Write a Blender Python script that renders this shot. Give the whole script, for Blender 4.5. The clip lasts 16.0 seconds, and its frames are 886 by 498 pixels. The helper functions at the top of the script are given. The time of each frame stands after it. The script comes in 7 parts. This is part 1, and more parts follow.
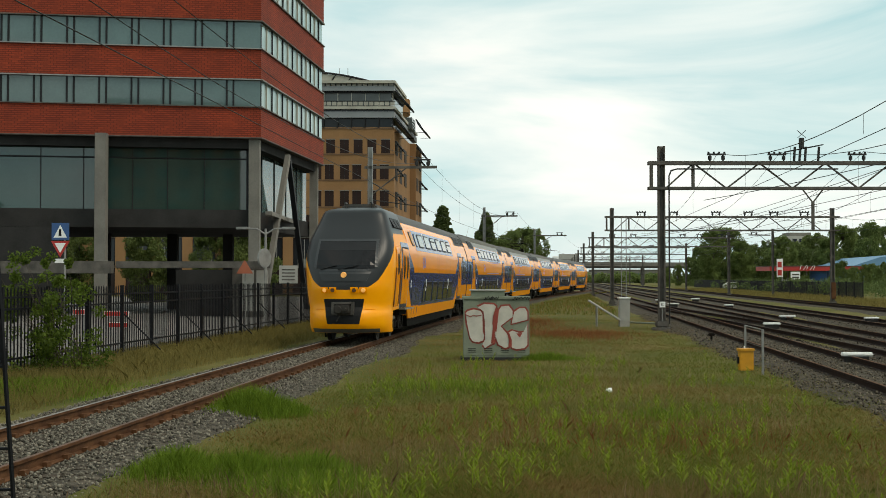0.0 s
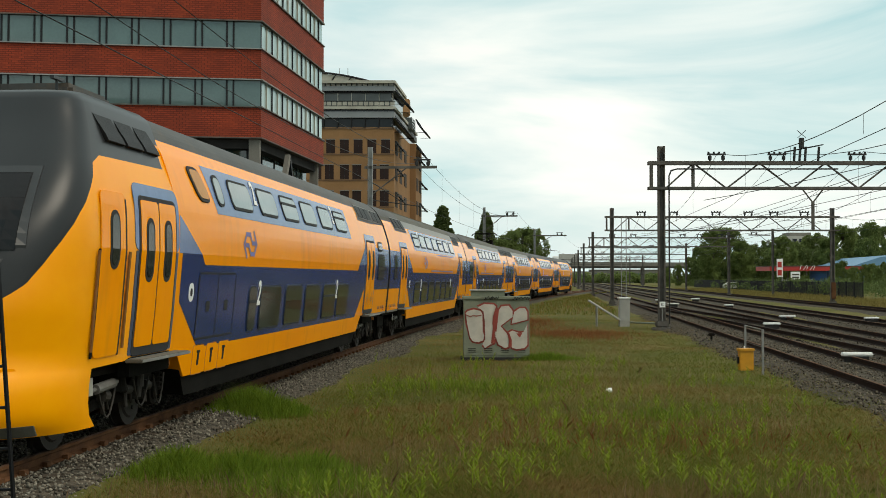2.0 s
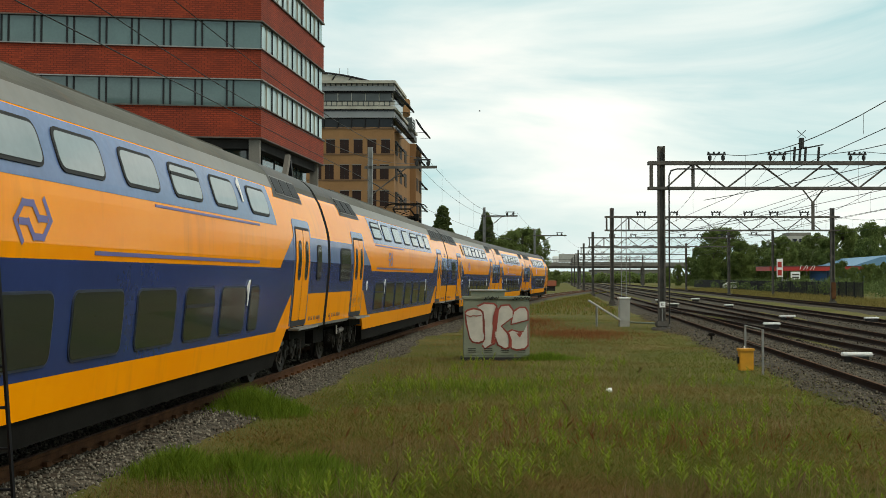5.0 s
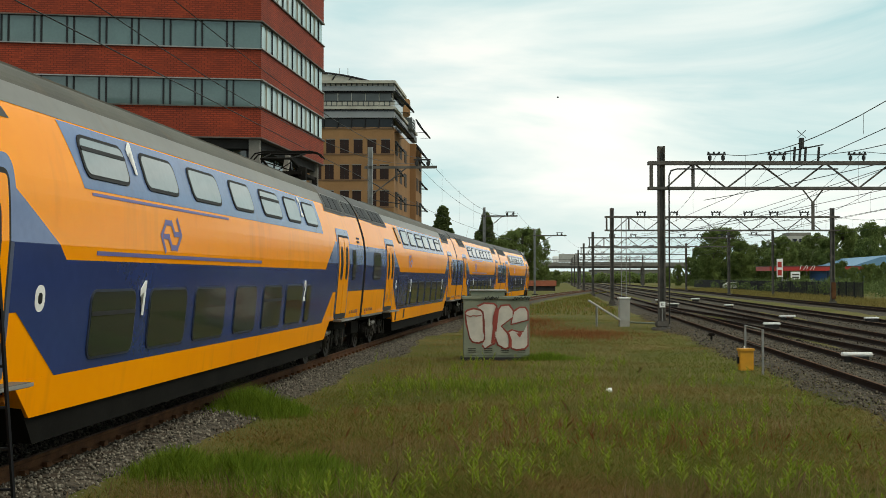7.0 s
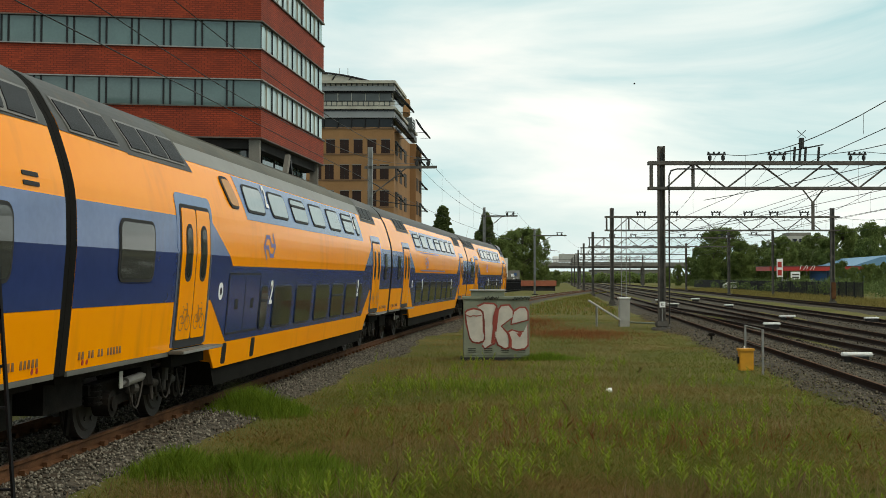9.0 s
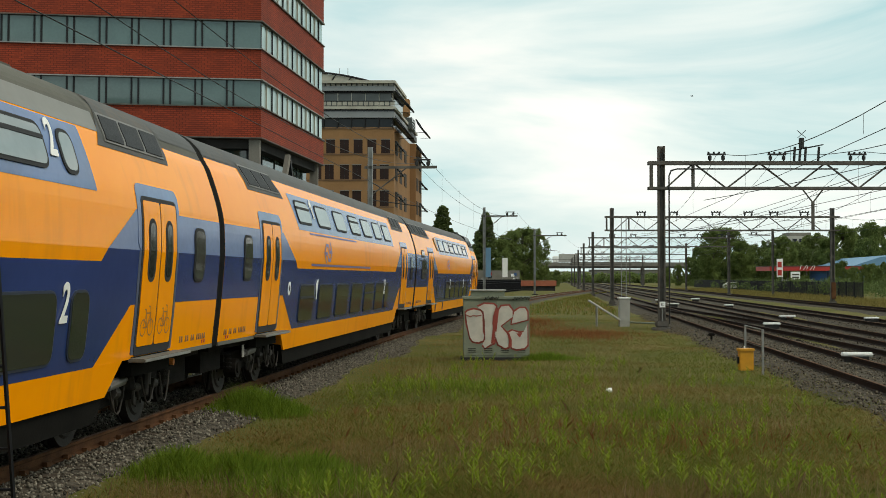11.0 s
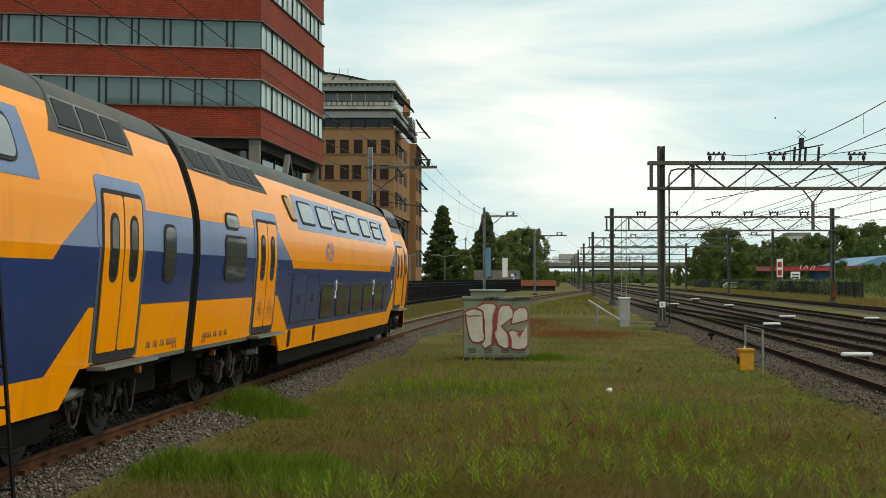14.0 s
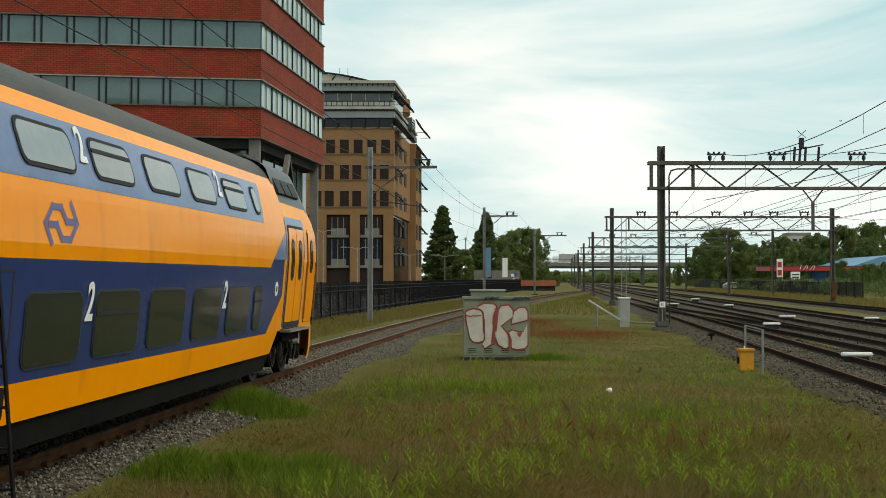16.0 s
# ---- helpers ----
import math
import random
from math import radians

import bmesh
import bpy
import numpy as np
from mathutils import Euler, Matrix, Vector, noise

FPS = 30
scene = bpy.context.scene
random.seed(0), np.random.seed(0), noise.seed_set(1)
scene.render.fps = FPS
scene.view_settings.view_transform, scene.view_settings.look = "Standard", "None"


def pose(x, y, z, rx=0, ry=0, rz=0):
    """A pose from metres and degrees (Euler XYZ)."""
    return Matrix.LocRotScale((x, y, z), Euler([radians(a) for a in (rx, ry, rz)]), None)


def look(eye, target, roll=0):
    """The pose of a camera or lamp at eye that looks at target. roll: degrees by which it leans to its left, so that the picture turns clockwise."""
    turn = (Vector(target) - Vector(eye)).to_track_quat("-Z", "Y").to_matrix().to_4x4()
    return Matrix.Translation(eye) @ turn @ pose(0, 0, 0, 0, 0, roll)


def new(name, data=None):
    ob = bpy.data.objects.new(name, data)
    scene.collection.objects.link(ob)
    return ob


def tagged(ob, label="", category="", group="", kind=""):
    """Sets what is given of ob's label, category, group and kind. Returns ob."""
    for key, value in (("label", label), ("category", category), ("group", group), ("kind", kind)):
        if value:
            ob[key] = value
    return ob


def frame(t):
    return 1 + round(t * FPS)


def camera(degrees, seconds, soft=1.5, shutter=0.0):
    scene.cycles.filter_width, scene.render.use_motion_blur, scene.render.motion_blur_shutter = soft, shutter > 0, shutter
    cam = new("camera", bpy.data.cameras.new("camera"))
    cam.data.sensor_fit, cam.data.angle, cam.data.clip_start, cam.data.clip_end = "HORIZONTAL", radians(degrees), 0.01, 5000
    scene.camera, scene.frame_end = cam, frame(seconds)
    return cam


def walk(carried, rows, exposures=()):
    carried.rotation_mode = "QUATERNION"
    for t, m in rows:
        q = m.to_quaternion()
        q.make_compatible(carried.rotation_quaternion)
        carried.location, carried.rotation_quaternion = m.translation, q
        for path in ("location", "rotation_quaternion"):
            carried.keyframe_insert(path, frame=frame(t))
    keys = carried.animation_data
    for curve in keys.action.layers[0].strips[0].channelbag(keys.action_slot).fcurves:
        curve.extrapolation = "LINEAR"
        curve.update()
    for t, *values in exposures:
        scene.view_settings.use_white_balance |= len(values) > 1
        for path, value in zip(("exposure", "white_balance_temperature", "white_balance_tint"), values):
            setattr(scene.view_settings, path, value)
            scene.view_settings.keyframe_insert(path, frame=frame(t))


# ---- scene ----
cam = camera(40.0676, 16.0, soft=0.7)
EYE = 2.0717
walk(cam, [(0.0, pose(0, 0, EYE, 91.367, 0, 0)), (16.0, pose(0, 0, EYE, 91.367, 0, 0))], exposures=[(0.0, 0.0, 7000, 10), (16.0, 0.0, 7000, 10)])

# ---- world and light ----
SUN_HIGH, SUN_ROUND = radians(54), radians(120)
world = bpy.data.worlds.new("sky")
scene.world = world
world.use_nodes = True


def build_sky():
    nt = world.node_tree
    nt.nodes.clear()
    nd, ln = nt.nodes.new, nt.links.new
    out, back = nd("ShaderNodeOutputWorld"), nd("ShaderNodeBackground")
    sky = nd("ShaderNodeTexSky")
    sky.sky_type, sky.sun_disc = "NISHITA", False
    sky.sun_elevation, sky.sun_rotation = SUN_HIGH, SUN_ROUND
    coord, flat = nd("ShaderNodeTexCoord"), nd("ShaderNodeMapping")
    flat.inputs["Scale"].default_value = (1.1, 1.1, 5.5)
    flat.inputs["Location"].default_value = (2.3, 0.6, 0.35)
    cloud, fine = nd("ShaderNodeTexNoise"), nd("ShaderNodeTexNoise")
    cloud.inputs["Scale"].default_value, cloud.inputs["Detail"].default_value = 2.6, 7
    cloud.inputs["Roughness"].default_value, cloud.inputs["Distortion"].default_value = 0.52, 0.4
    fine.inputs["Scale"].default_value, fine.inputs["Detail"].default_value = 1.3, 5
    cover = nd("ShaderNodeValToRGB")
    cover.color_ramp.elements[0].position, cover.color_ramp.elements[1].position = 0.36, 0.64
    shade = nd("ShaderNodeValToRGB")
    shade.color_ramp.elements[0].position, shade.color_ramp.elements[1].position = 0.32, 0.62
    shade.color_ramp.elements[0].color = (8.4, 9.4, 9.7, 1)
    shade.color_ramp.elements[1].color = (10.9, 11.4, 11.2, 1)
    tint = nd("ShaderNodeMix")
    tint.data_type = "RGBA"
    tint.inputs["Factor"].default_value = 0.85
    tint.inputs["B"].default_value = (5.3, 8.3, 8.9, 1)
    mix = nd("ShaderNodeMix")
    mix.data_type = "RGBA"
    ln(coord.outputs["Generated"], flat.inputs["Vector"])
    for n in (cloud, fine):
        ln(flat.outputs["Vector"], n.inputs["Vector"])
    ln(cloud.outputs["Fac"], cover.inputs["Fac"])
    ln(fine.outputs["Fac"], shade.inputs["Fac"])
    ln(sky.outputs["Color"], tint.inputs["A"])
    ln(tint.outputs["Result"], mix.inputs["A"])
    ln(shade.outputs["Color"], mix.inputs["B"])
    ln(cover.outputs["Color"], mix.inputs["Factor"])
    ln(mix.outputs["Result"], back.inputs["Color"])
    back.inputs["Strength"].default_value = 0.097
    ln(back.outputs["Background"], out.inputs["Surface"])


build_sky()
sun = new("sun", bpy.data.lights.new("sun", "SUN"))
sun.data.energy, sun.data.angle, sun.data.color = 1.85, radians(26), (1, 0.93, 0.80)
sun.matrix_basis = look((0, 0, 60), (-60 * math.sin(SUN_ROUND) / math.tan(SUN_HIGH), -60 * math.cos(SUN_ROUND) / math.tan(SUN_HIGH), 0))


# ---- materials ----
def mat(name, colour, rough=0.7, metal=0.0, vary=0.25, scale=3.0, bump=0.0, bscale=40.0, other=None, island=0.0, ob_random=0.0, coat=0.0, spec=0.5):
    """A paint, stone or metal with blotches at two scales, fine relief, and spread from piece to piece."""
    m = bpy.data.materials.new(name)
    m.use_nodes = True
    nt = m.node_tree
    nd, ln = nt.nodes.new, nt.links.new
    b = nt.nodes["Principled BSDF"]
    b.inputs["Roughness"].default_value, b.inputs["Metallic"].default_value = rough, metal
    b.inputs["Coat Weight"].default_value, b.inputs["Specular IOR Level"].default_value = coat, spec
    coord = nd("ShaderNodeTexCoord")
    big, small = nd("ShaderNodeTexNoise"), nd("ShaderNodeTexNoise")
    big.inputs["Scale"].default_value, big.inputs["Detail"].default_value = scale, 6
    small.inputs["Scale"].default_value, small.inputs["Detail"].default_value = scale * 13, 3
    ln(coord.outputs["Object"], big.inputs["Vector"])
    ln(coord.outputs["Object"], small.inputs["Vector"])
    mix = nd("ShaderNodeMix")
    mix.data_type = "RGBA"
    a = [c * (1 - vary) for c in colour]
    z = [min(1, c * (1 + vary)) for c in colour] if other is None else other
    mix.inputs["A"].default_value, mix.inputs["B"].default_value = (*a, 1), (*z, 1)
    add = nd("ShaderNodeMath")
    add.operation = "MULTIPLY_ADD"
    add.inputs[1].default_value = 0.35
    ln(small.outputs["Fac"], add.inputs[0])
    sharp = nd("ShaderNodeMapRange")
    sharp.inputs["From Min"].default_value, sharp.inputs["From Max"].default_value = 0.46, 0.9
    ln(big.outputs["Fac"], add.inputs[2])
    ln(add.outputs[0], sharp.inputs["Value"])
    fac = sharp.outputs["Result"]
    for amount, node, socket in ((island, "ShaderNodeNewGeometry", "Random Per Island"), (ob_random, "ShaderNodeObjectInfo", "Random")):
        if amount:
            r, j = nd(node), nd("ShaderNodeMix")
            j.inputs["Factor"].default_value = amount
            ln(fac, j.inputs["A"])
            ln(r.outputs[socket], j.inputs["B"])
            fac = j.outputs["Result"]
    ln(fac, mix.inputs["Factor"])
    ln(mix.outputs["Result"], b.inputs["Base Color"])
    if bump:
        grain, relief = nd("ShaderNodeTexNoise"), nd("ShaderNodeBump")
        grain.inputs["Scale"].default_value, grain.inputs["Detail"].default_value = bscale, 4
        relief.inputs["Strength"].default_value, relief.inputs["Distance"].default_value = bump, 0.6 / bscale
        ln(coord.outputs["Object"], grain.inputs["Vector"])
        ln(grain.outputs["Fac"], relief.inputs["Height"])
        ln(relief.outputs["Normal"], b.inputs["Normal"])
    return m


def grimed(m, amount, tall=0.35):
    """Brown dust in upright streaks and soft blotches over a paint."""
    nt = m.node_tree
    nd, ln = nt.nodes.new, nt.links.new
    b = nt.nodes["Principled BSDF"]
    old = b.inputs["Base Color"].links[0].from_socket
    coord, flat, streak, blot, both, cut, mix = nd("ShaderNodeTexCoord"), nd("ShaderNodeMapping"), nd("ShaderNodeTexNoise"), nd("ShaderNodeTexNoise"), nd("ShaderNodeMath"), nd("ShaderNodeMapRange"), nd("ShaderNodeMix")
    flat.inputs["Scale"].default_value = (2.6, 2.6, tall)
    streak.inputs["Scale"].default_value, streak.inputs["Detail"].default_value = 1.6, 6
    blot.inputs["Scale"].default_value, blot.inputs["Detail"].default_value = 0.55, 5
    both.operation = "MULTIPLY"
    cut.inputs["From Min"].default_value, cut.inputs["From Max"].default_value, cut.inputs["To Max"].default_value = 0.27, 0.52, amount
    mix.data_type = "RGBA"
    mix.inputs["B"].default_value = (0.16, 0.085, 0.03, 1)
    ln(coord.outputs["Object"], flat.inputs["Vector"])
    ln(flat.outputs["Vector"], streak.inputs["Vector"])
    ln(coord.outputs["Object"], blot.inputs["Vector"])
    ln(streak.outputs["Fac"], both.inputs[0])
    ln(blot.outputs["Fac"], both.inputs[1])
    ln(both.outputs[0], cut.inputs["Value"])
    ln(cut.outputs["Result"], mix.inputs["Factor"])
    ln(old, mix.inputs["A"])
    ln(mix.outputs["Result"], b.inputs["Base Color"])
    return m


def glow(name, colour, strength):
    m = mat(name, colour, 0.3)
    b = m.node_tree.nodes["Principled BSDF"]
    b.inputs["Emission Color"].default_value, b.inputs["Emission Strength"].default_value = (*colour, 1), strength
    return m


def glassy(name, colour, rough=0.04, spec=0.5):
    m = mat(name, colour, rough, 0, 0.12, 0.6)
    b = m.node_tree.nodes["Principled BSDF"]
    b.inputs["IOR"].default_value = 1.0 + spec
    return m


M = {
    "yellow": mat("train_yellow", (1.0, 0.315, 0.002), 0.16, 0, 0.04, 0.35, other=(1.0, 0.345, 0.003), spec=0.12),
    "light_blue": mat("train_light_blue", (0.105, 0.165, 0.33), 0.17, 0, 0.16, 0.8, spec=0.4),
    "dark_blue": mat("train_dark_blue", (0.019, 0.041, 0.155), 0.17, 0, 0.16, 0.5, spec=0.4),
    "roof_grey": mat("train_roof_grey", (0.052, 0.051, 0.047), 0.6, 0, 0.25, 0.9, 0.1, 30),
    "mask_grey": mat("cab_mask_grey", (0.020, 0.022, 0.024), 0.42, 0, 0.12, 0.8, spec=0.4),
    "silver": mat("train_silver_grey", (0.158, 0.150, 0.128), 0.45, 0, 0.15, 0.5, coat=0.1),
    "roof_brown": mat("train_roof_dusty", (0.070, 0.065, 0.048), 0.7, 0, 0.25, 0.7, 0.1, 30),
    "skirt": mat("skirt_grey", (0.009, 0.0085, 0.0075), 0.95, 0, 0.3, 1.2, 0.1, 30, spec=0.08),
    "under": mat("bogie_grime", (0.009, 0.0075, 0.006), 0.9, 0, 0.5, 4, 0.3, 50, spec=0.12),
    "steel_worn": mat("worn_steel", (0.030, 0.025, 0.020), 0.75, 0.1, 0.4, 6, 0.15, 60),
    "rubber": mat("black_rubber", (0.012, 0.012, 0.013), 0.75, 0, 0.2, 5),
    # pale base colour paints the sky mirrored in the upper-deck glass
    "win_up": glassy("upper_glass_sky_pale", (0.24, 0.275, 0.285), 0.05, 0.6),
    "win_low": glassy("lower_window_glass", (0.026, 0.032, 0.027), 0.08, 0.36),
    "win_cab": glassy("cab_window_glass", (0.010, 0.010, 0.011), 0.08, 0.3),
    "white": mat("white_paint", (0.78, 0.78, 0.76), 0.5, 0, 0.06, 3),
    "black": mat("black_paint", (0.007, 0.007, 0.008), 0.6, 0, 0.2, 3, spec=0.2),
    "lamp": glow("lit_headlamp", (0.75, 0.36, 0.10), 0.5),
    "lamp_off": mat("unlit_lamp", (0.12, 0.06, 0.03), 0.2),
    "rust": mat("rail_rust", (0.085, 0.036, 0.016), 0.85, 0, 0.35, 3, 0.3, 60, other=(0.135, 0.062, 0.028), spec=0.15),
    # brown rail, its colour deepened for the shadow of rails and sleepers
    "rail_dark": mat("rail_brown_shaded", (0.024, 0.013, 0.009), 0.85, 0, 0.3, 2, 0.3, 60, spec=0.15),
    "rail_top": mat("rail_polish", (0.30, 0.28, 0.27), 0.42, 0.6, 0.2, 3),
    "rail_worn": mat("rail_worn", (0.115, 0.06, 0.038), 0.55, 0.3, 0.3, 3),
    "ballast": mat("ballast_bed", (0.034, 0.028, 0.021), 0.95, 0, 0.6, 6, 1.0, 14, other=(0.105, 0.088, 0.066), spec=0.2),
    "ballast_brown": mat("ballast_brown", (0.034, 0.026, 0.018), 0.95, 0, 0.5, 5, 1.0, 14, other=(0.090, 0.073, 0.052), spec=0.15),
    "stone_brown": mat("stone_brown", (0.024, 0.018, 0.012), 0.9, 0, 0.5, 9, 0.3, 60, other=(0.185, 0.155, 0.115), island=0.75, spec=0.15),
    "stone": mat("ballast_stone", (0.020, 0.016, 0.011), 0.9, 0, 0.5, 9, 0.3, 60, other=(0.25, 0.225, 0.18), island=0.75, spec=0.2),
    "sleeper": mat("sleeper_wood", (0.055, 0.042, 0.031), 0.9, 0, 0.4, 5, 0.5, 30, ob_random=0.5, spec=0.15),
    "concrete": mat("concrete", (0.165, 0.155, 0.135), 0.9, 0, 0.2, 0.8, 0.15, 20),
    # near-black concrete; under the raised office it carries the undercroft's shade
    "concrete_dark": mat("dark_shade_concrete", (0.030, 0.029, 0.028), 0.95, 0, 0.25, 0.8, 0.1, 20, spec=0.15),
    "mast": mat("mast_galvanised", (0.066, 0.060, 0.052), 0.75, 0, 0.35, 2.2, 0.1, 40, other=(0.12, 0.106, 0.09)),
    "mast_light": mat("mast_light_grey", (0.24, 0.24, 0.23), 0.6, 0.3, 0.25, 2, 0.1, 40),
    "wire": mat("contact_wire", (0.018, 0.018, 0.018), 0.6, 0.2),
    "fence": mat("fence_black_steel", (0.006, 0.006, 0.008), 0.6, 0, 0.2, 3, spec=0.2),
    "brown_brick": mat("brown_brick_wall", (0.245, 0.135, 0.062), 0.9, 0, 0.12, 0.35, 0.2, 12, spec=0.2),
    "win_dark": glassy("office_window_dark", (0.020, 0.022, 0.026), 0.06, 0.35),
    "win_brown": glassy("brown_building_window", (0.035, 0.024, 0.022), 0.1, 0.25),
    "win_green": glassy("office_window_green", (0.085, 0.130, 0.128), 0.03, 0.66),
    "frame_dark": mat("window_frame_dark", (0.014, 0.015, 0.017), 0.6, 0, 0.15, 2, spec=0.2),
    "asphalt": mat("asphalt", (0.06, 0.06, 0.062), 0.9, 0, 0.25, 0.7, 0.4, 60),
    "paving": mat("grey_paving", (0.135, 0.125, 0.115), 0.9, 0, 0.2, 0.5, 0.2, 20),
    "bark": mat("bark", (0.07, 0.055, 0.04), 0.95, 0, 0.4, 6, 0.6, 20),
    # both leaf greens lightened and greyed: distance haze put into the colour
    "leaf": mat("hazed_tree_leaf", (0.10, 0.14, 0.042), 0.6, 0, 0.35, 0.15, island=0.55, other=(0.22, 0.275, 0.085), spec=0.1),
    "leaf_dark": mat("hazed_poplar_leaf", (0.066, 0.098, 0.034), 0.6, 0, 0.35, 0.2, island=0.5, other=(0.155, 0.20, 0.068), spec=0.1),
    "bush": mat("shrub_leaf", (0.045, 0.085, 0.014), 0.55, 0, 0.5, 0.5, island=0.6, other=(0.15, 0.21, 0.03), spec=0.1),
    "cabinet": mat("cabinet_green_grey", (0.185, 0.205, 0.150), 0.75, 0, 0.18, 2.5, 0.08, 60),
    "cabinet_light": mat("cabinet_grey", (0.35, 0.34, 0.31), 0.7, 0, 0.12, 2, 0.05, 60),
    "graffiti_white": mat("graffiti_white", (0.49, 0.455, 0.40), 0.6, 0, 0.14, 4),
    "graffiti_red": mat("graffiti_red", (0.27, 0.042, 0.028), 0.6, 0, 0.2, 5),
    "yellow_box": mat("box_yellow", (0.56, 0.255, 0.010), 0.5, 0, 0.12, 6, 0.05, 60),
    # brighter copy of win_green: the side face's mirrored sky put into colour
    "win_side": glassy("office_side_sky_bright", (0.34, 0.44, 0.44), 0.05, 0.6),
    # flank glass without its sky reflection, put into a matt dark colour
    "win_matt": mat("flank_window_matt", (0.03, 0.024, 0.02), 0.7, 0, 0.2, 0.6, spec=0.2),
    "course": mat("brick_course_brown", (0.13, 0.075, 0.04), 0.9, 0, 0.2, 0.5),
    "band": mat("crown_band_grey", (0.20, 0.215, 0.225), 0.6, 0, 0.12, 0.6),
    "stone_pale": mat("crown_pale_stone", (0.34, 0.33, 0.28), 0.8, 0, 0.15, 0.6),
    "win_band": glassy("crown_glass", (0.09, 0.10, 0.10), 0.08, 0.4),
    "red": mat("red_paint", (0.40, 0.022, 0.016), 0.45, 0, 0.12, 2),
    "blue": mat("blue_paint", (0.028, 0.085, 0.23), 0.45, 0, 0.12, 2),
    "sky_blue": mat("blue_cladding", (0.11, 0.23, 0.36), 0.5, 0, 0.1, 0.5),
    "orange": mat("orange_paint", (0.30, 0.085, 0.04), 0.6, 0, 0.15, 2),
}


for _name, _share in (("yellow", 0.28), ("light_blue", 0.2), ("silver", 0.5), ("roof_brown", 0.5), ("roof_grey", 0.5)):
    grimed(M[_name], _share)


def brick_material(name, brick, mortar):
    """Thin red facing bricks: courses 62 mm high over the wall's own height."""
    m = mat(name, brick, 0.9, 0, 0.16, 0.5, 0.2, 40)
    nt = m.node_tree
    nd, ln = nt.nodes.new, nt.links.new
    b = nt.nodes["Principled BSDF"]
    old = b.inputs["Base Color"].links[0].from_socket
    coord, sep, com, tex, mul = nd("ShaderNodeTexCoord"), nd("ShaderNodeSeparateXYZ"), nd("ShaderNodeCombineXYZ"), nd("ShaderNodeTexBrick"), nd("ShaderNodeMix")
    add = nd("ShaderNodeMath")
    ln(coord.outputs["Object"], sep.inputs[0])
    ln(sep.outputs["X"], add.inputs[0])
    ln(sep.outputs["Y"], add.inputs[1])
    ln(add.outputs[0], com.inputs[0])
    ln(sep.outputs["Z"], com.inputs[1])
    ln(com.outputs[0], tex.inputs["Vector"])
    tex.inputs["Scale"].default_value = 1.0
    tex.inputs["Brick Width"].default_value, tex.inputs["Row Height"].default_value = 0.42, 0.125
    tex.inputs["Mortar Size"].default_value = 0.02
    tex.inputs["Color1"].default_value, tex.inputs["Color2"].default_value = (1, 1, 1, 1), (0.72, 0.68, 0.68, 1)
    tex.inputs["Mortar"].default_value = (*mortar, 1)
    mul.data_type, mul.blend_type = "RGBA", "MULTIPLY"
    mul.inputs["Factor"].default_value = 1.0
    ln(old, mul.inputs["A"])
    ln(tex.outputs["Color"], mul.inputs["B"])
    ln(mul.outputs["Result"], b.inputs["Base Color"])
    return m


M["brick"] = brick_material("red_brick", (0.27, 0.036, 0.009), (0.40, 0.30, 0.26))


def ground_material():
    m = mat("grass_ground", (0.090, 0.108, 0.020), 0.95, 0, 0.4, 0.35, 0.8, 18, other=(0.135, 0.108, 0.036), spec=0.1)
    return m


M["ground"] = ground_material()


def blade_material():
    """Grass blades: green with reddish, seeding patches a few metres wide."""
    m = bpy.data.materials.new("grass_blade")
    m.use_nodes = True
    nt = m.node_tree
    nd, ln = nt.nodes.new, nt.links.new
    b = nt.nodes["Principled BSDF"]
    b.inputs["Roughness"].default_value, b.inputs["Specular IOR Level"].default_value = 0.7, 0.1
    coord, big, geo = nd("ShaderNodeTexCoord"), nd("ShaderNodeTexNoise"), nd("ShaderNodeNewGeometry")
    big.inputs["Scale"].default_value, big.inputs["Detail"].default_value = 0.22, 4
    ln(coord.outputs["Object"], big.inputs["Vector"])
    g, r, ramp, mix = nd("ShaderNodeMix"), nd("ShaderNodeMix"), nd("ShaderNodeMapRange"), nd("ShaderNodeMix")
    for n in (g, r, mix):
        n.data_type = "RGBA"
    g.inputs["A"].default_value, g.inputs["B"].default_value = (0.105, 0.132, 0.016, 1), (0.19, 0.208, 0.042, 1)
    r.inputs["A"].default_value, r.inputs["B"].default_value = (0.20, 0.115, 0.042, 1), (0.29, 0.190, 0.075, 1)
    for n in (g, r):
        ln(geo.outputs["Random Per Island"], n.inputs["Factor"])
    add = nd("ShaderNodeMath")
    add.operation = "MULTIPLY_ADD"
    add.inputs[1].default_value = 0.28
    ln(geo.outputs["Random Per Island"], add.inputs[0])
    ln(big.outputs["Fac"], add.inputs[2])
    ramp.inputs["From Min"].default_value, ramp.inputs["From Max"].default_value = 0.568, 0.79
    ln(add.outputs[0], ramp.inputs["Value"])
    ln(ramp.outputs["Result"], mix.inputs["Factor"])
    ln(g.outputs["Result"], mix.inputs["A"])
    ln(r.outputs["Result"], mix.inputs["B"])
    ln(mix.outputs["Result"], b.inputs["Base Color"])
    return m


M["blade"] = blade_material()
M["tuft"] = mat("lush_grass", (0.095, 0.165, 0.010), 0.6, 0, 0.3, 1.5, island=0.6, other=(0.24, 0.34, 0.04), spec=0.12)


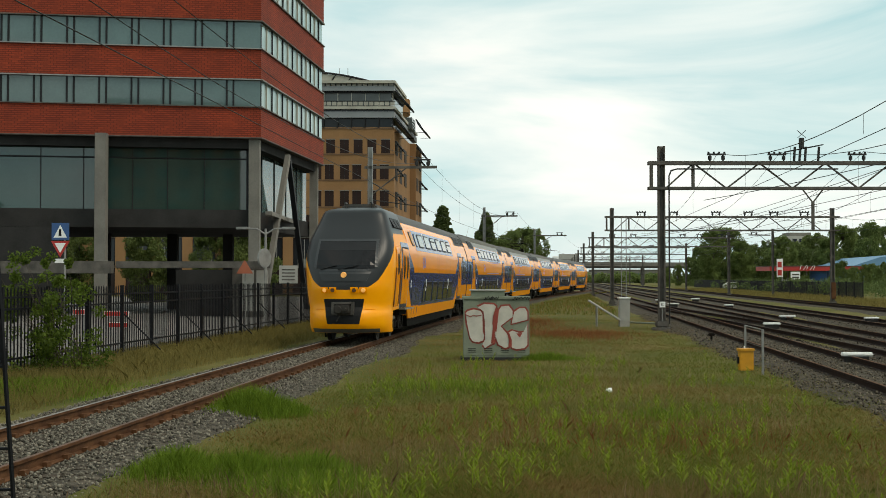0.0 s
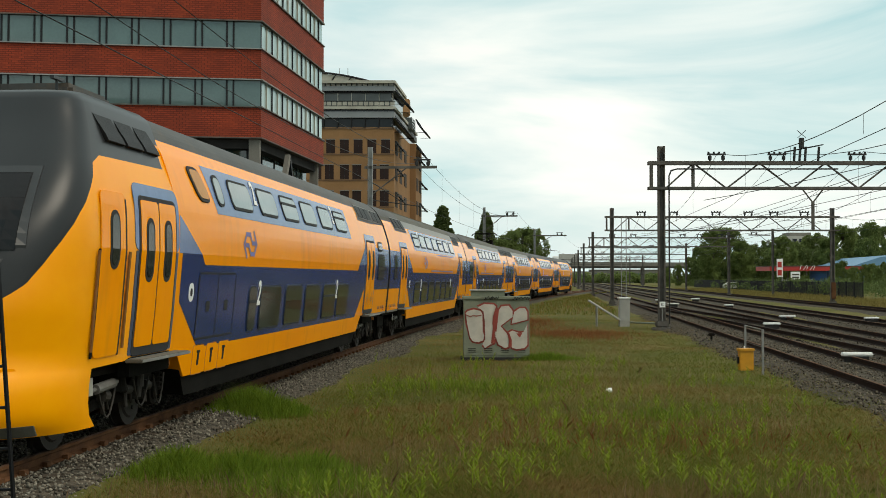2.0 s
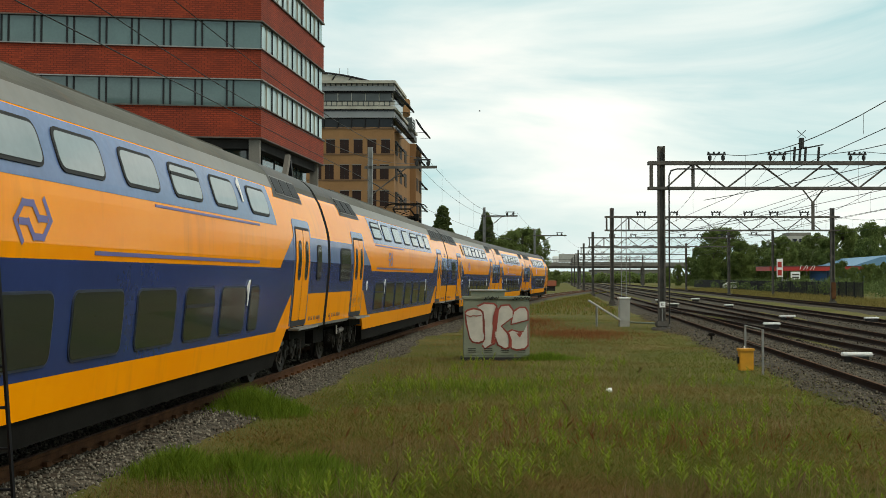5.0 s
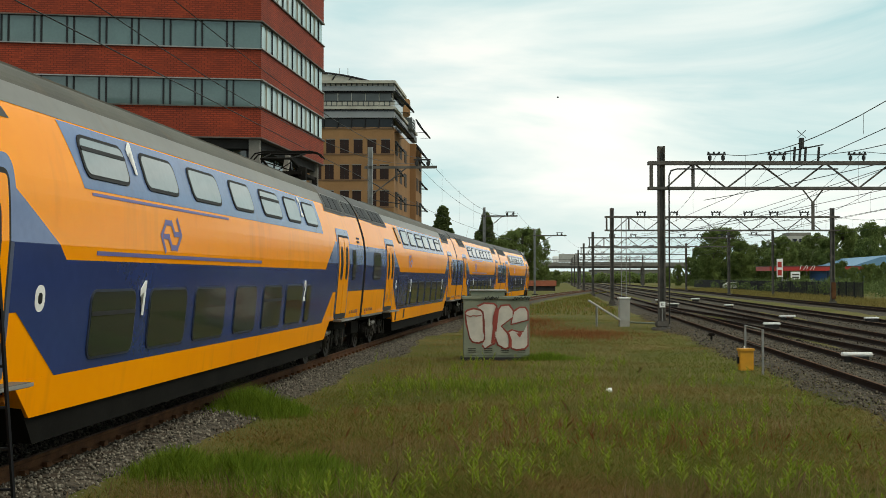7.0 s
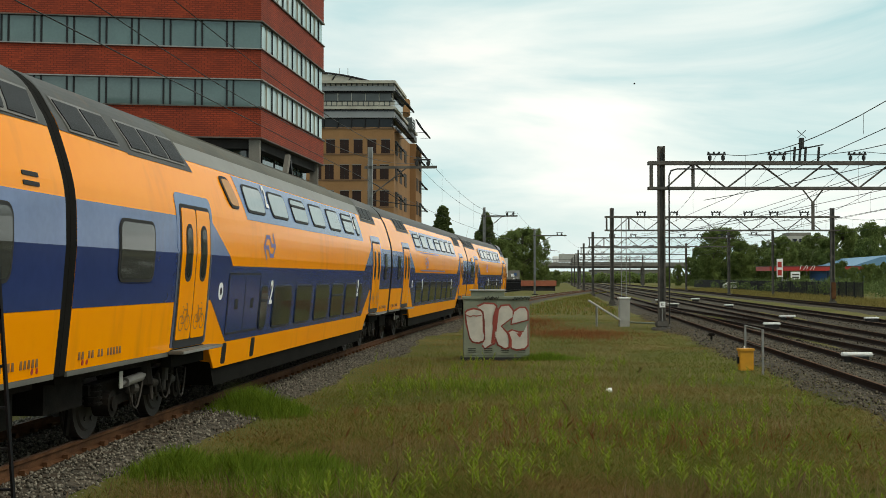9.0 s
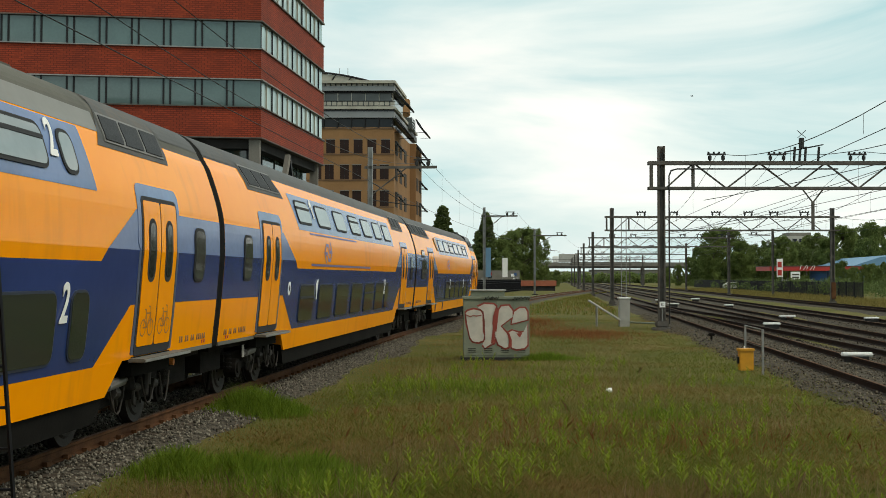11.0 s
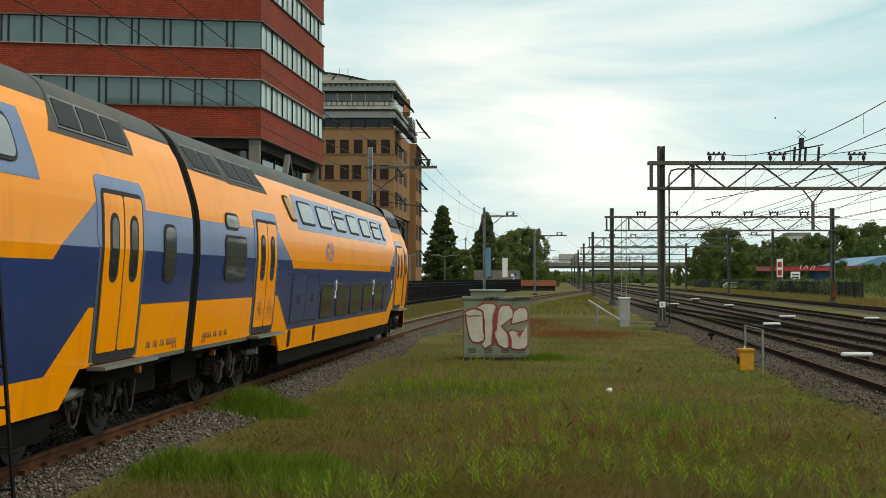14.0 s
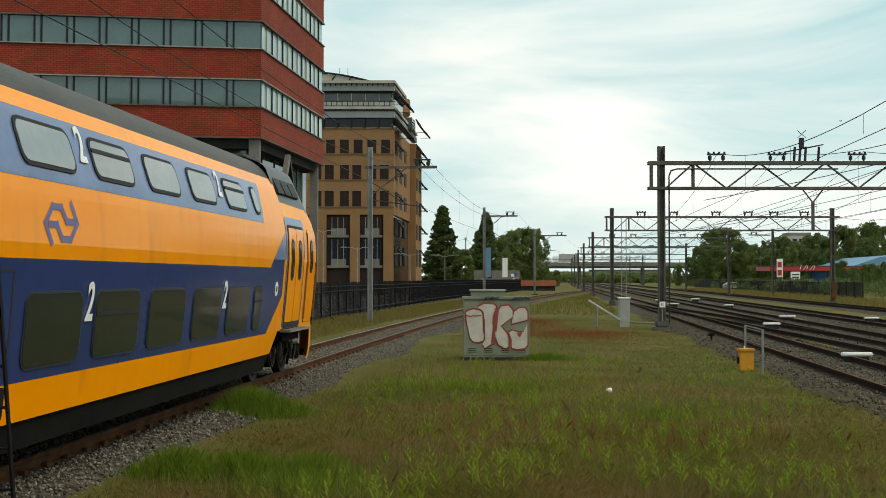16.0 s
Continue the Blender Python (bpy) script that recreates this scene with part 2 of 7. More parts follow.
def leafy(m, share=0.45):
    """Lets some of the light through, as thin leaves do."""
    nt = m.node_tree
    b, out = nt.nodes["Principled BSDF"], nt.nodes["Material Output"]
    thin, mix = nt.nodes.new("ShaderNodeBsdfTranslucent"), nt.nodes.new("ShaderNodeMixShader")
    mix.inputs[0].default_value = share
    nt.links.new(b.inputs["Base Color"].links[0].from_socket, thin.inputs["Color"])
    nt.links.new(b.outputs[0], mix.inputs[1])
    nt.links.new(thin.outputs[0], mix.inputs[2])
    nt.links.new(mix.outputs[0], out.inputs["Surface"])
    return m


M["straw"] = mat("dry_grass", (0.17, 0.15, 0.04), 0.8, 0, 0.4, 0.8, island=0.6, other=(0.32, 0.25, 0.085), spec=0.12)


# ---- mesh helpers ----
def thing(name, label, category, group="", kind="", m=None):
    ob = new(name)
    ob.empty_display_size = 0.2
    if m is not None:
        ob.matrix_basis = m
    return tagged(ob, label, category, group, kind)


def part(name, bm, material, parent=None, label="", smooth=False):
    me = bpy.data.meshes.new(name)
    bm.to_mesh(me)
    bm.free()
    return part_mesh(name, me, material, parent, label, smooth)


def part_mesh(name, me, material, parent=None, label="", smooth=False):
    ob = new(name, me)
    if not me.materials:
        me.materials.append(M[material] if isinstance(material, str) else material)
    if smooth:
        me.polygons.foreach_set("use_smooth", [True] * len(me.polygons))
    ob.parent = parent
    if label:
        ob["label"] = label
    return ob


def raw(name, verts, faces):
    me = bpy.data.meshes.new(name)
    me.from_pydata(verts, [], faces)
    me.update()
    return me


def box(bm, x0, x1, y0, y1, z0, z1, m=None, bevel=0.0):
    r = bmesh.ops.create_cube(bm, size=1)
    vs = r["verts"]
    bmesh.ops.transform(bm, matrix=Matrix.Translation(((x0 + x1) / 2, (y0 + y1) / 2, (z0 + z1) / 2)) @ Matrix.Diagonal((x1 - x0, y1 - y0, z1 - z0, 1)), verts=vs)
    if bevel:
        es = list({e for v in vs for e in v.link_edges})
        got = bmesh.ops.bevel(bm, geom=es, offset=bevel, segments=2, affect="EDGES")
        vs = list({v for f in got["faces"] for v in f.verts} | {v for v in vs if v.is_valid})
    if m is not None:
        bmesh.ops.transform(bm, matrix=m, verts=vs)
    return bm


def boxes(*rows, m=None, bevel=0.0):
    bm = bmesh.new()
    for r in rows:
        box(bm, *r, m=m, bevel=bevel)
    return bm


def rod(bm, a, b, r, n=8, r2=None):
    a, b = Vector(a), Vector(b)
    q = (b - a).to_track_quat("Z", "Y").to_matrix().to_4x4()
    bmesh.ops.create_cone(bm, cap_ends=True, segments=n, radius1=r, radius2=r if r2 is None else r2, depth=(b - a).length, matrix=Matrix.Translation((a + b) / 2) @ q)
    return bm


def bar(bm, a, b, w, h=None):
    """A square bar from a to b."""
    a, b = Vector(a), Vector(b)
    q = (b - a).to_track_quat("Z", "Y").to_matrix().to_4x4()
    h = h or w
    return box(bm, -w / 2, w / 2, -h / 2, h / 2, 0, (b - a).length, m=Matrix.Translation(a) @ q)


def prism(bm, outline, z0, z1):
    """An upright prism over a plan outline, anticlockwise."""
    low, top = [bm.verts.new((x, y, z0)) for x, y in outline], [bm.verts.new((x, y, z1)) for x, y in outline]
    bm.faces.new(low[::-1])
    bm.faces.new(top)
    n = len(outline)
    for i in range(n):
        bm.faces.new((low[i], low[(i + 1) % n], top[(i + 1) % n], top[i]))
    return bm


def tube(name, points, r, material, parent=None, label=""):
    """A wire along points, as a mesh of four sides."""
    verts, faces = [], []
    pts = [Vector(q) for q in points]
    for i, q in enumerate(pts):
        d = (pts[min(i + 1, len(pts) - 1)] - pts[max(i - 1, 0)]).normalized()
        s = d.cross(Vector((0, 0, 1)))
        s = s.normalized() if s.length > 1e-3 else Vector((1, 0, 0))
        u = s.cross(d)
        verts += [q + r * s, q + r * u, q - r * s, q - r * u]
        if i:
            k = 4 * i
            faces += [(k - 4 + j, k - 4 + (j + 1) % 4, k + (j + 1) % 4, k + j) for j in range(4)]
    return part_mesh(name, raw(name, verts, faces), material, parent, label)


def tube_bm(points, r):
    bm = bmesh.new()
    for p, q in zip(points[:-1], points[1:]):
        rod(bm, p, q, r, 8)
    return bm


# ---- the lines of the tracks ----
BEND = (-6.65879, 0.07247, 0.45386e-3, -0.37803e-6)
T_Y = np.linspace(-190, 420, 6101)
T_X = BEND[0] + BEND[1] * T_Y + BEND[2] * T_Y**2 + BEND[3] * T_Y**3
T_D = BEND[1] + 2 * BEND[2] * T_Y + 3 * BEND[3] * T_Y**2
_l = np.sqrt(1 + T_D**2)
T_S = np.concatenate([[0], np.cumsum((_l[1:] + _l[:-1]) / 2 * np.diff(T_Y))])
T_S -= np.interp(0, T_Y, T_S)


def bent(s, side=0.0, z=0.0):
    """The point at arc s along the bent track, side metres to the east of its middle."""
    y = float(np.interp(s, T_S, T_Y))
    x, d = float(np.interp(y, T_Y, T_X)), float(np.interp(y, T_Y, T_D))
    q = math.sqrt(1 + d * d)
    return Vector((x + side / q, y - side * d / q, z))


EAST = 0.093  # lean of the straight tracks


def straight(d, off, z=0.0):
    """A point d metres ahead, off metres east of the nearest rail of the straight tracks."""
    return Vector((8.47 + EAST * (d - 23.2) + off, d - EAST * off, z))


GROUND = -0.25


# ---- ground and tracks ----
def swell(x, y):
    return GROUND + 0.10 * (noise.noise(Vector((x * 0.12, y * 0.12, 0))) + 0.4 * noise.noise(Vector((x * 0.5, y * 0.5, 3))))


def build_ground():
    xs = list(np.linspace(-30, 40, 71))
    ys = list(np.linspace(-20, 120, 141))
    xs = [-1500, -600, -200, -80] + xs + [80, 200, 600, 1500]
    ys = [-1500, -500, -100] + ys + [200, 400, 900, 2500]
    verts = [(x, y, swell(x, y) - (0.05 if abs(x) > 60 else 0)) for y in ys for x in xs]
    n = len(xs)
    faces = [(j * n + i, j * n + i + 1, (j + 1) * n + i + 1, (j + 1) * n + i) for j in range(len(ys) - 1) for i in range(n - 1)]
    tagged(part_mesh("ground", raw("ground", verts, faces), "ground", smooth=True), "rough lineside ground under grass and weeds", "ground", kind="structure")


def ribbon(name, line, cross, material, parent=None, label="", caps=False):
    """A cross-section (side, z) carried along line(i) -> function of (side, z)."""
    verts, faces = [], []
    k = len(cross)
    for i, at in enumerate(line):
        verts += [at(a, z) for a, z in cross]
        if i:
            o = k * i
            faces += [(o - k + j, o - k + (j + 1) % k, o + (j + 1) % k, o + j) for j in range(k)]
    if caps:
        faces += [tuple(range(k))[::-1], tuple(range(len(verts) - k, len(verts)))]
    return part_mesh(name, raw(name, verts, faces), material, parent, label)


RAIL = [(-0.036, 0.0), (0.036, 0.0), (0.036, -0.035), (0.010, -0.05), (0.010, -0.135), (0.07, -0.155), (0.07, -0.165), (-0.07, -0.165), (-0.07, -0.155), (-0.010, -0.135), (-0.010, -0.05), (-0.036, -0.035)]
HEAD = [(-0.030, 0.0025), (0.030, 0.0025), (0.030, -0.001), (-0.030, -0.001)]


def sleeper_mesh(name):
    bm = boxes((-1.3, 1.3, -0.125, 0.125, -0.28, -0.165), bevel=0.012)
    me = bpy.data.meshes.new(name)
    bm.to_mesh(me)
    bm.free()
    me.materials.append(M["sleeper"])
    return me


SLEEPER = sleeper_mesh("sleeper")


def stones(name, count, place, size, parent, seed=1, material="stone"):
    """Loose angular stones, each its own island."""
    rng = np.random.default_rng(seed)
    base = np.array([(1, 0, 0), (-1, 0, 0), (0, 1, 0), (0, -1, 0), (0, 0, 1), (0, 0, -1)], float)
    tri = np.array([(0, 2, 4), (2, 1, 4), (1, 3, 4), (3, 0, 4), (2, 0, 5), (1, 2, 5), (3, 1, 5), (0, 3, 5)])
    p = place(rng, count)
    n = len(p)
    v = base[None] * rng.uniform(0.55, 1.25, (n, 6, 1)) * rng.uniform(size[0], size[1], (n, 1, 1)) * rng.uniform(0.65, 1.2, (n, 1, 3))
    q = rng.normal(size=(n, 4))
    q /= np.linalg.norm(q, axis=1)[:, None]
    w, x, y, z = q.T
    rot = np.stack([np.stack([1 - 2 * (y * y + z * z), 2 * (x * y - z * w), 2 * (x * z + y * w)], 1), np.stack([2 * (x * y + z * w), 1 - 2 * (x * x + z * z), 2 * (y * z - x * w)], 1), np.stack([2 * (x * z - y * w), 2 * (y * z + x * w), 1 - 2 * (x * x + y * y)], 1)], 1)
    v = np.einsum("nij,nkj->nki", rot, v) + p[:, None]
    f = (tri[None] + 6 * np.arange(n)[:, None, None]).reshape(-1, 3)
    return tagged(part_mesh(name, big_mesh(name, v.reshape(-1, 3), f), material, parent), kind="stuff")


def big_mesh(name, v, f):
    me = bpy.data.meshes.new(name)
    n, k = f.shape
    me.vertices.add(len(v))
    me.vertices.foreach_set("co", v.astype(np.float32).ravel())
    me.loops.add(n * k)
    me.loops.foreach_set("vertex_index", f.astype(np.int32).ravel())
    me.polygons.add(n)
    me.polygons.foreach_set("loop_start", np.arange(0, n * k, k, dtype=np.int32))
    me.update(calc_edges=True)
    return me


def build_bent_track():
    track = thing("railway_track", "rusty single railway track bending away on grey ballast", "railway track", kind="structure")
    arcs = list(np.arange(-160, -10, 6.0)) + list(np.arange(-10, 232, 1.5))
    line = [lambda a, z, s=s: bent(s, a, z) for s in arcs]
    ribbon("ballast_bed", line, [(-1.45, -0.17), (1.45, -0.17), (2.7, -0.42), (-2.6, -0.42)], "ballast", track)
    for side in (-0.7535, 0.7535):
        r = ribbon("rail", line, [(side + a, z) for a, z in RAIL], "rust", track, "rust-brown steel rail")
        ribbon("running_edge", line, [(side + a * (0.9 if side > 0 else 1) - 0.004, z) for a, z in HEAD], "rail_worn" if side > 0 else "rail_top", r, "worn rail head")
    for i in range(150):
        s = 4.0 + 0.62 * i
        a, b = bent(s, -1), bent(s, 1)
        o = new("sleeper", SLEEPER)
        o.parent = track
        o.matrix_basis = Matrix.Translation((a + b) / 2) @ pose(0, 0, random.uniform(-0.006, 0.006), 0, 0, math.degrees(math.atan2(b.y - a.y, b.x - a.x)))
    clip = boxes((-0.11, -0.04, -0.06, 0.06, -0.165, -0.10), (0.04, 0.11, -0.06, 0.06, -0.165, -0.10))
    clips = part("rail_clip", clip, "rust", track)
    first = True
    for i in range(70):
        for side in (-0.7535, 0.7535):
            o = clips if first else new("rail_clip", clips.data)
            first = False
            o.parent = track
            o.matrix_basis = Matrix.Translation(bent(4.0 + 0.62 * i, side)) @ pose(0, 0, 0, 0, 0, -math.degrees(0.1))

    def scatter(rng, n):
        s = 6 + 80 * rng.random(n) ** 1.7
        a = rng.normal(0, 1.0, n) * 1.25
        a = np.where(np.abs(a) > 2.6, rng.uniform(0.9, 2.4, n), a)
        out = np.array([bent(q, w) for q, w in zip(s, a)])
        slope = np.clip((np.abs(a) - 1.45) / 1.2, 0, 1)
        out[:, 2] = -0.17 - 0.24 * slope + rng.uniform(-0.01, 0.025, n)
        near = np.abs(np.abs(a) - 0.7535) < 0.09
        return out[~near]

    stones("ballast_stone", 68000, scatter, (0.014, 0.036), track)


def build_straight_tracks():
    rails = (0.0, 4.3, 8.45, 15.0)
    ys = list(np.arange(-40, 260, 5.0)) + list(np.arange(260, 900, 40.0))
    for k, off in enumerate(rails):
        track = thing("railway_track", "dark brown main line track on grey ballast", "railway track", "main line tracks", kind="structure")
        line = [lambda a, z, y=y, o=off: straight(y, o + 0.7535 + a, z) for y in ys]
        ribbon("ballast_bed", line, [(-1.5, -0.16 - 0.003 * k), (1.5, -0.16 - 0.003 * k), (2.75, -0.40), (-2.75, -0.40)], "ballast_brown", track)
        for side in (-0.7535, 0.7535):
            r = ribbon("rail", line, [(side + a, z) for a, z in RAIL], "rail_dark", track)
            ribbon("running_edge", line, [(side + a, z) for a, z in HEAD], "rust", r)
        for i in range(80 if k == 0 else 55):
            a, b = straight(14 + 12 * (k > 0) + 0.65 * i, off - 0.3), straight(14 + 12 * (k > 0) + 0.65 * i, off + 1.8)
            o = new("sleeper", SLEEPER)
            o.parent = track
            o.matrix_basis = Matrix.Translation((a + b) / 2) @ pose(0, 0, 0.004, 0, 0, math.degrees(math.atan2(b.y - a.y, b.x - a.x)))

        def scatter(rng, n, o=off):
            y = 16 + 60 * rng.random(n) ** 1.6
            a = rng.uniform(-2.3, 2.3, n)
            near = np.abs(np.abs(a) - 0.7535) < 0.09
            out = np.array([straight(q, o + 0.7535 + w) for q, w in zip(y, a)])
            out[:, 2] = -0.15 - 0.2 * np.clip((np.abs(a) - 1.5) / 1.2, 0, 1) + rng.uniform(-0.02, 0.015, n)
            return out[~near]

        stones("ballast_stone", 9000 if k == 0 else 3500, scatter, (0.025, 0.05), track, 5 + k, "stone_brown")
    # the turnout between the two nearest tracks
    turn = thing("railway_turnout", "dark brown turnout rails crossing between two tracks", "railway turnout", kind="structure")
    for side in (0.0, 1.507):
        arcs = np.linspace(18, 110, 40)

        def at(a, z, d=0.0, s=side):
            k = min(max((d - 24) / 86, 0), 1)
            return straight(d, s + (3.2 - 3.2 * k * k * (3 - 2 * k)) + a, z + 0.003)

        line = [lambda a, z, d=d: at(a, z, d) for d in arcs]
        ribbon("rail", line, RAIL, "rail_dark", turn)


# ---- buildings ----
def wall_frame(a, b):
    """The pose whose x runs from a to b in plan and whose z is up, at a. Its -y side faces outward when a to b has the outside on its right."""
    return Matrix.Translation((a[0], a[1], 0)) @ Matrix.Rotation(math.atan2(b[1] - a[1], b[0] - a[0]), 4, "Z")


def build_red_office():
    """Brick office on columns: long bands of windows above, glass box and open undercroft below."""
    house = thing("office_building", "red brick office building with long window bands raised on concrete columns", "building")
    corner, left, far = (-11.12, 74.0), (-50.4, 68.0), (-9.07, 92.0)
    back = (-48.0, 92.0)
    plan = [left, corner, far, back]
    low, storey, n = 10.65, 3.59, 5
    bm = bmesh.new()
    inner = [(-50.0, 68.6), (-11.6, 74.5), (-9.6, 91.6), (-47.6, 91.6)]
    prism(bm, inner, low + 0.2, low + 0.2 + storey * n)
    part("core", bm, "frame_dark", house)
    for k in range(n + 1):
        z0 = low + storey * k - (0.02 if k else 0)
        bm = prism(bmesh.new(), plan, z0, z0 + (1.82 if k < n else 1.2))
        part("brick_band", bm, "brick", house, "red brick band between windows")
        bm = bmesh.new()
        grow = [(-50.5, 67.9), (-11.02, 73.9), (-8.97, 92.1), (-48.0, 92.1)]
        prism(bm, grow, z0 - 0.075, z0 - 0.002)
        prism(bm, grow, z0 + 1.822, z0 + 1.89)
        part("band_trim", bm, "mast_light" if k % 2 else "mast", house)
    faces = (("front", left, corner, 20), ("side", corner, far, 13))
    for tag, a, b, count in faces:
        m = wall_frame(a, b)
        length = (Vector(b) - Vector(a)).length
        for k in range(n):
            z0, z1 = low + storey * k + 1.89, low + storey * (k + 1) - 0.10
            if tag == "front":
                x = length - 0.04
                while x > 3.0:
                    wide = 1.38 if x < length - 1 else 1.57
                    window = part("window", boxes((x - wide, x, 0.10, 0.16, z0, z1), m=m), "win_green", house)
                    part("mullion", boxes((x - wide - 0.11, x - wide, 0.03, 0.15, z0, z1), m=m), "frame_dark", window)
                    part("vent_panel", boxes((x - wide - 0.40, x - wide - 0.11, 0.08, 0.15, z0, z1), m=m), "win_green", window)
                    part("mullion", boxes((x - wide - 0.51, x - wide - 0.40, 0.03, 0.15, z0, z1), m=m), "frame_dark", window)
                    x -= wide + 0.503
            else:
                step = (length - 0.3) / count
                for i in range(count):
                    x = 0.15 + i * step
                    # side panes painted lighter for the sky they mirror
                    window = part("window", boxes((x + 0.05, x + step - 0.05, 0.10, 0.16, z0, z1), m=m), "win_side", house)
                    part("mullion", boxes((x - 0.05, x + 0.05, 0.02, 0.15, z0, z1), m=m), "stone_pale" if i % 2 else "frame_dark", window)
    # the glass box under the brick
    ga, gb, gc, gd = (-49.6, 69.0), (-12.0, 74.9), (-10.2, 91.0), (-47.5, 91.0)
    # the soffit's dark concrete holds the shade beneath the brick
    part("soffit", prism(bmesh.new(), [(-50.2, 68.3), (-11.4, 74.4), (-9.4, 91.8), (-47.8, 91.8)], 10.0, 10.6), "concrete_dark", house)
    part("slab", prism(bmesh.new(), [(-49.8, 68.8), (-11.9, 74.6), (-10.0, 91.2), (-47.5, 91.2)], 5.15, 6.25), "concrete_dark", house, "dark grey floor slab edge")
    m = wall_frame(ga, gb)
    length = (Vector(gb) - Vector(ga)).length
    x = length
    pane_widths = (2.72, 2.2, 2.08, 2.89, 2.5, 2.5, 3.2, 3.0, 3.0, 3.0, 3.0, 3.0)
    for i, w in enumerate(pane_widths):
        if x - w < 0:
            break
        pane = part("window", boxes((x - w + 0.04, x, 0.05, 0.12, 6.25, 9.35), m=m), "win_hall", house, "tall dark green tinted pane")
        part("pane", boxes((x - w + 0.04, x, 0.05, 0.12, 9.45, 10.0), m=m), "win_hall", pane)
        part("mullion", boxes((x - w, x - w + 0.05, 0.0, 0.14, 6.25, 10.0), (x - w + 0.05, x, 0.0, 0.14, 9.37, 9.44), m=m), "frame_dark", pane)
        x -= w
    # upright dark panel added well behind the glass
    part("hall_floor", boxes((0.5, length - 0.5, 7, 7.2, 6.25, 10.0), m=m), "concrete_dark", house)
    m = wall_frame(gb, gc)
    length = (Vector(gc) - Vector(gb)).length
    for i in range(5):
        x = i * length / 5
        pane = part("window", boxes((x + 0.06, x + length / 5 - 0.06, 0.05, 0.12, 6.25, 10.0), m=m), "win_green", house)
        part("mullion", boxes((x - 0.05, x + 0.05, 0.0, 0.14, 6.25, 10.0), m=m), "frame_dark", pane)
    # columns and struts
    for x, y in ((-20.35, 72.2), (-11.55, 74.35), (-29.6, 70.8), (-38.5, 69.4)):
        part("column", boxes((x - 0.33, x + 0.33, y - 0.25, y + 0.35, -0.5, 10.7), bevel=0.02), "concrete", house, "square concrete column")
    part("column", boxes((-9.95, -9.35, 90.4, 91.0, -0.5, 10.7)), "concrete", house)
    # rear columns: undercroft shade put into their darker concrete
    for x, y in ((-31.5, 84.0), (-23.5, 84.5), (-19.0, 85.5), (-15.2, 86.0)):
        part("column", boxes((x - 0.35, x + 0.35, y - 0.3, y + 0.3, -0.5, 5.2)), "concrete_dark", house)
    top = Vector((-10.3, 80.6, 10.2))
    for foot, name in ((Vector((-11.35, 76.0, -0.4)), "concrete"), (Vector((-9.75, 87.2, -0.4)), "frame_dark")):
        bm = bar(bmesh.new(), foot, top, 0.32, 0.32)
        part("strut", bm, name, house, "slanting support strut")
    part("ledge", boxes((-11.0, -10.6, 75.2, 91.0, 5.95, 6.2)), "concrete", house)
    # roof
    part("roof", prism(bmesh.new(), [(-50, 68.5), (-11.5, 74.4), (-9.5, 91.6), (-47.8, 91.6)], low + storey * n + 1.2, low + storey * n + 1.35), "roof_grey", house)


M["win_hall"] = glassy("hall_glass", (0.024, 0.050, 0.044), 0.02, 0.75)


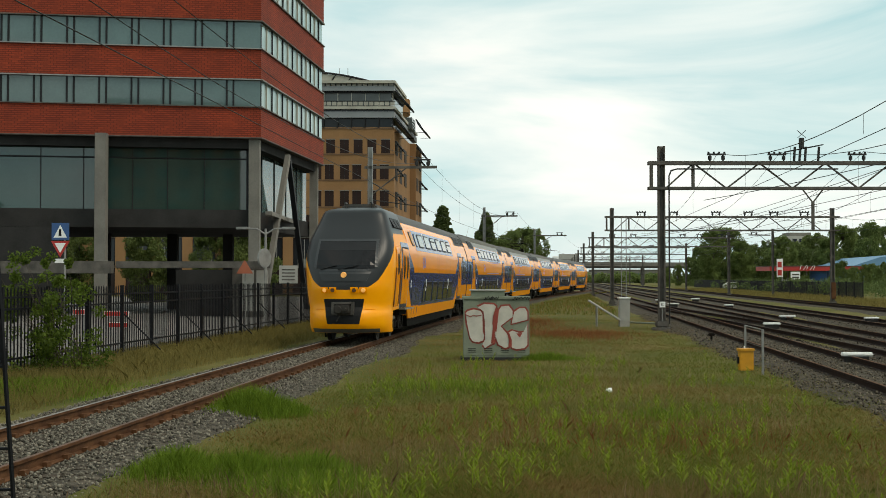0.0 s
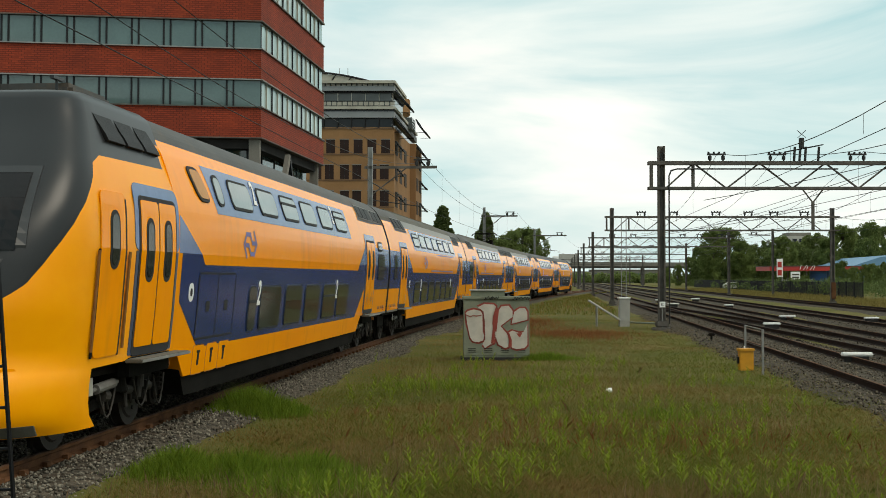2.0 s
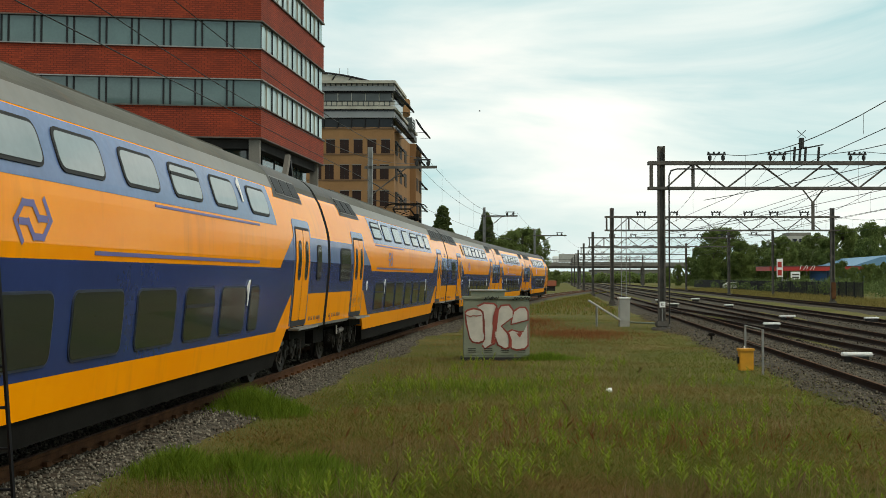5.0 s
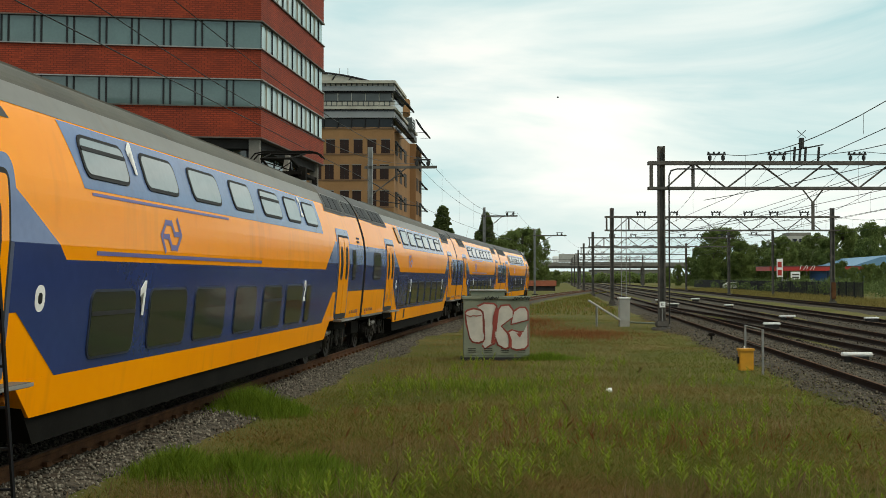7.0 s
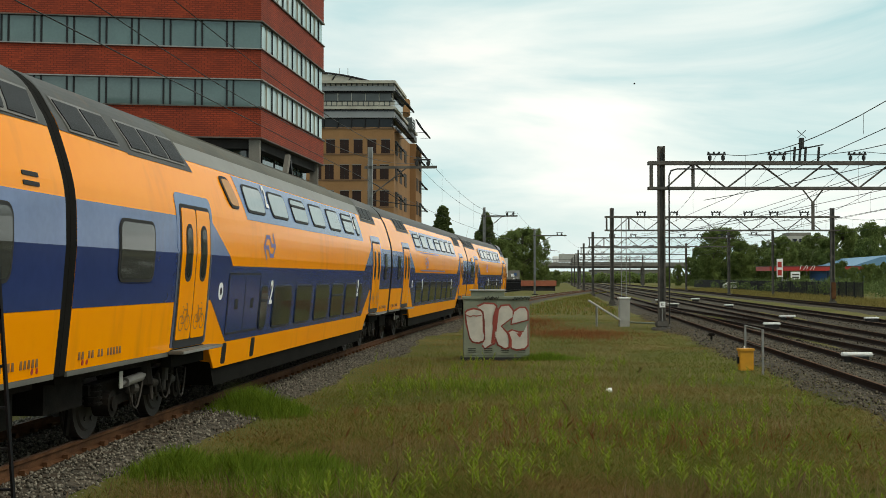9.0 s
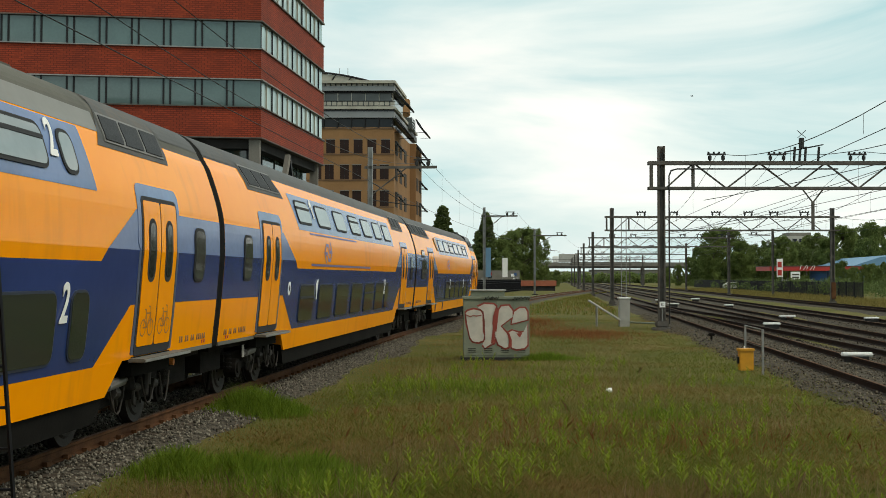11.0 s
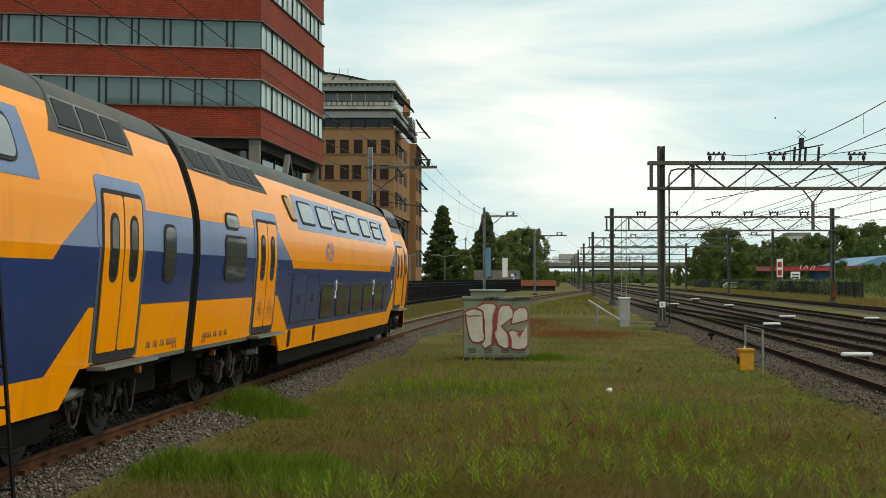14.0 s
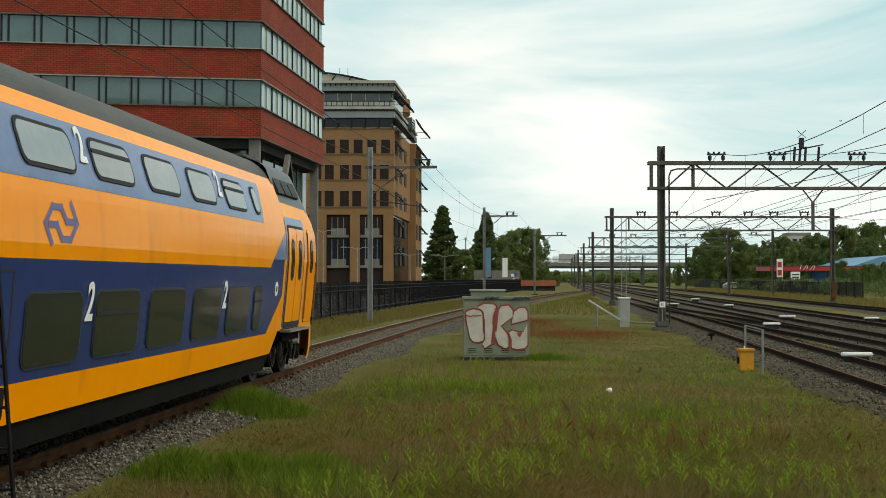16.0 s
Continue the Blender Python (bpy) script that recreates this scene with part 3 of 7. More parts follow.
def build_brown_office():
    """Stepped brown brick office with a glass crown and fabric awnings on its flank."""
    house = thing("office_building", "brown brick office block with dark square windows and glass crown", "building")
    d, z = 165.0, lambda y: EYE + (492.3 - y) / 2150 * 165.0
    x1, x0 = -6.7, -75.0
    far = (-4.3, 196.0)
    plan = [(x0, d), (x1, d), far, (x0, 196.0)]
    part("wall", prism(bmesh.new(), plan, z(380), z(225)), "brown_brick", house)
    part("base_wall", prism(bmesh.new(), [(x0, d + 0.3), (x1 - 0.2, d + 0.3), (far[0] - 0.3, far[1]), (x0, 196)], -0.4, z(380)), "win_brown", house)
    # string courses and three rows of square windows
    for y in (227, 273, 319, 367):
        part("string_course", boxes((x0, x1 + 0.05, d - 0.07, d + 0.1, z(y) - 0.07, z(y) + 0.07)), "course", house)
    for row, (top, low) in enumerate(((247, 271), (292, 317), (338, 365))):
        right = -7.21 if row == 0 else -7.39
        for k in range(35):
            w = part("window", boxes((right - 1.2, right, d - 0.03, d + 0.1, z(low), z(top))), "win_brown", house)
            part("lintel", boxes((right - 1.26, right + 0.06, d - 0.10, d + 0.1, z(top), z(top) + 0.12)), "concrete", w)
            part("mullion", boxes((right - 0.62, right - 0.57, d - 0.06, d + 0.1, z(low), z(top))), "frame_dark", w)
            part("sill", boxes((right - 1.24, right + 0.04, d - 0.09, d + 0.1, z(low) - 0.07, z(low))), "course", w)
            right -= 1.87 if row == 0 else (1.67, 2.07)[k % 2]
    for i in range(15):
        x = x1 - 0.35 - i * 4.55
        part("pillar", boxes((x - 1.05, x + 0.3, d - 0.15, d + 0.5, -0.4, z(380) + 0.05)), "brown_brick", house)
        for top, low in ((385, 416), (424, 470)):
            w = part("window", boxes((x - 4.2, x - 1.2, d + 0.15, d + 0.28, z(low), z(top))), "win_dark" if low > 430 else "win_brown", house)
            part("spandrel", boxes((x - 4.2, x - 1.2, d + 0.05, d + 0.28, z(low) - 0.35, z(low))), "concrete", w)
            part("mullion", boxes(*[(x - 4.2 + q - 0.04, x - 4.2 + q + 0.04, d + 0.1, d + 0.28, z(low), z(top)) for q in (0.7, 1.5, 2.3)]), "mast_light", w)
            part("blind", boxes((x - 3.6, x - 1.6, d + 0.11, d + 0.28, z(low), z(low) + 0.9)), "concrete", w)
    # crown: glass storeys between grey bands, with balcony panels and toothed cornices
    for a, b, name, out in ((226, 208, "win_dark", -0.5), (208, 197, "band", 0.15), (197, 193, "win_dark", -0.1), (193, 188, "stone_pale", 0.30), (188, 163, "win_band", -0.6), (163, 160, "frame_dark", -0.3), (160, 152, "band", 0.10), (152, 147, "stone_pale", 0.0), (147, 142, "stone_pale", 0.35)):
        deep = (-5.6, d + 14) if a < 190 else far
        part("crown_band", prism(bmesh.new(), [(x0, d - out), (x1 + out * 0.6, d - out), (deep[0] + out * 0.6, deep[1]), (x0, deep[1])], z(a), z(b)), name, house)
    for k in range(38):
        x = x1 - 0.15 - k * 1.88
        part("glazing_bar", boxes((x - 0.06, x + 0.06, d - 0.25, d + 0.55, z(226), z(208))), "frame_dark", house)
        part("glazing_bar", boxes((x - 0.05, x + 0.05, d + 0.5, d + 0.65, z(188), z(163))), "stone_pale", house)
    for k in range(96):
        x = x1 + 0.1 - k * 0.72
        part("balcony_panel", boxes((x - 0.56, x, d - 0.26, d - 0.18, z(188) + 0.12, z(179) - 0.05)), "stone_pale", house)
    for y0, y1, out in ((196.8, 193.2, 0.12), (151.5, 147.5, 0.1)):
        teeth = bmesh.new()
        for k in range(96):
            x = x1 + 0.1 - k * 0.72
            box(teeth, x - 0.16, x, d - out - 0.16, d - out, z(y0), z(y1))
        part("cornice_teeth", teeth, "frame_dark", house)
    part("handrail", boxes((x0, x1 + 0.2, d - 0.3, d - 0.16, z(179) - 0.05, z(179) + 0.06)), "frame_dark", house)
    # bowed roof screen with a dark rail round its top
    verts, faces, edge = [], [], []
    for i in range(17):
        u = i / 16
        x = x1 - 14.5 + 11.5 * u
        h = z(142) + (z(124) - z(142)) * (1 - max(0, u - 0.25) ** 1.8 / 0.75 ** 1.8)
        verts += [(x, d + 2, z(142)), (x, d + 2, h), (x, d + 8, h), (x, d + 8, z(142))]
        edge.append((x, d + 1.9, h + 0.12))
        if i:
            o = 4 * i
            faces += [(o - 4 + j, o - 3 + j, o + 1 + j, o + j) for j in range(3)]
    part_mesh("roof_screen", raw("roof_screen", verts, faces), "stone_pale", house, "pale bowed roof screen")
    tube("roof_rail", edge, 0.13, "frame_dark", house)
    for k in range(3, 15, 3):
        part("rail_stay", rod(bmesh.new(), edge[k], (edge[k][0] - 0.8, d + 1.85, z(142)), 0.07, 6), "frame_dark", house)
    for px in (597, 612):
        xx = (px - 784) / 2150 * d
        part("antenna", rod(bmesh.new(), (xx, d + 3, z(126)), (xx, d + 3, z(113)), 0.04, 5), "mast_light", house)
    # flank: windows, projecting bays and slanted louvre awnings
    m = wall_frame((x1, d), far)
    part("bay", boxes((21.0, 30.5, -0.9, 1.0, -0.4, z(225) + 0.1), m=m), "brown_brick", house)
    part("drum", prism(bmesh.new(), [(-6.1 + 1.0 * math.cos(a * 0.524), 189 + 3.0 * math.sin(a * 0.524)) for a in range(12)], 27.5, 29.7), "brown_brick", house, "brick stair drum above the roof")
    part("drum_glass", boxes((17.0, 22.0, -0.75, 1.0, z(200), z(178)), m=m), "win_band", house)

    def awning(x, wide, out0, reach, top, drop, n, parent):
        blind = bmesh.new()
        for q in range(n):
            u = q / (n - 1)
            bend = u ** 0.75
            a, b = m @ Vector((x, out0 - reach * u, top - drop * bend)), m @ Vector((x + wide, out0 - reach * u, top - drop * bend))
            bar(blind, a, b, 1.05 * reach / n, 1.05 * reach / n)
        for xx in (x, x + wide):
            rod(blind, m @ Vector((xx, out0, top)), m @ Vector((xx, out0 - reach, top - drop)), 0.05, 5)
            rod(blind, m @ Vector((xx, out0, top - drop)), m @ Vector((xx, out0 - reach, top - drop)), 0.04, 5)
        part("awning", blind, "frame_dark", parent, "dark slanted louvre awning")

    for top in (z(154), z(203)):
        awning(0.6, 7.5, 0.0, 1.9, top, 2.3, 11, house)
    for top in (26.4, 22.6):
        awning(21.4, 7.5, -0.9, 1.5, top, 2.0, 9, house)
    for row, (top, low) in enumerate(((247, 271), (292, 317), (338, 365), (385, 416), (435, 470))):
        for k, (x, o) in enumerate(((1.4, 0.0), (7.0, 0.0), (13.0, 0.0), (22.0, -0.9), (26.5, -0.9))):
            # panes drawn matt and dark so no grazing sky shows in them
            w = part("window", boxes((x, x + 2.8, o - 0.06, o + 0.2, z(low), z(top)), m=m), "win_matt", house)
            if k in (0, 4):
                awning(x + 0.2, 2.4, o - 0.1, 0.95, z(top) - 0.1, 1.15, 5, w)


# ---- train ----
SECTION = [(1.30, 0.30), (1.385, 1.05), (1.445, 1.62), (1.51, 2.43), (1.495, 2.95), (1.435, 3.28), (1.285, 3.75), (1.185, 3.95), (0.99, 4.25), (0.64, 4.47), (0.0, 4.57)]


def eased(points, cut, n=4):
    """Rounds the section above the crease with curved pieces between its points."""
    k = [z for _, z in points].index(cut)
    out = points[:k]
    p = points[k:]
    for i in range(len(p) - 1):
        a = p[max(i - 1, 0)]
        d = p[i + 2] if i + 2 < len(p) else (-p[i][0], p[i][1])
        for j in range(n):
            t = j / n
            out.append(tuple(0.5 * (2 * b + (c - a_) * t + (2 * a_ - 5 * b + 4 * c - d_) * t * t + (3 * b - a_ - 3 * c + d_) * t ** 3) for a_, b, c, d_ in zip(a, p[i], p[i + 1], d)))
    return out + [p[-1]]


SECTION = eased(SECTION, 2.43)
CAB = 27.53
LENGTHS = (CAB, 25.69, 27.08, 25.90, 25.65, CAB)
STARTS = (0.0, 27.53, 53.22, 80.30, 106.20, 131.93)


def half(z):
    return float(np.interp(z, [q[1] for q in SECTION], [q[0] for q in SECTION]))


def clip_band(poly, z0, z1):
    for keep, z in ((1, z0), (-1, z1)):
        out = []
        for i, a in enumerate(poly):
            b = poly[(i + 1) % len(poly)]
            ina, inb = keep * (a[1] - z) >= 0, keep * (b[1] - z) >= 0
            if ina:
                out.append(a)
            if ina != inb:
                t = (z - a[1]) / (b[1] - a[1])
                out.append((a[0] + t * (b[0] - a[0]), z))
        poly = out
        if len(poly) < 3:
            return []
    return poly


def proud(x, z, side, out):
    """A point of the flank, out metres along its normal."""
    dy = half(z + 0.03) - half(z - 0.03)
    q = math.hypot(dy, 0.06)
    return (x, side * (half(z) + 0.06 / q * out), z - dy / q * out)


def skin(bm, poly, side, out):
    """A polygon of (along, z), laid on the flank, out metres proud."""
    for (_, z0), (_, z1) in zip(SECTION[:-1], SECTION[1:]):
        piece = clip_band(poly, z0, z1)
        if len(piece) < 3:
            continue
        vs = [bm.verts.new(proud(x, z, side, out)) for x, z in piece]
        area = sum(piece[i][0] * piece[(i + 1) % len(piece)][1] - piece[(i + 1) % len(piece)][0] * piece[i][1] for i in range(len(piece)))
        try:
            bm.faces.new(vs if area * side < 0 else vs[::-1])
        except ValueError:
            pass
    bmesh.ops.remove_doubles(bm, verts=bm.verts, dist=0.0003)
    return bm


def plate(bm, poly, side, inner, outer):
    """A solid panel on the flank between two depths."""
    skin(bm, poly, side, outer)
    n = len(poly)
    for i in range(n):
        a, b = poly[i], poly[(i + 1) % n]
        zs = sorted({a[1], b[1], *[z for _, z in SECTION if min(a[1], b[1]) < z < max(a[1], b[1])]}, reverse=a[1] > b[1])
        pts = [(a[0] + (b[0] - a[0]) * ((z - a[1]) / (b[1] - a[1])), z) for z in zs] if len(zs) > 1 else [a, b]
        for p, q in zip(pts[:-1], pts[1:]):
            bm.faces.new([bm.verts.new(proud(x, z, side, o)) for (x, z), o in ((p, inner), (q, inner), (q, outer), (p, outer))])
    bmesh.ops.remove_doubles(bm, verts=bm.verts, dist=0.0004)
    return bm


def rounded(x0, x1, z0, z1, r, lean=0.0, n=4):
    out = []
    for cx, cz, a in ((x1 - r, z1 - r, 0), (x0 + r, z1 - r, 90), (x0 + r, z0 + r, 180), (x1 - r, z0 + r, 270)):
        for k in range(n + 1):
            t = radians(a + 90 * k / n)
            x, z = cx + r * math.cos(t), cz + r * math.sin(t)
            out.append((x + lean * (z - z0), z))
    return out


def shell(x0, x1, za, zb, step=0):
    """The body's skin between two heights, both flanks, from x0 to x1."""
    bm = bmesh.new()
    zs = [za] + [z for _, z in SECTION if za < z < zb] + [zb]
    line = [(half(z), z) for z in zs]
    loop = line + [(-y, z) for y, z in reversed(line) if y > 0]
    ends = [[bm.verts.new((x, y, z)) for y, z in loop] for x in (x0, x1)]
    n = len(loop)
    for i in range(n):
        f = bm.faces.new((ends[0][i], ends[1][i], ends[1][(i + 1) % n], ends[0][(i + 1) % n]))
    bm.faces.new(ends[0])
    bm.faces.new(ends[1][::-1])
    bmesh.ops.recalc_face_normals(bm, faces=bm.faces)
    return bm


def flip(poly, length):
    return [(length - x, z) for x, z in poly]


NOSE, TAPER = 1.45, 0.08


def nose_front(z):
    """How far back the cab's front lies at a height, on the middle line."""
    return float(np.interp(z, [0.30, 0.45, 0.62, 0.85, 1.0, 1.05, 1.2, 1.75, 2.2, 2.45, 3.45, 3.95, 4.32, 4.42, 4.62], [0.16, -0.02, -0.08, -0.07, -0.03, 0.03, 0.03, 0.0, 0.10, 0.24, 1.05, 1.46, 1.70, 2.1, 3.9])) + NOSE


def nose_round(z):
    return 2.0 / float(np.interp(z, [1.1, 2.3, 3.2], [2.25, 2.5, 4.8]))


def nose_deep(z):
    return float(np.interp(z, [1.1, 2.4, 3.4, 4.3], [1.55, 1.45, 0.9, 0.6]))


def cab_half(z):
    """The cab's half width: as the body up to the windscreen's head, then straight shoulders up to the brow."""
    if z < 3.28:
        return half(max(z, 1.05))
    return float(np.interp(z, [3.28, 4.30, 4.40, 4.51, 4.60], [1.435, 1.06, 0.92, 0.62, 0.25]))


def nose_point(z, k, grow=0.0):
    """k from 0 (middle) to 1 (where the cab's front has become the flank)."""
    y1 = cab_half(z) - TAPER * (1 - k)
    if z < 1.05:
        y1 -= 0.05 * (1.05 - z)
    a = k * math.pi / 2
    n = nose_round(z)
    x = nose_front(z) + nose_deep(z) * (1 - max(math.cos(a), 0) ** n)
    y = y1 * max(math.sin(a), 0) ** n
    return x - grow, y


def nose_material():
    """Yellow cab paint under a dark grey mask whose edge climbs towards the roof."""
    m = mat("cab_front_paint", (0.99, 0.34, 0.002), 0.34, 0, 0.04, 0.35, other=(1.0, 0.395, 0.003), spec=0.3)
    nt = m.node_tree
    nd, ln = nt.nodes.new, nt.links.new
    b = nt.nodes["Principled BSDF"]
    old = b.inputs["Base Color"].links[0].from_socket
    coord, sep, ramp, up, cut, mix = nd("ShaderNodeTexCoord"), nd("ShaderNodeSeparateXYZ"), nd("ShaderNodeFloatCurve"), nd("ShaderNodeMath"), nd("ShaderNodeMath"), nd("ShaderNodeMix")
    scale = nd("ShaderNodeMath")
    scale.operation, scale.inputs[1].default_value = "DIVIDE", 6.0
    curve = ramp.mapping.curves[0]
    edge = ((0.0, 1.69), (1.45, 1.69), (1.50, 1.71), (1.62, 1.78), (1.86, 2.0), (2.16, 2.42), (2.5, 2.83), (2.8, 3.16), (3.02, 3.45), (3.3, 3.56), (5.7, 3.60), (5.72, 3.95), (6.0, 3.95))
    curve.points[0].location, curve.points[1].location = (0, edge[0][1] / 6), (1, edge[-1][1] / 6)
    for x, z in edge[1:-1]:
        curve.points.new(x / 6, z / 6)
    for p in curve.points:
        p.handle_type = "VECTOR"
    ramp.mapping.update()
    up.operation, up.inputs[1].default_value = "MULTIPLY", 6.0
    cut.operation = "GREATER_THAN"
    mix.data_type = "RGBA"
    mix.inputs["B"].default_value = (0.019, 0.021, 0.023, 1)
    ln(coord.outputs["Object"], sep.inputs[0])
    ln(sep.outputs["X"], scale.inputs[0])
    ln(scale.outputs[0], ramp.inputs["Value"])
    ln(ramp.outputs[0], up.inputs[0])
    ln(sep.outputs["Z"], cut.inputs[0])
    ln(up.outputs[0], cut.inputs[1])
    ln(old, mix.inputs["A"])
    ln(cut.outputs[0], mix.inputs["Factor"])
    ln(mix.outputs["Result"], b.inputs["Base Color"])
    return m


M["nose"] = nose_material()
M["mask_edge"] = mat("windscreen_edge", (0.022, 0.024, 0.026), 0.35, 0, 0.1, 2)


def front_patch(corners, n, m, out):
    """A patch on the cab's front over the quad of (y, z) corners, anticlockwise from low left, out metres proud."""
    bm = bmesh.new()
    grid = []
    for j in range(m + 1):
        row = []
        for i in range(n + 1):
            u, v = i / n, j / m
            (ya, za), (yb, zb), (yc, zc), (yd, zd) = corners
            y = (1 - v) * ((1 - u) * ya + u * yb) + v * ((1 - u) * yd + u * yc)
            z = (1 - v) * ((1 - u) * za + u * zb) + v * ((1 - u) * zd + u * zc)
            row.append(bm.verts.new((front_x(y, z) - out, y, z)))
        grid.append(row)
    for j in range(m):
        for i in range(n):
            bm.faces.new((grid[j][i], grid[j][i + 1], grid[j + 1][i + 1], grid[j + 1][i]))
    return bm


def front_x(y, z):
    y1 = half(max(z, 1.05)) - 0.7 * TAPER
    t = min(abs(y) / y1, 0.999)
    n = nose_round(z)
    s = t ** (1 / n)
    return nose_front(z) + nose_deep(z) * (1 - math.sqrt(max(1 - s * s, 0)) ** n)


def solid(bm, depth):
    """Gives an open patch a back, depth metres behind along x."""
    fs = list(bm.faces)
    bmesh.ops.recalc_face_normals(bm, faces=fs)
    got = bmesh.ops.extrude_face_region(bm, geom=fs)
    bmesh.ops.translate(bm, verts=[v for v in got["geom"] if isinstance(v, bmesh.types.BMVert)], vec=(depth, 0, 0))
    return bm


def build_nose(car):
    verts, faces = [], []
    zs = [0.30, 0.36, 0.45, 0.6, 0.8, 1.0, 1.05, 1.3, 1.62, 1.75, 1.95, 2.2, 2.43, 2.7, 2.95, 3.28, 3.5, 3.75, 3.95, 4.1, 4.24, 4.32, 4.40, 4.46, 4.51, 4.57]
    ks = [i / 14 for i in range(15)]
    for z in zs:
        row = [nose_point(z, k) for k in ks]
        x_end = 5.85 if z >= 1.05 else 2.85
        row = row + [(max(row[-1][0] + 0.001, x_end), row[-1][1])]
        full = [(x, -y) for x, y in reversed(row)] + row[1:]
        verts += [(x, y, z) for x, y in full]
        w = len(full)
    for j in range(len(zs) - 1):
        for i in range(w - 1):
            o = j * w + i
            faces.append((o, o + 1, o + 1 + w, o + w))
    faces.append(tuple(range((len(zs) - 1) * w, len(zs) * w)))
    nose = part_mesh("cab_front", raw("cab_front", verts, faces), "nose", car, "yellow cab front with dark grey mask", smooth=True)
    part("windscreen_frame", solid(front_patch([(-1.06, 2.30), (1.06, 2.30), (1.0, 3.36), (-1.0, 3.36)], 14, 8, 0.015), 0.08), "mask_edge", nose, "dark grey windscreen surround")
    part("windscreen", solid(front_patch([(-0.96, 2.38), (0.96, 2.38), (0.92, 3.28), (-0.92, 3.28)], 14, 8, 0.028), 0.05), "win_cab", nose, "dark sloping windscreen")
    part("sun_blind", front_patch([(-0.93, 2.98), (0.93, 2.98), (0.91, 3.26), (-0.91, 3.26)], 12, 4, 0.031), "frame_dark", nose)
    for a, b in (((0.80, 2.34), (0.25, 2.48)), ((0.2, 2.34), (-0.45, 2.48))):
        pa, pb = Vector((front_x(*a) - 0.07, *a)), Vector((front_x(*b) - 0.07, *b))
        part("wiper", rod(bmesh.new(), pa, pb, 0.014, 6), "black", nose)
    part("mask_ridge", solid(front_patch([(-0.72, 1.96), (0.72, 1.96), (0.86, 2.28), (-0.86, 2.28)], 20, 4, 0.018), 0.06), "mask_grey", nose)
    lamp = bmesh.new()
    bmesh.ops.create_cone(lamp, cap_ends=True, segments=20, radius1=0.10, radius2=0.085, depth=0.1, matrix=Matrix.Translation((front_x(0, 2.17) - 0.03, 0, 2.17)) @ Matrix.Rotation(radians(-90), 4, "Y"))
    part("top_headlamp", lamp, "lamp", nose, "lit round headlamp")
    for s in (-1, 1):
        for y, name, label in ((0.63, "lamp", "lit headlamp"), (0.35, "lamp_off", "unlit red tail lamp")):
            part("lamp_housing", solid(front_patch([(s * y - 0.12, 1.58), (s * y + 0.12, 1.58), (s * y + 0.12, 1.78), (s * y - 0.12, 1.78)], 6, 3, 0.022), 0.06), "yellow", nose)
            bm = bmesh.new()
            bmesh.ops.create_cone(bm, cap_ends=True, segments=16, radius1=0.075, radius2=0.062, depth=0.07, matrix=Matrix.Translation((front_x(s * y, 1.68) - 0.02, s * y, 1.68)) @ Matrix.Rotation(radians(-90), 4, "Y"))
            part("headlamp" if name == "lamp" else "tail_lamp", bm, name, nose, label)
    hole = part("coupler_opening", solid(front_patch([(-0.52, 0.60), (0.52, 0.60), (0.66, 1.40), (-0.66, 1.40)], 12, 6, 0.012), 0.04), "black", nose, "black coupler opening")
    part("coupler_frame", boxes((NOSE - 0.10, NOSE + 0.10, -0.36, 0.36, 0.88, 0.94), (NOSE - 0.10, NOSE + 0.10, -0.36, -0.28, 0.88, 1.30), (NOSE - 0.10, NOSE + 0.10, 0.28, 0.36, 0.88, 1.30), (NOSE - 0.10, NOSE + 0.1, -0.36, 0.36, 1.24, 1.30)), "mast", hole)
    bm = boxes((NOSE - 0.24, NOSE + 0.1, -0.26, 0.26, 0.92, 1.22), bevel=0.04)
    rod(bm, (NOSE - 0.34, 0.1, 1.07), (NOSE, 0.1, 1.07), 0.11, 12)
    rod(bm, (NOSE - 0.42, -0.12, 1.07), (NOSE, -0.12, 1.07), 0.05, 10)
    part("coupler", bm, "steel_worn", hole, "grey automatic coupler")
    part("hose", bar(bmesh.new(), (NOSE - 0.2, 0.05, 0.9), (NOSE - 0.22, 0.18, 0.68), 0.035), "steel_worn", hole)
    for s in (-1, 1):
        part("bumper_line", solid(front_patch([(s * 0.68, 1.05), (s * 1.26, 1.05), (s * 1.26, 1.08), (s * 0.68, 1.08)], 16, 1, 0.010), 0.03), "yellow", nose)
    part("valance", solid(front_patch([(-1.08, 0.31), (1.08, 0.31), (1.10, 0.44), (-1.10, 0.44)], 30, 2, 0.012), 0.05), "sill_grey", nose, "grey lower valance")
    for s in (-1, 1):
        bm = bmesh.new()
        rod(bm, (4.1, s * 0.45, 4.45), (4.1, s * 0.45, 4.66), 0.02)
        box(bm, 3.95, 4.3, s * 0.45 - 0.03, s * 0.45 + 0.03, 4.62, 4.66)
        part("aerial", bm, "mask_grey", nose)
    bm = boxes((4.2, 5.6, -0.6, 0.6, 4.40, 4.61), bevel=0.06)
    part("roof_pod", bm, "roof_grey", nose, "rounded grey roof box")
    return nose


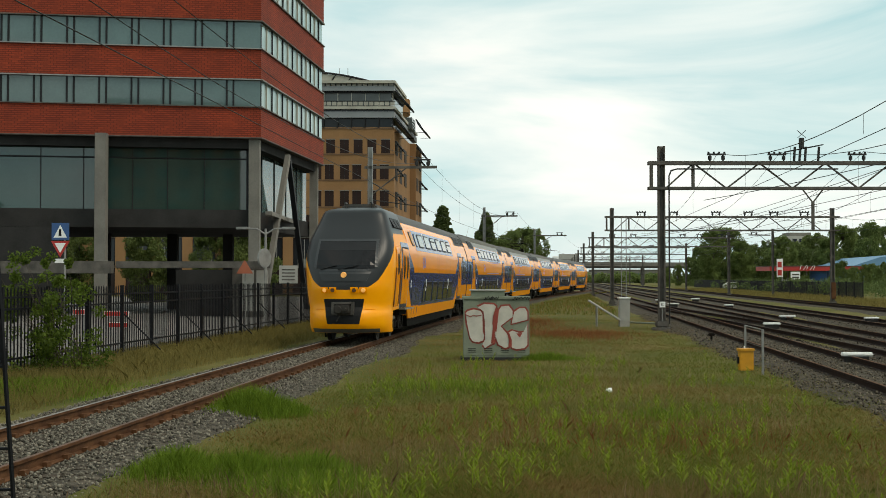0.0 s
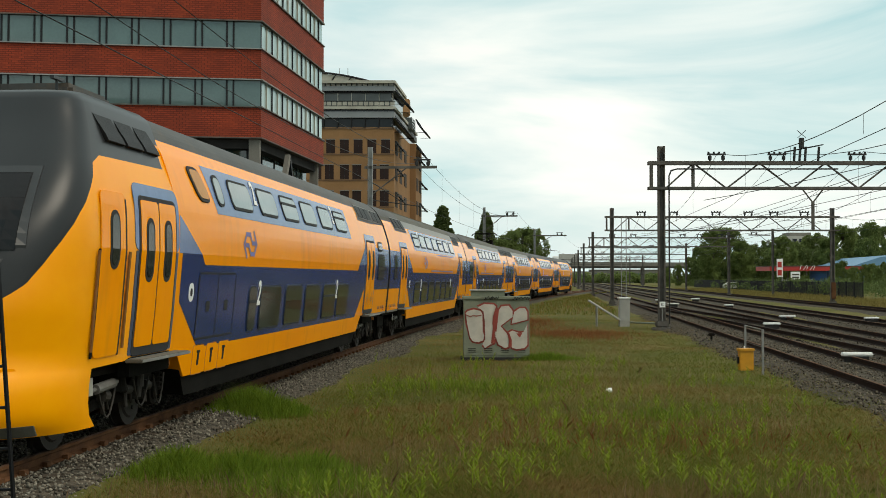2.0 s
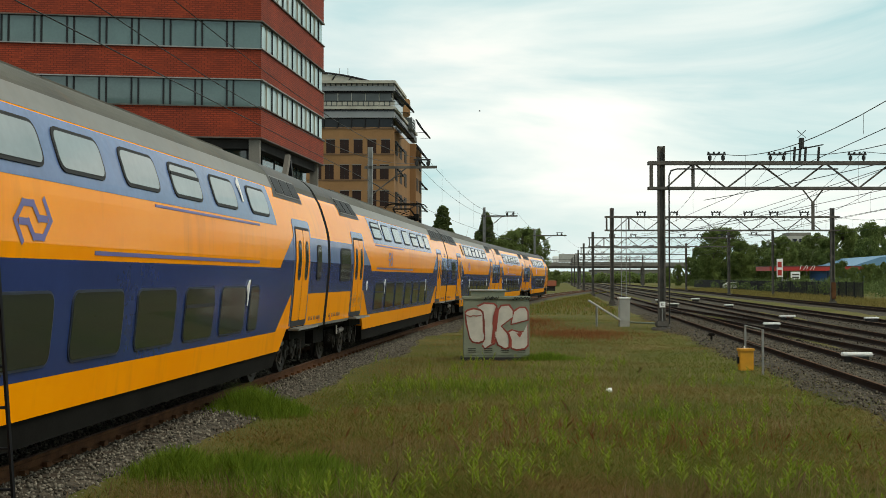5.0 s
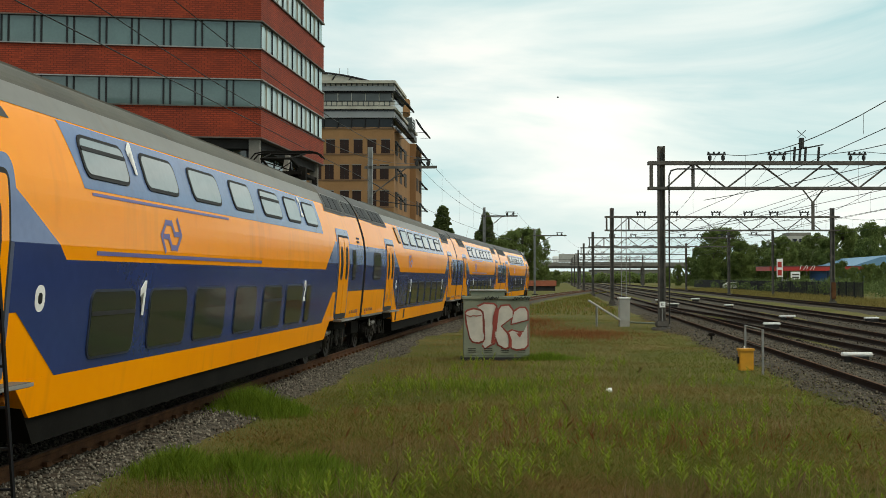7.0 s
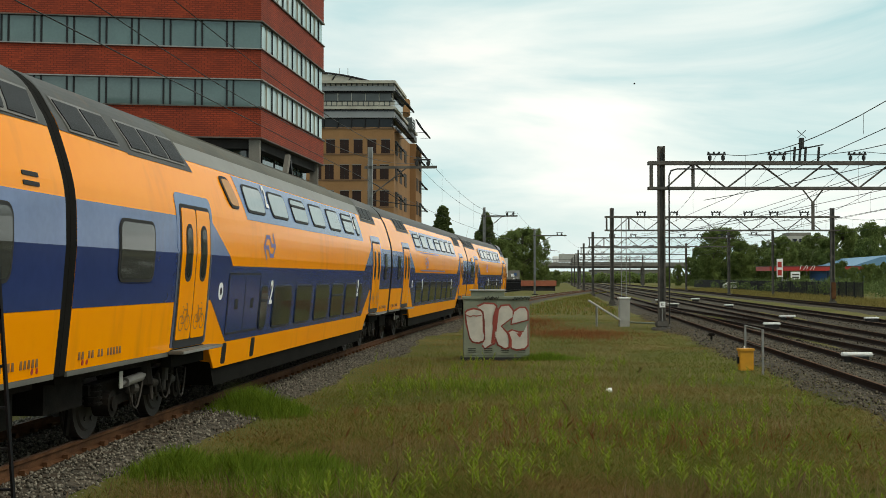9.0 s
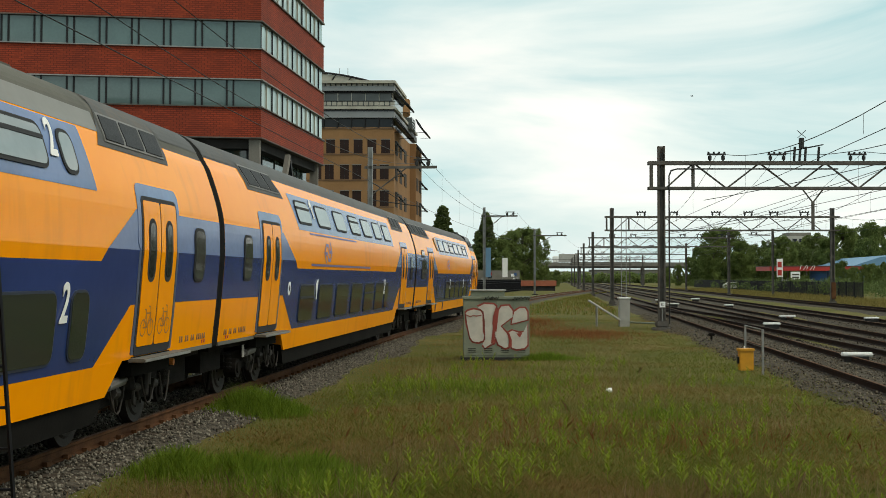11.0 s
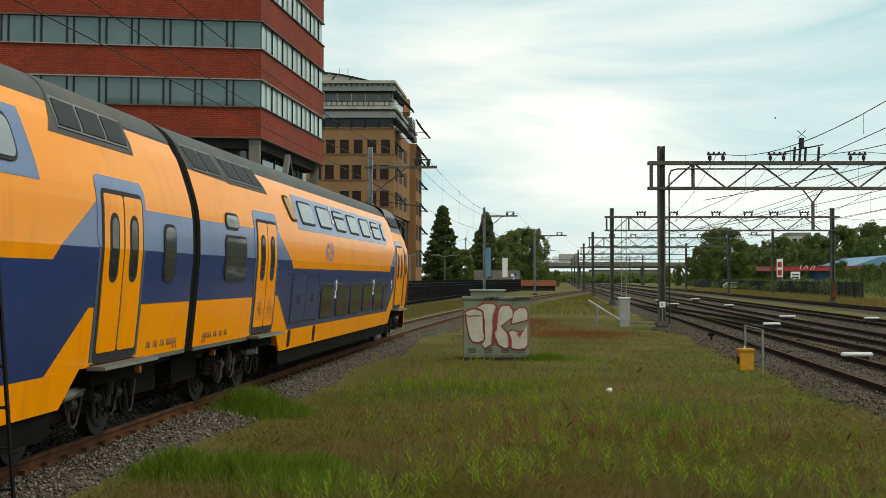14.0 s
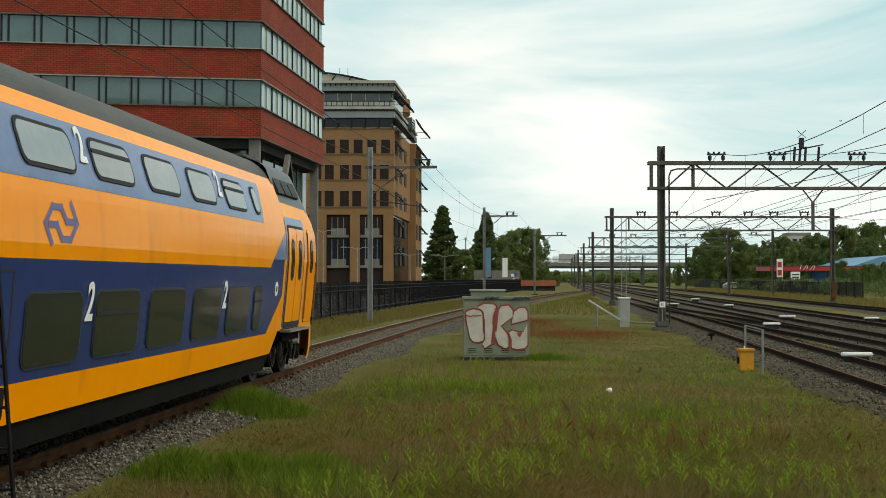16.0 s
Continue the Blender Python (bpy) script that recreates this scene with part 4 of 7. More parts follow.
UP_A = ((5.95, 7.32), (8.02, 9.5), (10.2, 11.62), (12.33, 13.77), (14.28, 15.73), (16.3, 17.56), (18.2, 19.5))
UP_D = ((6.1, 7.55), (7.98, 9.42), (9.8, 11.2), (11.85, 13.25), (13.85, 15.3), (15.95, 17.4), (18.3, 19.75))
UP_C = ((6.78, 8.28), (8.88, 10.3), (10.97, 12.55), (13.3, 14.68), (15.4, 16.95), (17.45, 18.75), (19.25, 20.6))
UP_B = ((7.86, 9.22), (9.74, 11.15), (11.65, 13.1), (13.6, 15.05), (15.6, 17.1), (17.6, 19.05), (19.45, 19.9))
LOW_A = ((5.95, 7.42), (7.95, 9.57), (10.07, 11.72), (12.2, 13.85), (14.27, 15.82), (16.2, 17.78), (18.08, 18.78))
LOW_C = ((6.9, 8.42), (8.95, 10.6), (11.0, 12.7), (13.3, 14.77), (15.28, 16.8), (17.2, 18.77), (19.12, 19.65))
LOW_B = ((8.75, 9.3), (9.75, 11.35), (11.75, 13.35), (13.75, 15.35), (15.7, 17.25), (17.6, 19.2), (19.6, 20.15))
UP_CAB = ((8.05, 8.48), (8.95, 10.35), (10.9, 12.3), (12.8, 14.22), (14.68, 16.1), (16.62, 18.02), (18.53, 20.02))
LOW_CAB = ((9.95, 10.5), (10.78, 12.44), (12.83, 14.38), (14.72, 16.28), (16.7, 18.22), (18.5, 20.05))
UP_END = ((7.6, 9.05), (9.55, 11.0), (11.55, 12.93), (13.47, 14.88), (15.43, 16.78), (17.41, 18.73), (19.3, 19.73))
LOW_END = ((9.6, 11.12), (11.5, 13.06), (13.43, 15.02), (15.42, 16.95), (17.35, 18.8), (19.15, 19.7))
DIGITS = {}


def digit_mesh(text):
    if text not in DIGITS:
        c = bpy.data.curves.new("digit", "FONT")
        c.body, c.size, c.extrude, c.align_x, c.shear = text, 0.62, 0.004, "CENTER", 0.18
        c.offset = 0.012
        o = new("digit", c)
        bpy.context.view_layer.update()
        me = bpy.data.meshes.new_from_object(o.evaluated_get(bpy.context.evaluated_depsgraph_get()))
        bpy.data.objects.remove(o)
        if text == "1":
            bm = prism(bmesh.new(), [(-0.06, 0.0), (0.05, 0.0), (0.13, 0.45), (0.04, 0.45), (-0.17, 0.34), (-0.16, 0.25), (0.0, 0.31)], -0.004, 0.004)
            bmesh.ops.triangulate(bm, faces=bm.faces)
            bm.to_mesh(me)
            bm.free()
        me.materials.clear()
        me.materials.append(M["white"])
        DIGITS[text] = me
    return DIGITS[text]


def digit(parent, text, x, z, side):
    o = new("class_number", digit_mesh(text))
    o.parent = parent
    o["label"] = "white painted class number " + text
    lean = math.degrees(math.atan2(half(z) - half(z + 0.4), 0.4))
    if side < 0:
        m = pose(x, -(half(z) + 0.02), z, 90, 0, 0) @ pose(0, 0, 0, -lean, 0, 0)
    else:
        m = pose(x, half(z) + 0.02, z, 90, 0, 180) @ pose(0, 0, 0, -lean, 0, 0)
    o.matrix_basis = m @ Matrix.Diagonal((0.72, 1, 1, 1))


def stroke(bm, points, w, side, out):
    """A thin painted line on the flank through points of (along, z)."""
    for a, b in zip(points[:-1], points[1:]):
        a, b = Vector(a), Vector(b)
        d = (b - a).normalized() * w
        n = Vector((-d.y, d.x))
        skin(bm, [tuple(q) for q in (a - d + n, a - d - n, b + d - n, b + d + n)], side, out)


def cycle_mark(leaf, x, z, side):
    bm = bmesh.new()
    for dx in (-0.15, 0.15):
        stroke(bm, [(x + dx + 0.11 * math.cos(k * 0.698), z + 0.11 * math.sin(k * 0.698)) for k in range(10)], 0.008, side, 0.0262)
    stroke(bm, [(x - 0.15, z), (x - 0.06, z + 0.19), (x + 0.11, z + 0.19), (x, z), (x - 0.15, z)], 0.008, side, 0.0262)
    stroke(bm, [(x + 0.15, z), (x + 0.09, z + 0.27), (x + 0.04, z + 0.28)], 0.008, side, 0.0262)
    stroke(bm, [(x, z), (x - 0.08, z + 0.24), (x - 0.12, z + 0.24)], 0.008, side, 0.0262)
    part("cycle_mark", bm, "number_brown", leaf, "thin dark bicycle outline")


def build_door(car, x0, x1, side, surround=True, cycles=False):
    if surround:
        part("door_surround", plate(bmesh.new(), rounded(x0 - 0.20, x1 + 0.20, 2.43, 3.30, 0.14), side, 0.0, 0.010), "light_blue", car)
        part("door_pillar", plate(bmesh.new(), rounded(x0 - 0.15, x1 + 0.15, 1.08, 2.425, 0.02), side, 0.0, 0.010), "blue_grey", car)
    door = part("door", plate(bmesh.new(), rounded(x0 - 0.06, x1 + 0.06, 1.06, 3.14, 0.10), side, 0.0, 0.016), "rubber", car, "yellow double sliding door with slim oval windows")
    mid = (x0 + x1) / 2
    for a, b in ((x0, mid - 0.025), (mid + 0.025, x1)):
        leaf = part("door_leaf", plate(bmesh.new(), rounded(a, b, 1.18, 3.08, 0.05), side, 0.0, 0.024), "yellow", door)
        c = (a + b) / 2
        w = part("door_window", plate(bmesh.new(), rounded(c - 0.16, c + 0.16, 2.02, 2.86, 0.15), side, 0.0, 0.030), "rubber", leaf)
        w2 = plate(bmesh.new(), rounded(c - 0.11, c + 0.11, 2.08, 2.80, 0.10), side, 0.0, 0.034)
        part("door_pane", w2, "win_low", leaf)
        if cycles:
            cycle_mark(leaf, c, 1.42, side)
    y = side * 1.40
    part("door_step", boxes((x0 - 0.25, x1 + 0.35, min(y, y + side * 0.22), max(y, y + side * 0.22), 0.99, 1.04), bevel=0.01), "sill_grey", car, "grey metal door step")
    part("step_edge", boxes((x0 - 0.25, x1 + 0.35, min(side * 1.625, side * 1.635), max(side * 1.625, side * 1.635), 1.00, 1.035)), "mast_light", car, "bright step edge")
    part("step_box", boxes((x0 - 0.1, x1 + 0.1, min(side * 1.25, side * 1.40), max(side * 1.25, side * 1.40), 0.80, 1.05)), "skirt", car)


def build_window(car, x0, x1, z0, z1, side, glass, lean=0.0, hopper=False, rim=0.045, edge="rubber"):
    w = part("window", plate(bmesh.new(), rounded(x0, x1, z0, z1, min(0.16, (x1 - x0) / 2.1), lean), side, 0.0, 0.020), edge, car)
    part("pane", plate(bmesh.new(), rounded(x0 + rim, x1 - rim, z0 + rim, z1 - rim, min(0.12, (x1 - x0) / 2.6), lean), side, 0.0, 0.026), glass, w)
    if hopper:
        zz = z0 + 0.62 * (z1 - z0)
        part("window_bar", plate(bmesh.new(), rounded(x0 + 0.03, x1 - 0.03, zz, zz + 0.05, 0.02, lean), side, 0.0, 0.034), "rubber", w)
    return w


def build_logo(car, x, z, side):
    """The railway's emblem, as plain bent bars."""
    half_line = [(-0.62, -0.95), (-0.98, -0.05), (-0.55, 0.75), (-0.02, 0.75), (0.30, 0.10), (0.72, 0.10)]
    bm = bmesh.new()
    for turn in (1, -1):
        pts = [Vector((turn * a * 0.44, turn * b * 0.225)) for a, b in half_line]
        for k, (a, b) in enumerate(zip(pts[:-1], pts[1:])):
            d = (b - a).normalized() * 0.036
            n = Vector((-d.y, d.x)) * 1.0
            skin(bm, [(x - side * q.x, z + q.y) for q in (a - d + n, a - d - n, b + d - n, b + d + n)], side, 0.006 + 0.0007 * k)
    part("emblem", bm, "emblem", car, "blue angular railway emblem")


M["grille"] = mat("grille_black", (0.012, 0.012, 0.013), 0.6, 0, 0.2, 6, 0.4, 90, spec=0.3)
M["grille_frame"] = mat("grille_frame_grey", (0.15, 0.148, 0.14), 0.6, 0, 0.2, 2)
M["blue_grey"] = mat("door_pillar_paint", (0.062, 0.080, 0.135), 0.4, 0, 0.12, 1, spec=0.3)
M["emblem"] = mat("emblem_blue", (0.12, 0.11, 0.30), 0.4, 0, 0.1, 2)
WHEELSETS = []


def build_bogie(car, x):
    bogie = part("bogie", boxes((x - 0.35, x + 0.35, -0.9, 0.9, 0.45, 0.72), bevel=0.03), "under", car, "grimy dark steel bogie")
    part("centre_block", boxes((x - 0.5, x + 0.5, -0.7, 0.7, 0.70, 1.02), bevel=0.03), "under", bogie)
    for s in (-1, 1):
        bm = bmesh.new()
        side_line = [(-1.85, 0.60), (-0.95, 0.56), (-0.65, 0.42), (0.65, 0.42), (0.95, 0.56), (1.85, 0.60), (1.85, 0.73), (0.8, 0.75), (0.55, 0.60), (-0.55, 0.60), (-0.8, 0.75), (-1.85, 0.73)]
        loops = [[bm.verts.new((x + a, y, z)) for a, z in side_line] for y in (s * 0.92, s * 1.06)]
        bm.faces.new(loops[0])
        bm.faces.new(loops[1][::-1])
        for k in range(len(side_line)):
            q = (k + 1) % len(side_line)
            bm.faces.new((loops[0][k], loops[1][k], loops[1][q], loops[0][q]))
        bmesh.ops.recalc_face_normals(bm, faces=bm.faces)
        part("side_frame", bm, "under", bogie)
    for s in (-1, 1):
        for dx in (-1.3, 1.3):
            bm = rod(bmesh.new(), (x + dx, s * 0.95, 0.46), (x + dx, s * 1.17, 0.46), 0.17, 16)
            rod(bm, (x + dx, s * 1.17, 0.46), (x + dx, s * 1.20, 0.46), 0.10, 12)
            part("axle_box", bm, "under", bogie)
            part("swing_arm", bar(bmesh.new(), (x + dx, s * 1.04, 0.44), (x + dx * 0.45, s * 1.04, 0.50), 0.10, 0.14), "under", bogie)
            bm = rod(bmesh.new(), (x + dx * 1.28, s * 1.04, 0.46), (x + dx * 1.28, s * 1.04, 0.74), 0.10, 12)
            for k in range(4):
                rod(bm, (x + dx * 1.28, s * 1.04, 0.48 + 0.07 * k), (x + dx * 1.28, s * 1.04, 0.51 + 0.07 * k), 0.125, 12)
            part("spring", bm, "under", bogie)
        part("air_spring", rod(bmesh.new(), (x, s * 0.98, 0.60), (x, s * 0.98, 0.98), 0.27, 16, 0.22), "under", bogie)
        bm = rod(bmesh.new(), (x - 0.95, s * 1.20, 0.70), (x - 0.35, s * 1.20, 0.73), 0.065, 12)
        rod(bm, (x - 1.10, s * 1.20, 0.69), (x - 0.2, s * 1.20, 0.74), 0.03, 8)
        part("yaw_damper", bm, "damper_grey", bogie, "pale grey horizontal oil damper")
        bm = rod(bmesh.new(), (x + 0.62, s * 1.19, 0.46), (x + 0.70, s * 1.19, 0.94), 0.04, 10)
        rod(bm, (x + 0.645, s * 1.19, 0.60), (x + 0.68, s * 1.19, 0.80), 0.065, 10)
        part("damper", bm, "steel_worn", bogie)
        for q, r in (((x + 0.95, x + 1.12), 0.075), ((x - 0.62, x - 0.45), 0.085), ((x + 0.2, x + 0.42), 0.06)):
            bm = rod(bmesh.new(), (q[0], s * 1.14, 0.60), (q[1], s * 1.14, 0.58), r, 12)
            rod(bm, (q[0] + 0.05, s * 1.14, 0.60), (q[0] + 0.03, s * 1.16, 0.36), 0.028, 8)
            rod(bm, (q[1], s * 1.14, 0.58), (q[1] + 0.12, s * 1.12, 0.40), 0.022, 8)
            part("brake_caliper", bm, "steel_worn", bogie, "grimy brake caliper with levers")
        for x_a, x_b, low in ((x + 0.35, x + 0.95, 0.34), (x - 0.9, x - 0.3, 0.32), (x + 1.15, x + 1.6, 0.30)):
            pts = [(x_a + (x_b - x_a) * u, s * 1.22, 0.72 - (0.72 - low) * (1 - (2 * u - 1) ** 2)) for u in (0, 0.15, 0.35, 0.5, 0.65, 0.85, 1)]
            part("hose", tube_bm(pts, 0.013), "steel_worn", bogie)
        part("sand_pipe", bar(bmesh.new(), (x - 1.95, s * 0.9, 0.85), (x - 1.9, s * 0.8, 0.12), 0.05), "under", bogie)
        a, b = sorted((s * 1.22, s * 1.235))
        part("label_plate", boxes((x - 1.22, x - 1.10, a, b, 0.64, 0.86), bevel=0.004), "cabinet_light", bogie, "small pale label plate")
        part("lamp_cover", rod(bmesh.new(), (x + 1.7, s * 1.18, 0.84), (x + 1.7, s * 1.26, 0.84), 0.05, 10), "orange_rail", bogie)
    for dx in (-1.3, 1.3):
        bm = bmesh.new()
        for s in (-1, 1):
            rod(bm, (0, s * 0.69, 0), (0, s * 0.82, 0), 0.455, 28)
            rod(bm, (0, s * 0.82, 0), (0, s * 0.845, 0), 0.36, 24, 0.33)
            rod(bm, (0, s * 0.66, 0), (0, s * 0.69, 0), 0.485, 28)
            for k in range(6):
                a = k * math.pi / 3
                rod(bm, (0.22 * math.cos(a), s * 0.84, 0.22 * math.sin(a)), (0.22 * math.cos(a), s * 0.865, 0.22 * math.sin(a)), 0.035, 6)
        rod(bm, (0, -0.7, 0), (0, 0.7, 0), 0.09, 10)
        w = part("wheelset", bm, "wheel", bogie, "brown steel wheelset")
        w.matrix_basis = pose(x + dx, 0, 0.458)
        WHEELSETS.append((w, x + dx))
    return bogie


M["damper_grey"] = mat("damper_grey", (0.13, 0.125, 0.115), 0.6, 0, 0.3, 5)
M["wheel"] = mat("wheel_steel", (0.024, 0.020, 0.018), 0.6, 0.3, 0.4, 3, 0.2, 50)


# the two kinds of carriage end: door from, door to, slope of the blue, then the vestibule windows (from, to, low, top)
ENDS = {
    (0, True): (3.2, 4.65, 4.95, ((1.2, 2.5, 2.02, 2.78), (1.6, 2.5, 2.87, 3.15))),
    (1, False): (2.5, 3.88, 4.2, ((0.98, 1.54, 2.02, 2.82),)),
    (1, True): (2.45, 3.85, 4.1, ((1.0, 1.55, 2.02, 2.82),)),
    (2, False): (3.26, 4.66, 4.98, ((1.40, 2.80, 2.0, 2.82),)),
    (2, True): (2.72, 4.12, 4.66, ((1.55, 2.08, 2.02, 2.82),)),
    (3, False): (3.95, 5.33, 5.6, ((1.48, 2.80, 2.02, 2.82),)),
    (3, True): (2.57, 3.97, 4.3, ((1.05, 1.62, 2.02, 2.82),)),
    (4, False): (2.70, 4.04, 4.46, ((1.34, 1.90, 2.02, 2.82),)),
    (4, True): (2.55, 3.92, 4.25, ((1.05, 1.60, 2.02, 2.82),)),
    (5, True): (3.62, 5.02, 5.4, ((1.5, 2.85, 2.02, 2.78), (1.55, 2.38, 2.87, 3.15))),
}
CAB_EDGE = 6.05
# which gaps between windows carry the class numbers: low row, then upper row, and the numbers themselves
OPENING = ((3, 6), (0, 4), (0, 4), (2, 5), (0, 3), (4, 1))
CLASSES = (((0, -1), (1, -1), "22"), ((0, -1), (0, -1), "21"), ((0, -1), (0, -1), "12"), ((0, -1), (0, -1), "22"), ((0, -1), (0, -1), "12"), ((4, 1), (4, 1), "22"))
EMBLEM_AT = (9.9, 9.0, 9.75, 9.3, 8.87, CAB - 10.42)


def build_car(index, cab, up, low, silver, orange_at=None, hatch=None):
    length = LENGTHS[index]
    car = thing("train_carriage", "yellow and blue double-deck train carriage" + (" with a driver's cab" if cab else (" with a silver roof edge" if silver else "")), "train carriage", "carriages of the train")
    x0 = 5.85 if cab else 0.17
    ef, er = CAB_EDGE if cab else ENDS[(index, False)][2], ENDS[(index, True)][2]
    sides = ((True,) if cab else (False, True))
    eaves = 3.95 if silver else 4.05
    x1 = length - 0.17
    part("body", shell(x0, x1, 1.025, eaves), "yellow", car, "yellow painted carriage body")
    roof = part("roof", shell(x0, x1, eaves + 0.002, 4.565), "roof_brown" if silver else "roof_grey", car, "dusty grey roof", )
    # low floor between the bogies
    bm = bmesh.new()
    a, b = ef + 0.08, length - er - 0.08
    for s in (-1, 1):
        plate(bm, [(a, 1.03), (a + 0.5, 0.615), (b - 0.5, 0.615), (b, 1.03)], s, -0.4, 0.002)
    part("lower_panel", bm, "yellow", car)
    for s in (-1, 1):
        part("skirt", plate(bmesh.new(), [(a + 0.1, 1.02), (a + 0.75, 0.31), (b - 0.75, 0.31), (b - 0.1, 1.02)], s, -0.5, -0.035), "skirt", car, "dark grey underfloor skirt")
    part("floor_pan", boxes((a + 0.8, b - 0.8, -1.2, 1.2, 0.32, 1.05)), "skirt", car)
    part("underframe", boxes((3.0 if cab else 0.3, a + 0.4, -1.2, 1.2, 0.86, 1.06)), "under", car)
    part("underframe", boxes((b - 0.4, length - 0.3, -1.2, 1.2, 0.86, 1.06)), "under", car)
    part("equipment_box", boxes((length - 1.6, length - 0.35, -1.0, 1.0, 0.45, 0.88)), "under", car)
    if cab:
        build_nose(car)
    else:
        part("equipment_box", boxes((0.35, 1.5, -1.05, 1.05, 0.5, 0.9)), "under", car)
    for xa in (length - 0.17,) + (() if cab else (0.0,)):
        part("gangway_bellows", shell(xa, xa + 0.17, 0.98, 4.56), "skirt", car, "black rubber gangway edge")
    for s in (-1, 1):
        L = length
        dk = bmesh.new()
        fa = ef if cab else 0.17
        skin(dk, [(ef, 1.73), (ef + 1.1, 1.02), (L - er - 1.1, 1.02), (L - er, 1.73)], s, 0.004)
        skin(dk, [(fa, 1.73), (L - 0.17, 1.73), (L - 0.17, 2.27), (fa, 2.27)], s, 0.004)
        skin(dk, [(fa, 2.27), (ef + 1.15, 2.27), (ef + 0.95, 2.43), (fa, 2.43)], s, 0.004)
        skin(dk, [(L - er - 1.15, 2.27), (L - 0.17, 2.27), (L - 0.17, 2.43), (L - er - 0.95, 2.43)], s, 0.004)
        part("light_blue_band", skin(bmesh.new(), [(L - er - 0.95, 2.43), (L - 0.17, 2.43), (L - 0.17, 2.96), (L - er + 0.1, 2.96)], s, 0.004), "light_blue", car, "light blue window band")
        part("light_blue_band", skin(bmesh.new(), [(fa, 2.43), (ef + 0.95, 2.43), (ef - 0.1, 2.96), (fa, 2.96)] if not cab else [(ef - 0.15, 2.43), (ef + 0.95, 2.43), (ef - 0.1, 2.98)], s, 0.004), "light_blue", car, "light blue window band")
        wa, wb = up[0][0] - 0.35, up[-1][1] + 0.45
        part("light_blue_band", skin(bmesh.new(), [(wa + 0.25, 3.09), (wb, 3.09), (wb - 0.1, 3.84), (wa - 0.05, 3.84)], s, 0.004), "light_blue", car, "light blue window band")
        part("dark_blue_band", dk, "dark_blue", car, "dark blue lower band")
        for back in sides:
            f = (lambda q: flip(q, L)) if back else (lambda q: q)
            near = index == 0 or index == 5 or (index, back) in ((2, True), (3, False))
            part("roof_shoulder", skin(bmesh.new(), f([(0.17, 3.74 if near else 4.08), (2.3, 3.70 if near else 4.08), (2.1, 4.42), (0.17, 4.42)]), s, 0.006), "roof_grey", car)
            part("roof_shoulder", skin(bmesh.new(), f([(2.3, 3.68), (5.1, 3.68), (4.4, 4.42), (2.1, 4.42)]), s, 0.006), "roof_grey", car)
            for g0, g1 in (((0.5, 1.2), (1.3, 2.0)) if near else ()) + ((2.5, 3.2), (3.3, 4.0), (4.1, 4.75)):
                g = part("roof_grille", plate(bmesh.new(), f([(g0, 3.78), (g1, 3.78), (g1 - 0.15, 4.10), (g0 - 0.15, 4.10)]), s, 0.0, 0.030), "grille", car, "dark ribbed roof grille")
                part("grille_frame", plate(bmesh.new(), f([(g0 - 0.05, 3.75), (g1 + 0.05, 3.75), (g1 - 0.10, 4.14), (g0 - 0.20, 4.14)]), s, 0.0, 0.018), "grille_frame", g)
        if cab:
            for g0, g1 in ((3.7, 4.3), (4.4, 5.0), (5.1, 5.65)):
                part("roof_grille", plate(bmesh.new(), [(g0, 3.78), (g1, 3.78), (g1 - 0.15, 4.24), (g0 - 0.15, 4.24)], s, -0.02, 0.03), "grille", car, "dark ribbed roof grille")
        if silver:
            part("silver_edge", skin(bmesh.new(), [(4.9, 3.86), (L - 4.9, 3.86), (L - 4.8, 4.12), (4.8, 4.12)], s, 0.005), "silver", car, "silver roof edge")
        # vestibule ends
        for back in sides:
            g = (lambda a, b: (L - b, L - a)) if back else (lambda a, b: (a, b))
            d0, d1, _, panes = ENDS[(index, back)]
            build_door(car, *g(d0, d1), s, cycles=index in (0, 3, 5) or (index, back) == (2, False))
            for w0, w1, z0, z1 in panes:
                build_window(car, *g(w0, w1), z0, z1, s, "win_half" if z0 < 2.5 else "win_up")
            if (index, back) == (2, True):
                bm = bmesh.new()
                for z in (3.02, 3.12):
                    p0, p1 = g(0.86, 1.26)
                    plate(bm, rounded(p0, p1, z, z + 0.045, 0.01), s, 0, 0.012)
                part("vent_slit", bm, "rubber", car)
            p0, p1 = g(0.5, 2.0)
            for k in range(14):
                if k not in (2, 5, 8):
                    part("number_bar", boxes((p0 + 0.10 * k, p0 + 0.10 * k + 0.055, min(s * 1.389, s * 1.404), max(s * 1.389, s * 1.404), 1.13, 1.22)), "number_brown", car)
            part("sill_line", boxes((*g(0.2, d0 - 0.2), min(s * 1.36, s * 1.392), max(s * 1.36, s * 1.392), 0.965, 1.022)), "sill_grey", car, "grey lower edge of the body")
            q0, q1 = g(0.62, 0.80)
            part("warning_mark", plate(bmesh.new(), rounded(q0, q0 + 0.05, 1.06, 1.12, 0.02), s, 0, 0.006), "red", car)
            part("warning_mark", plate(bmesh.new(), rounded(q1 - 0.05, q1, 1.06, 1.12, 0.02), s, 0, 0.006), "red", car)
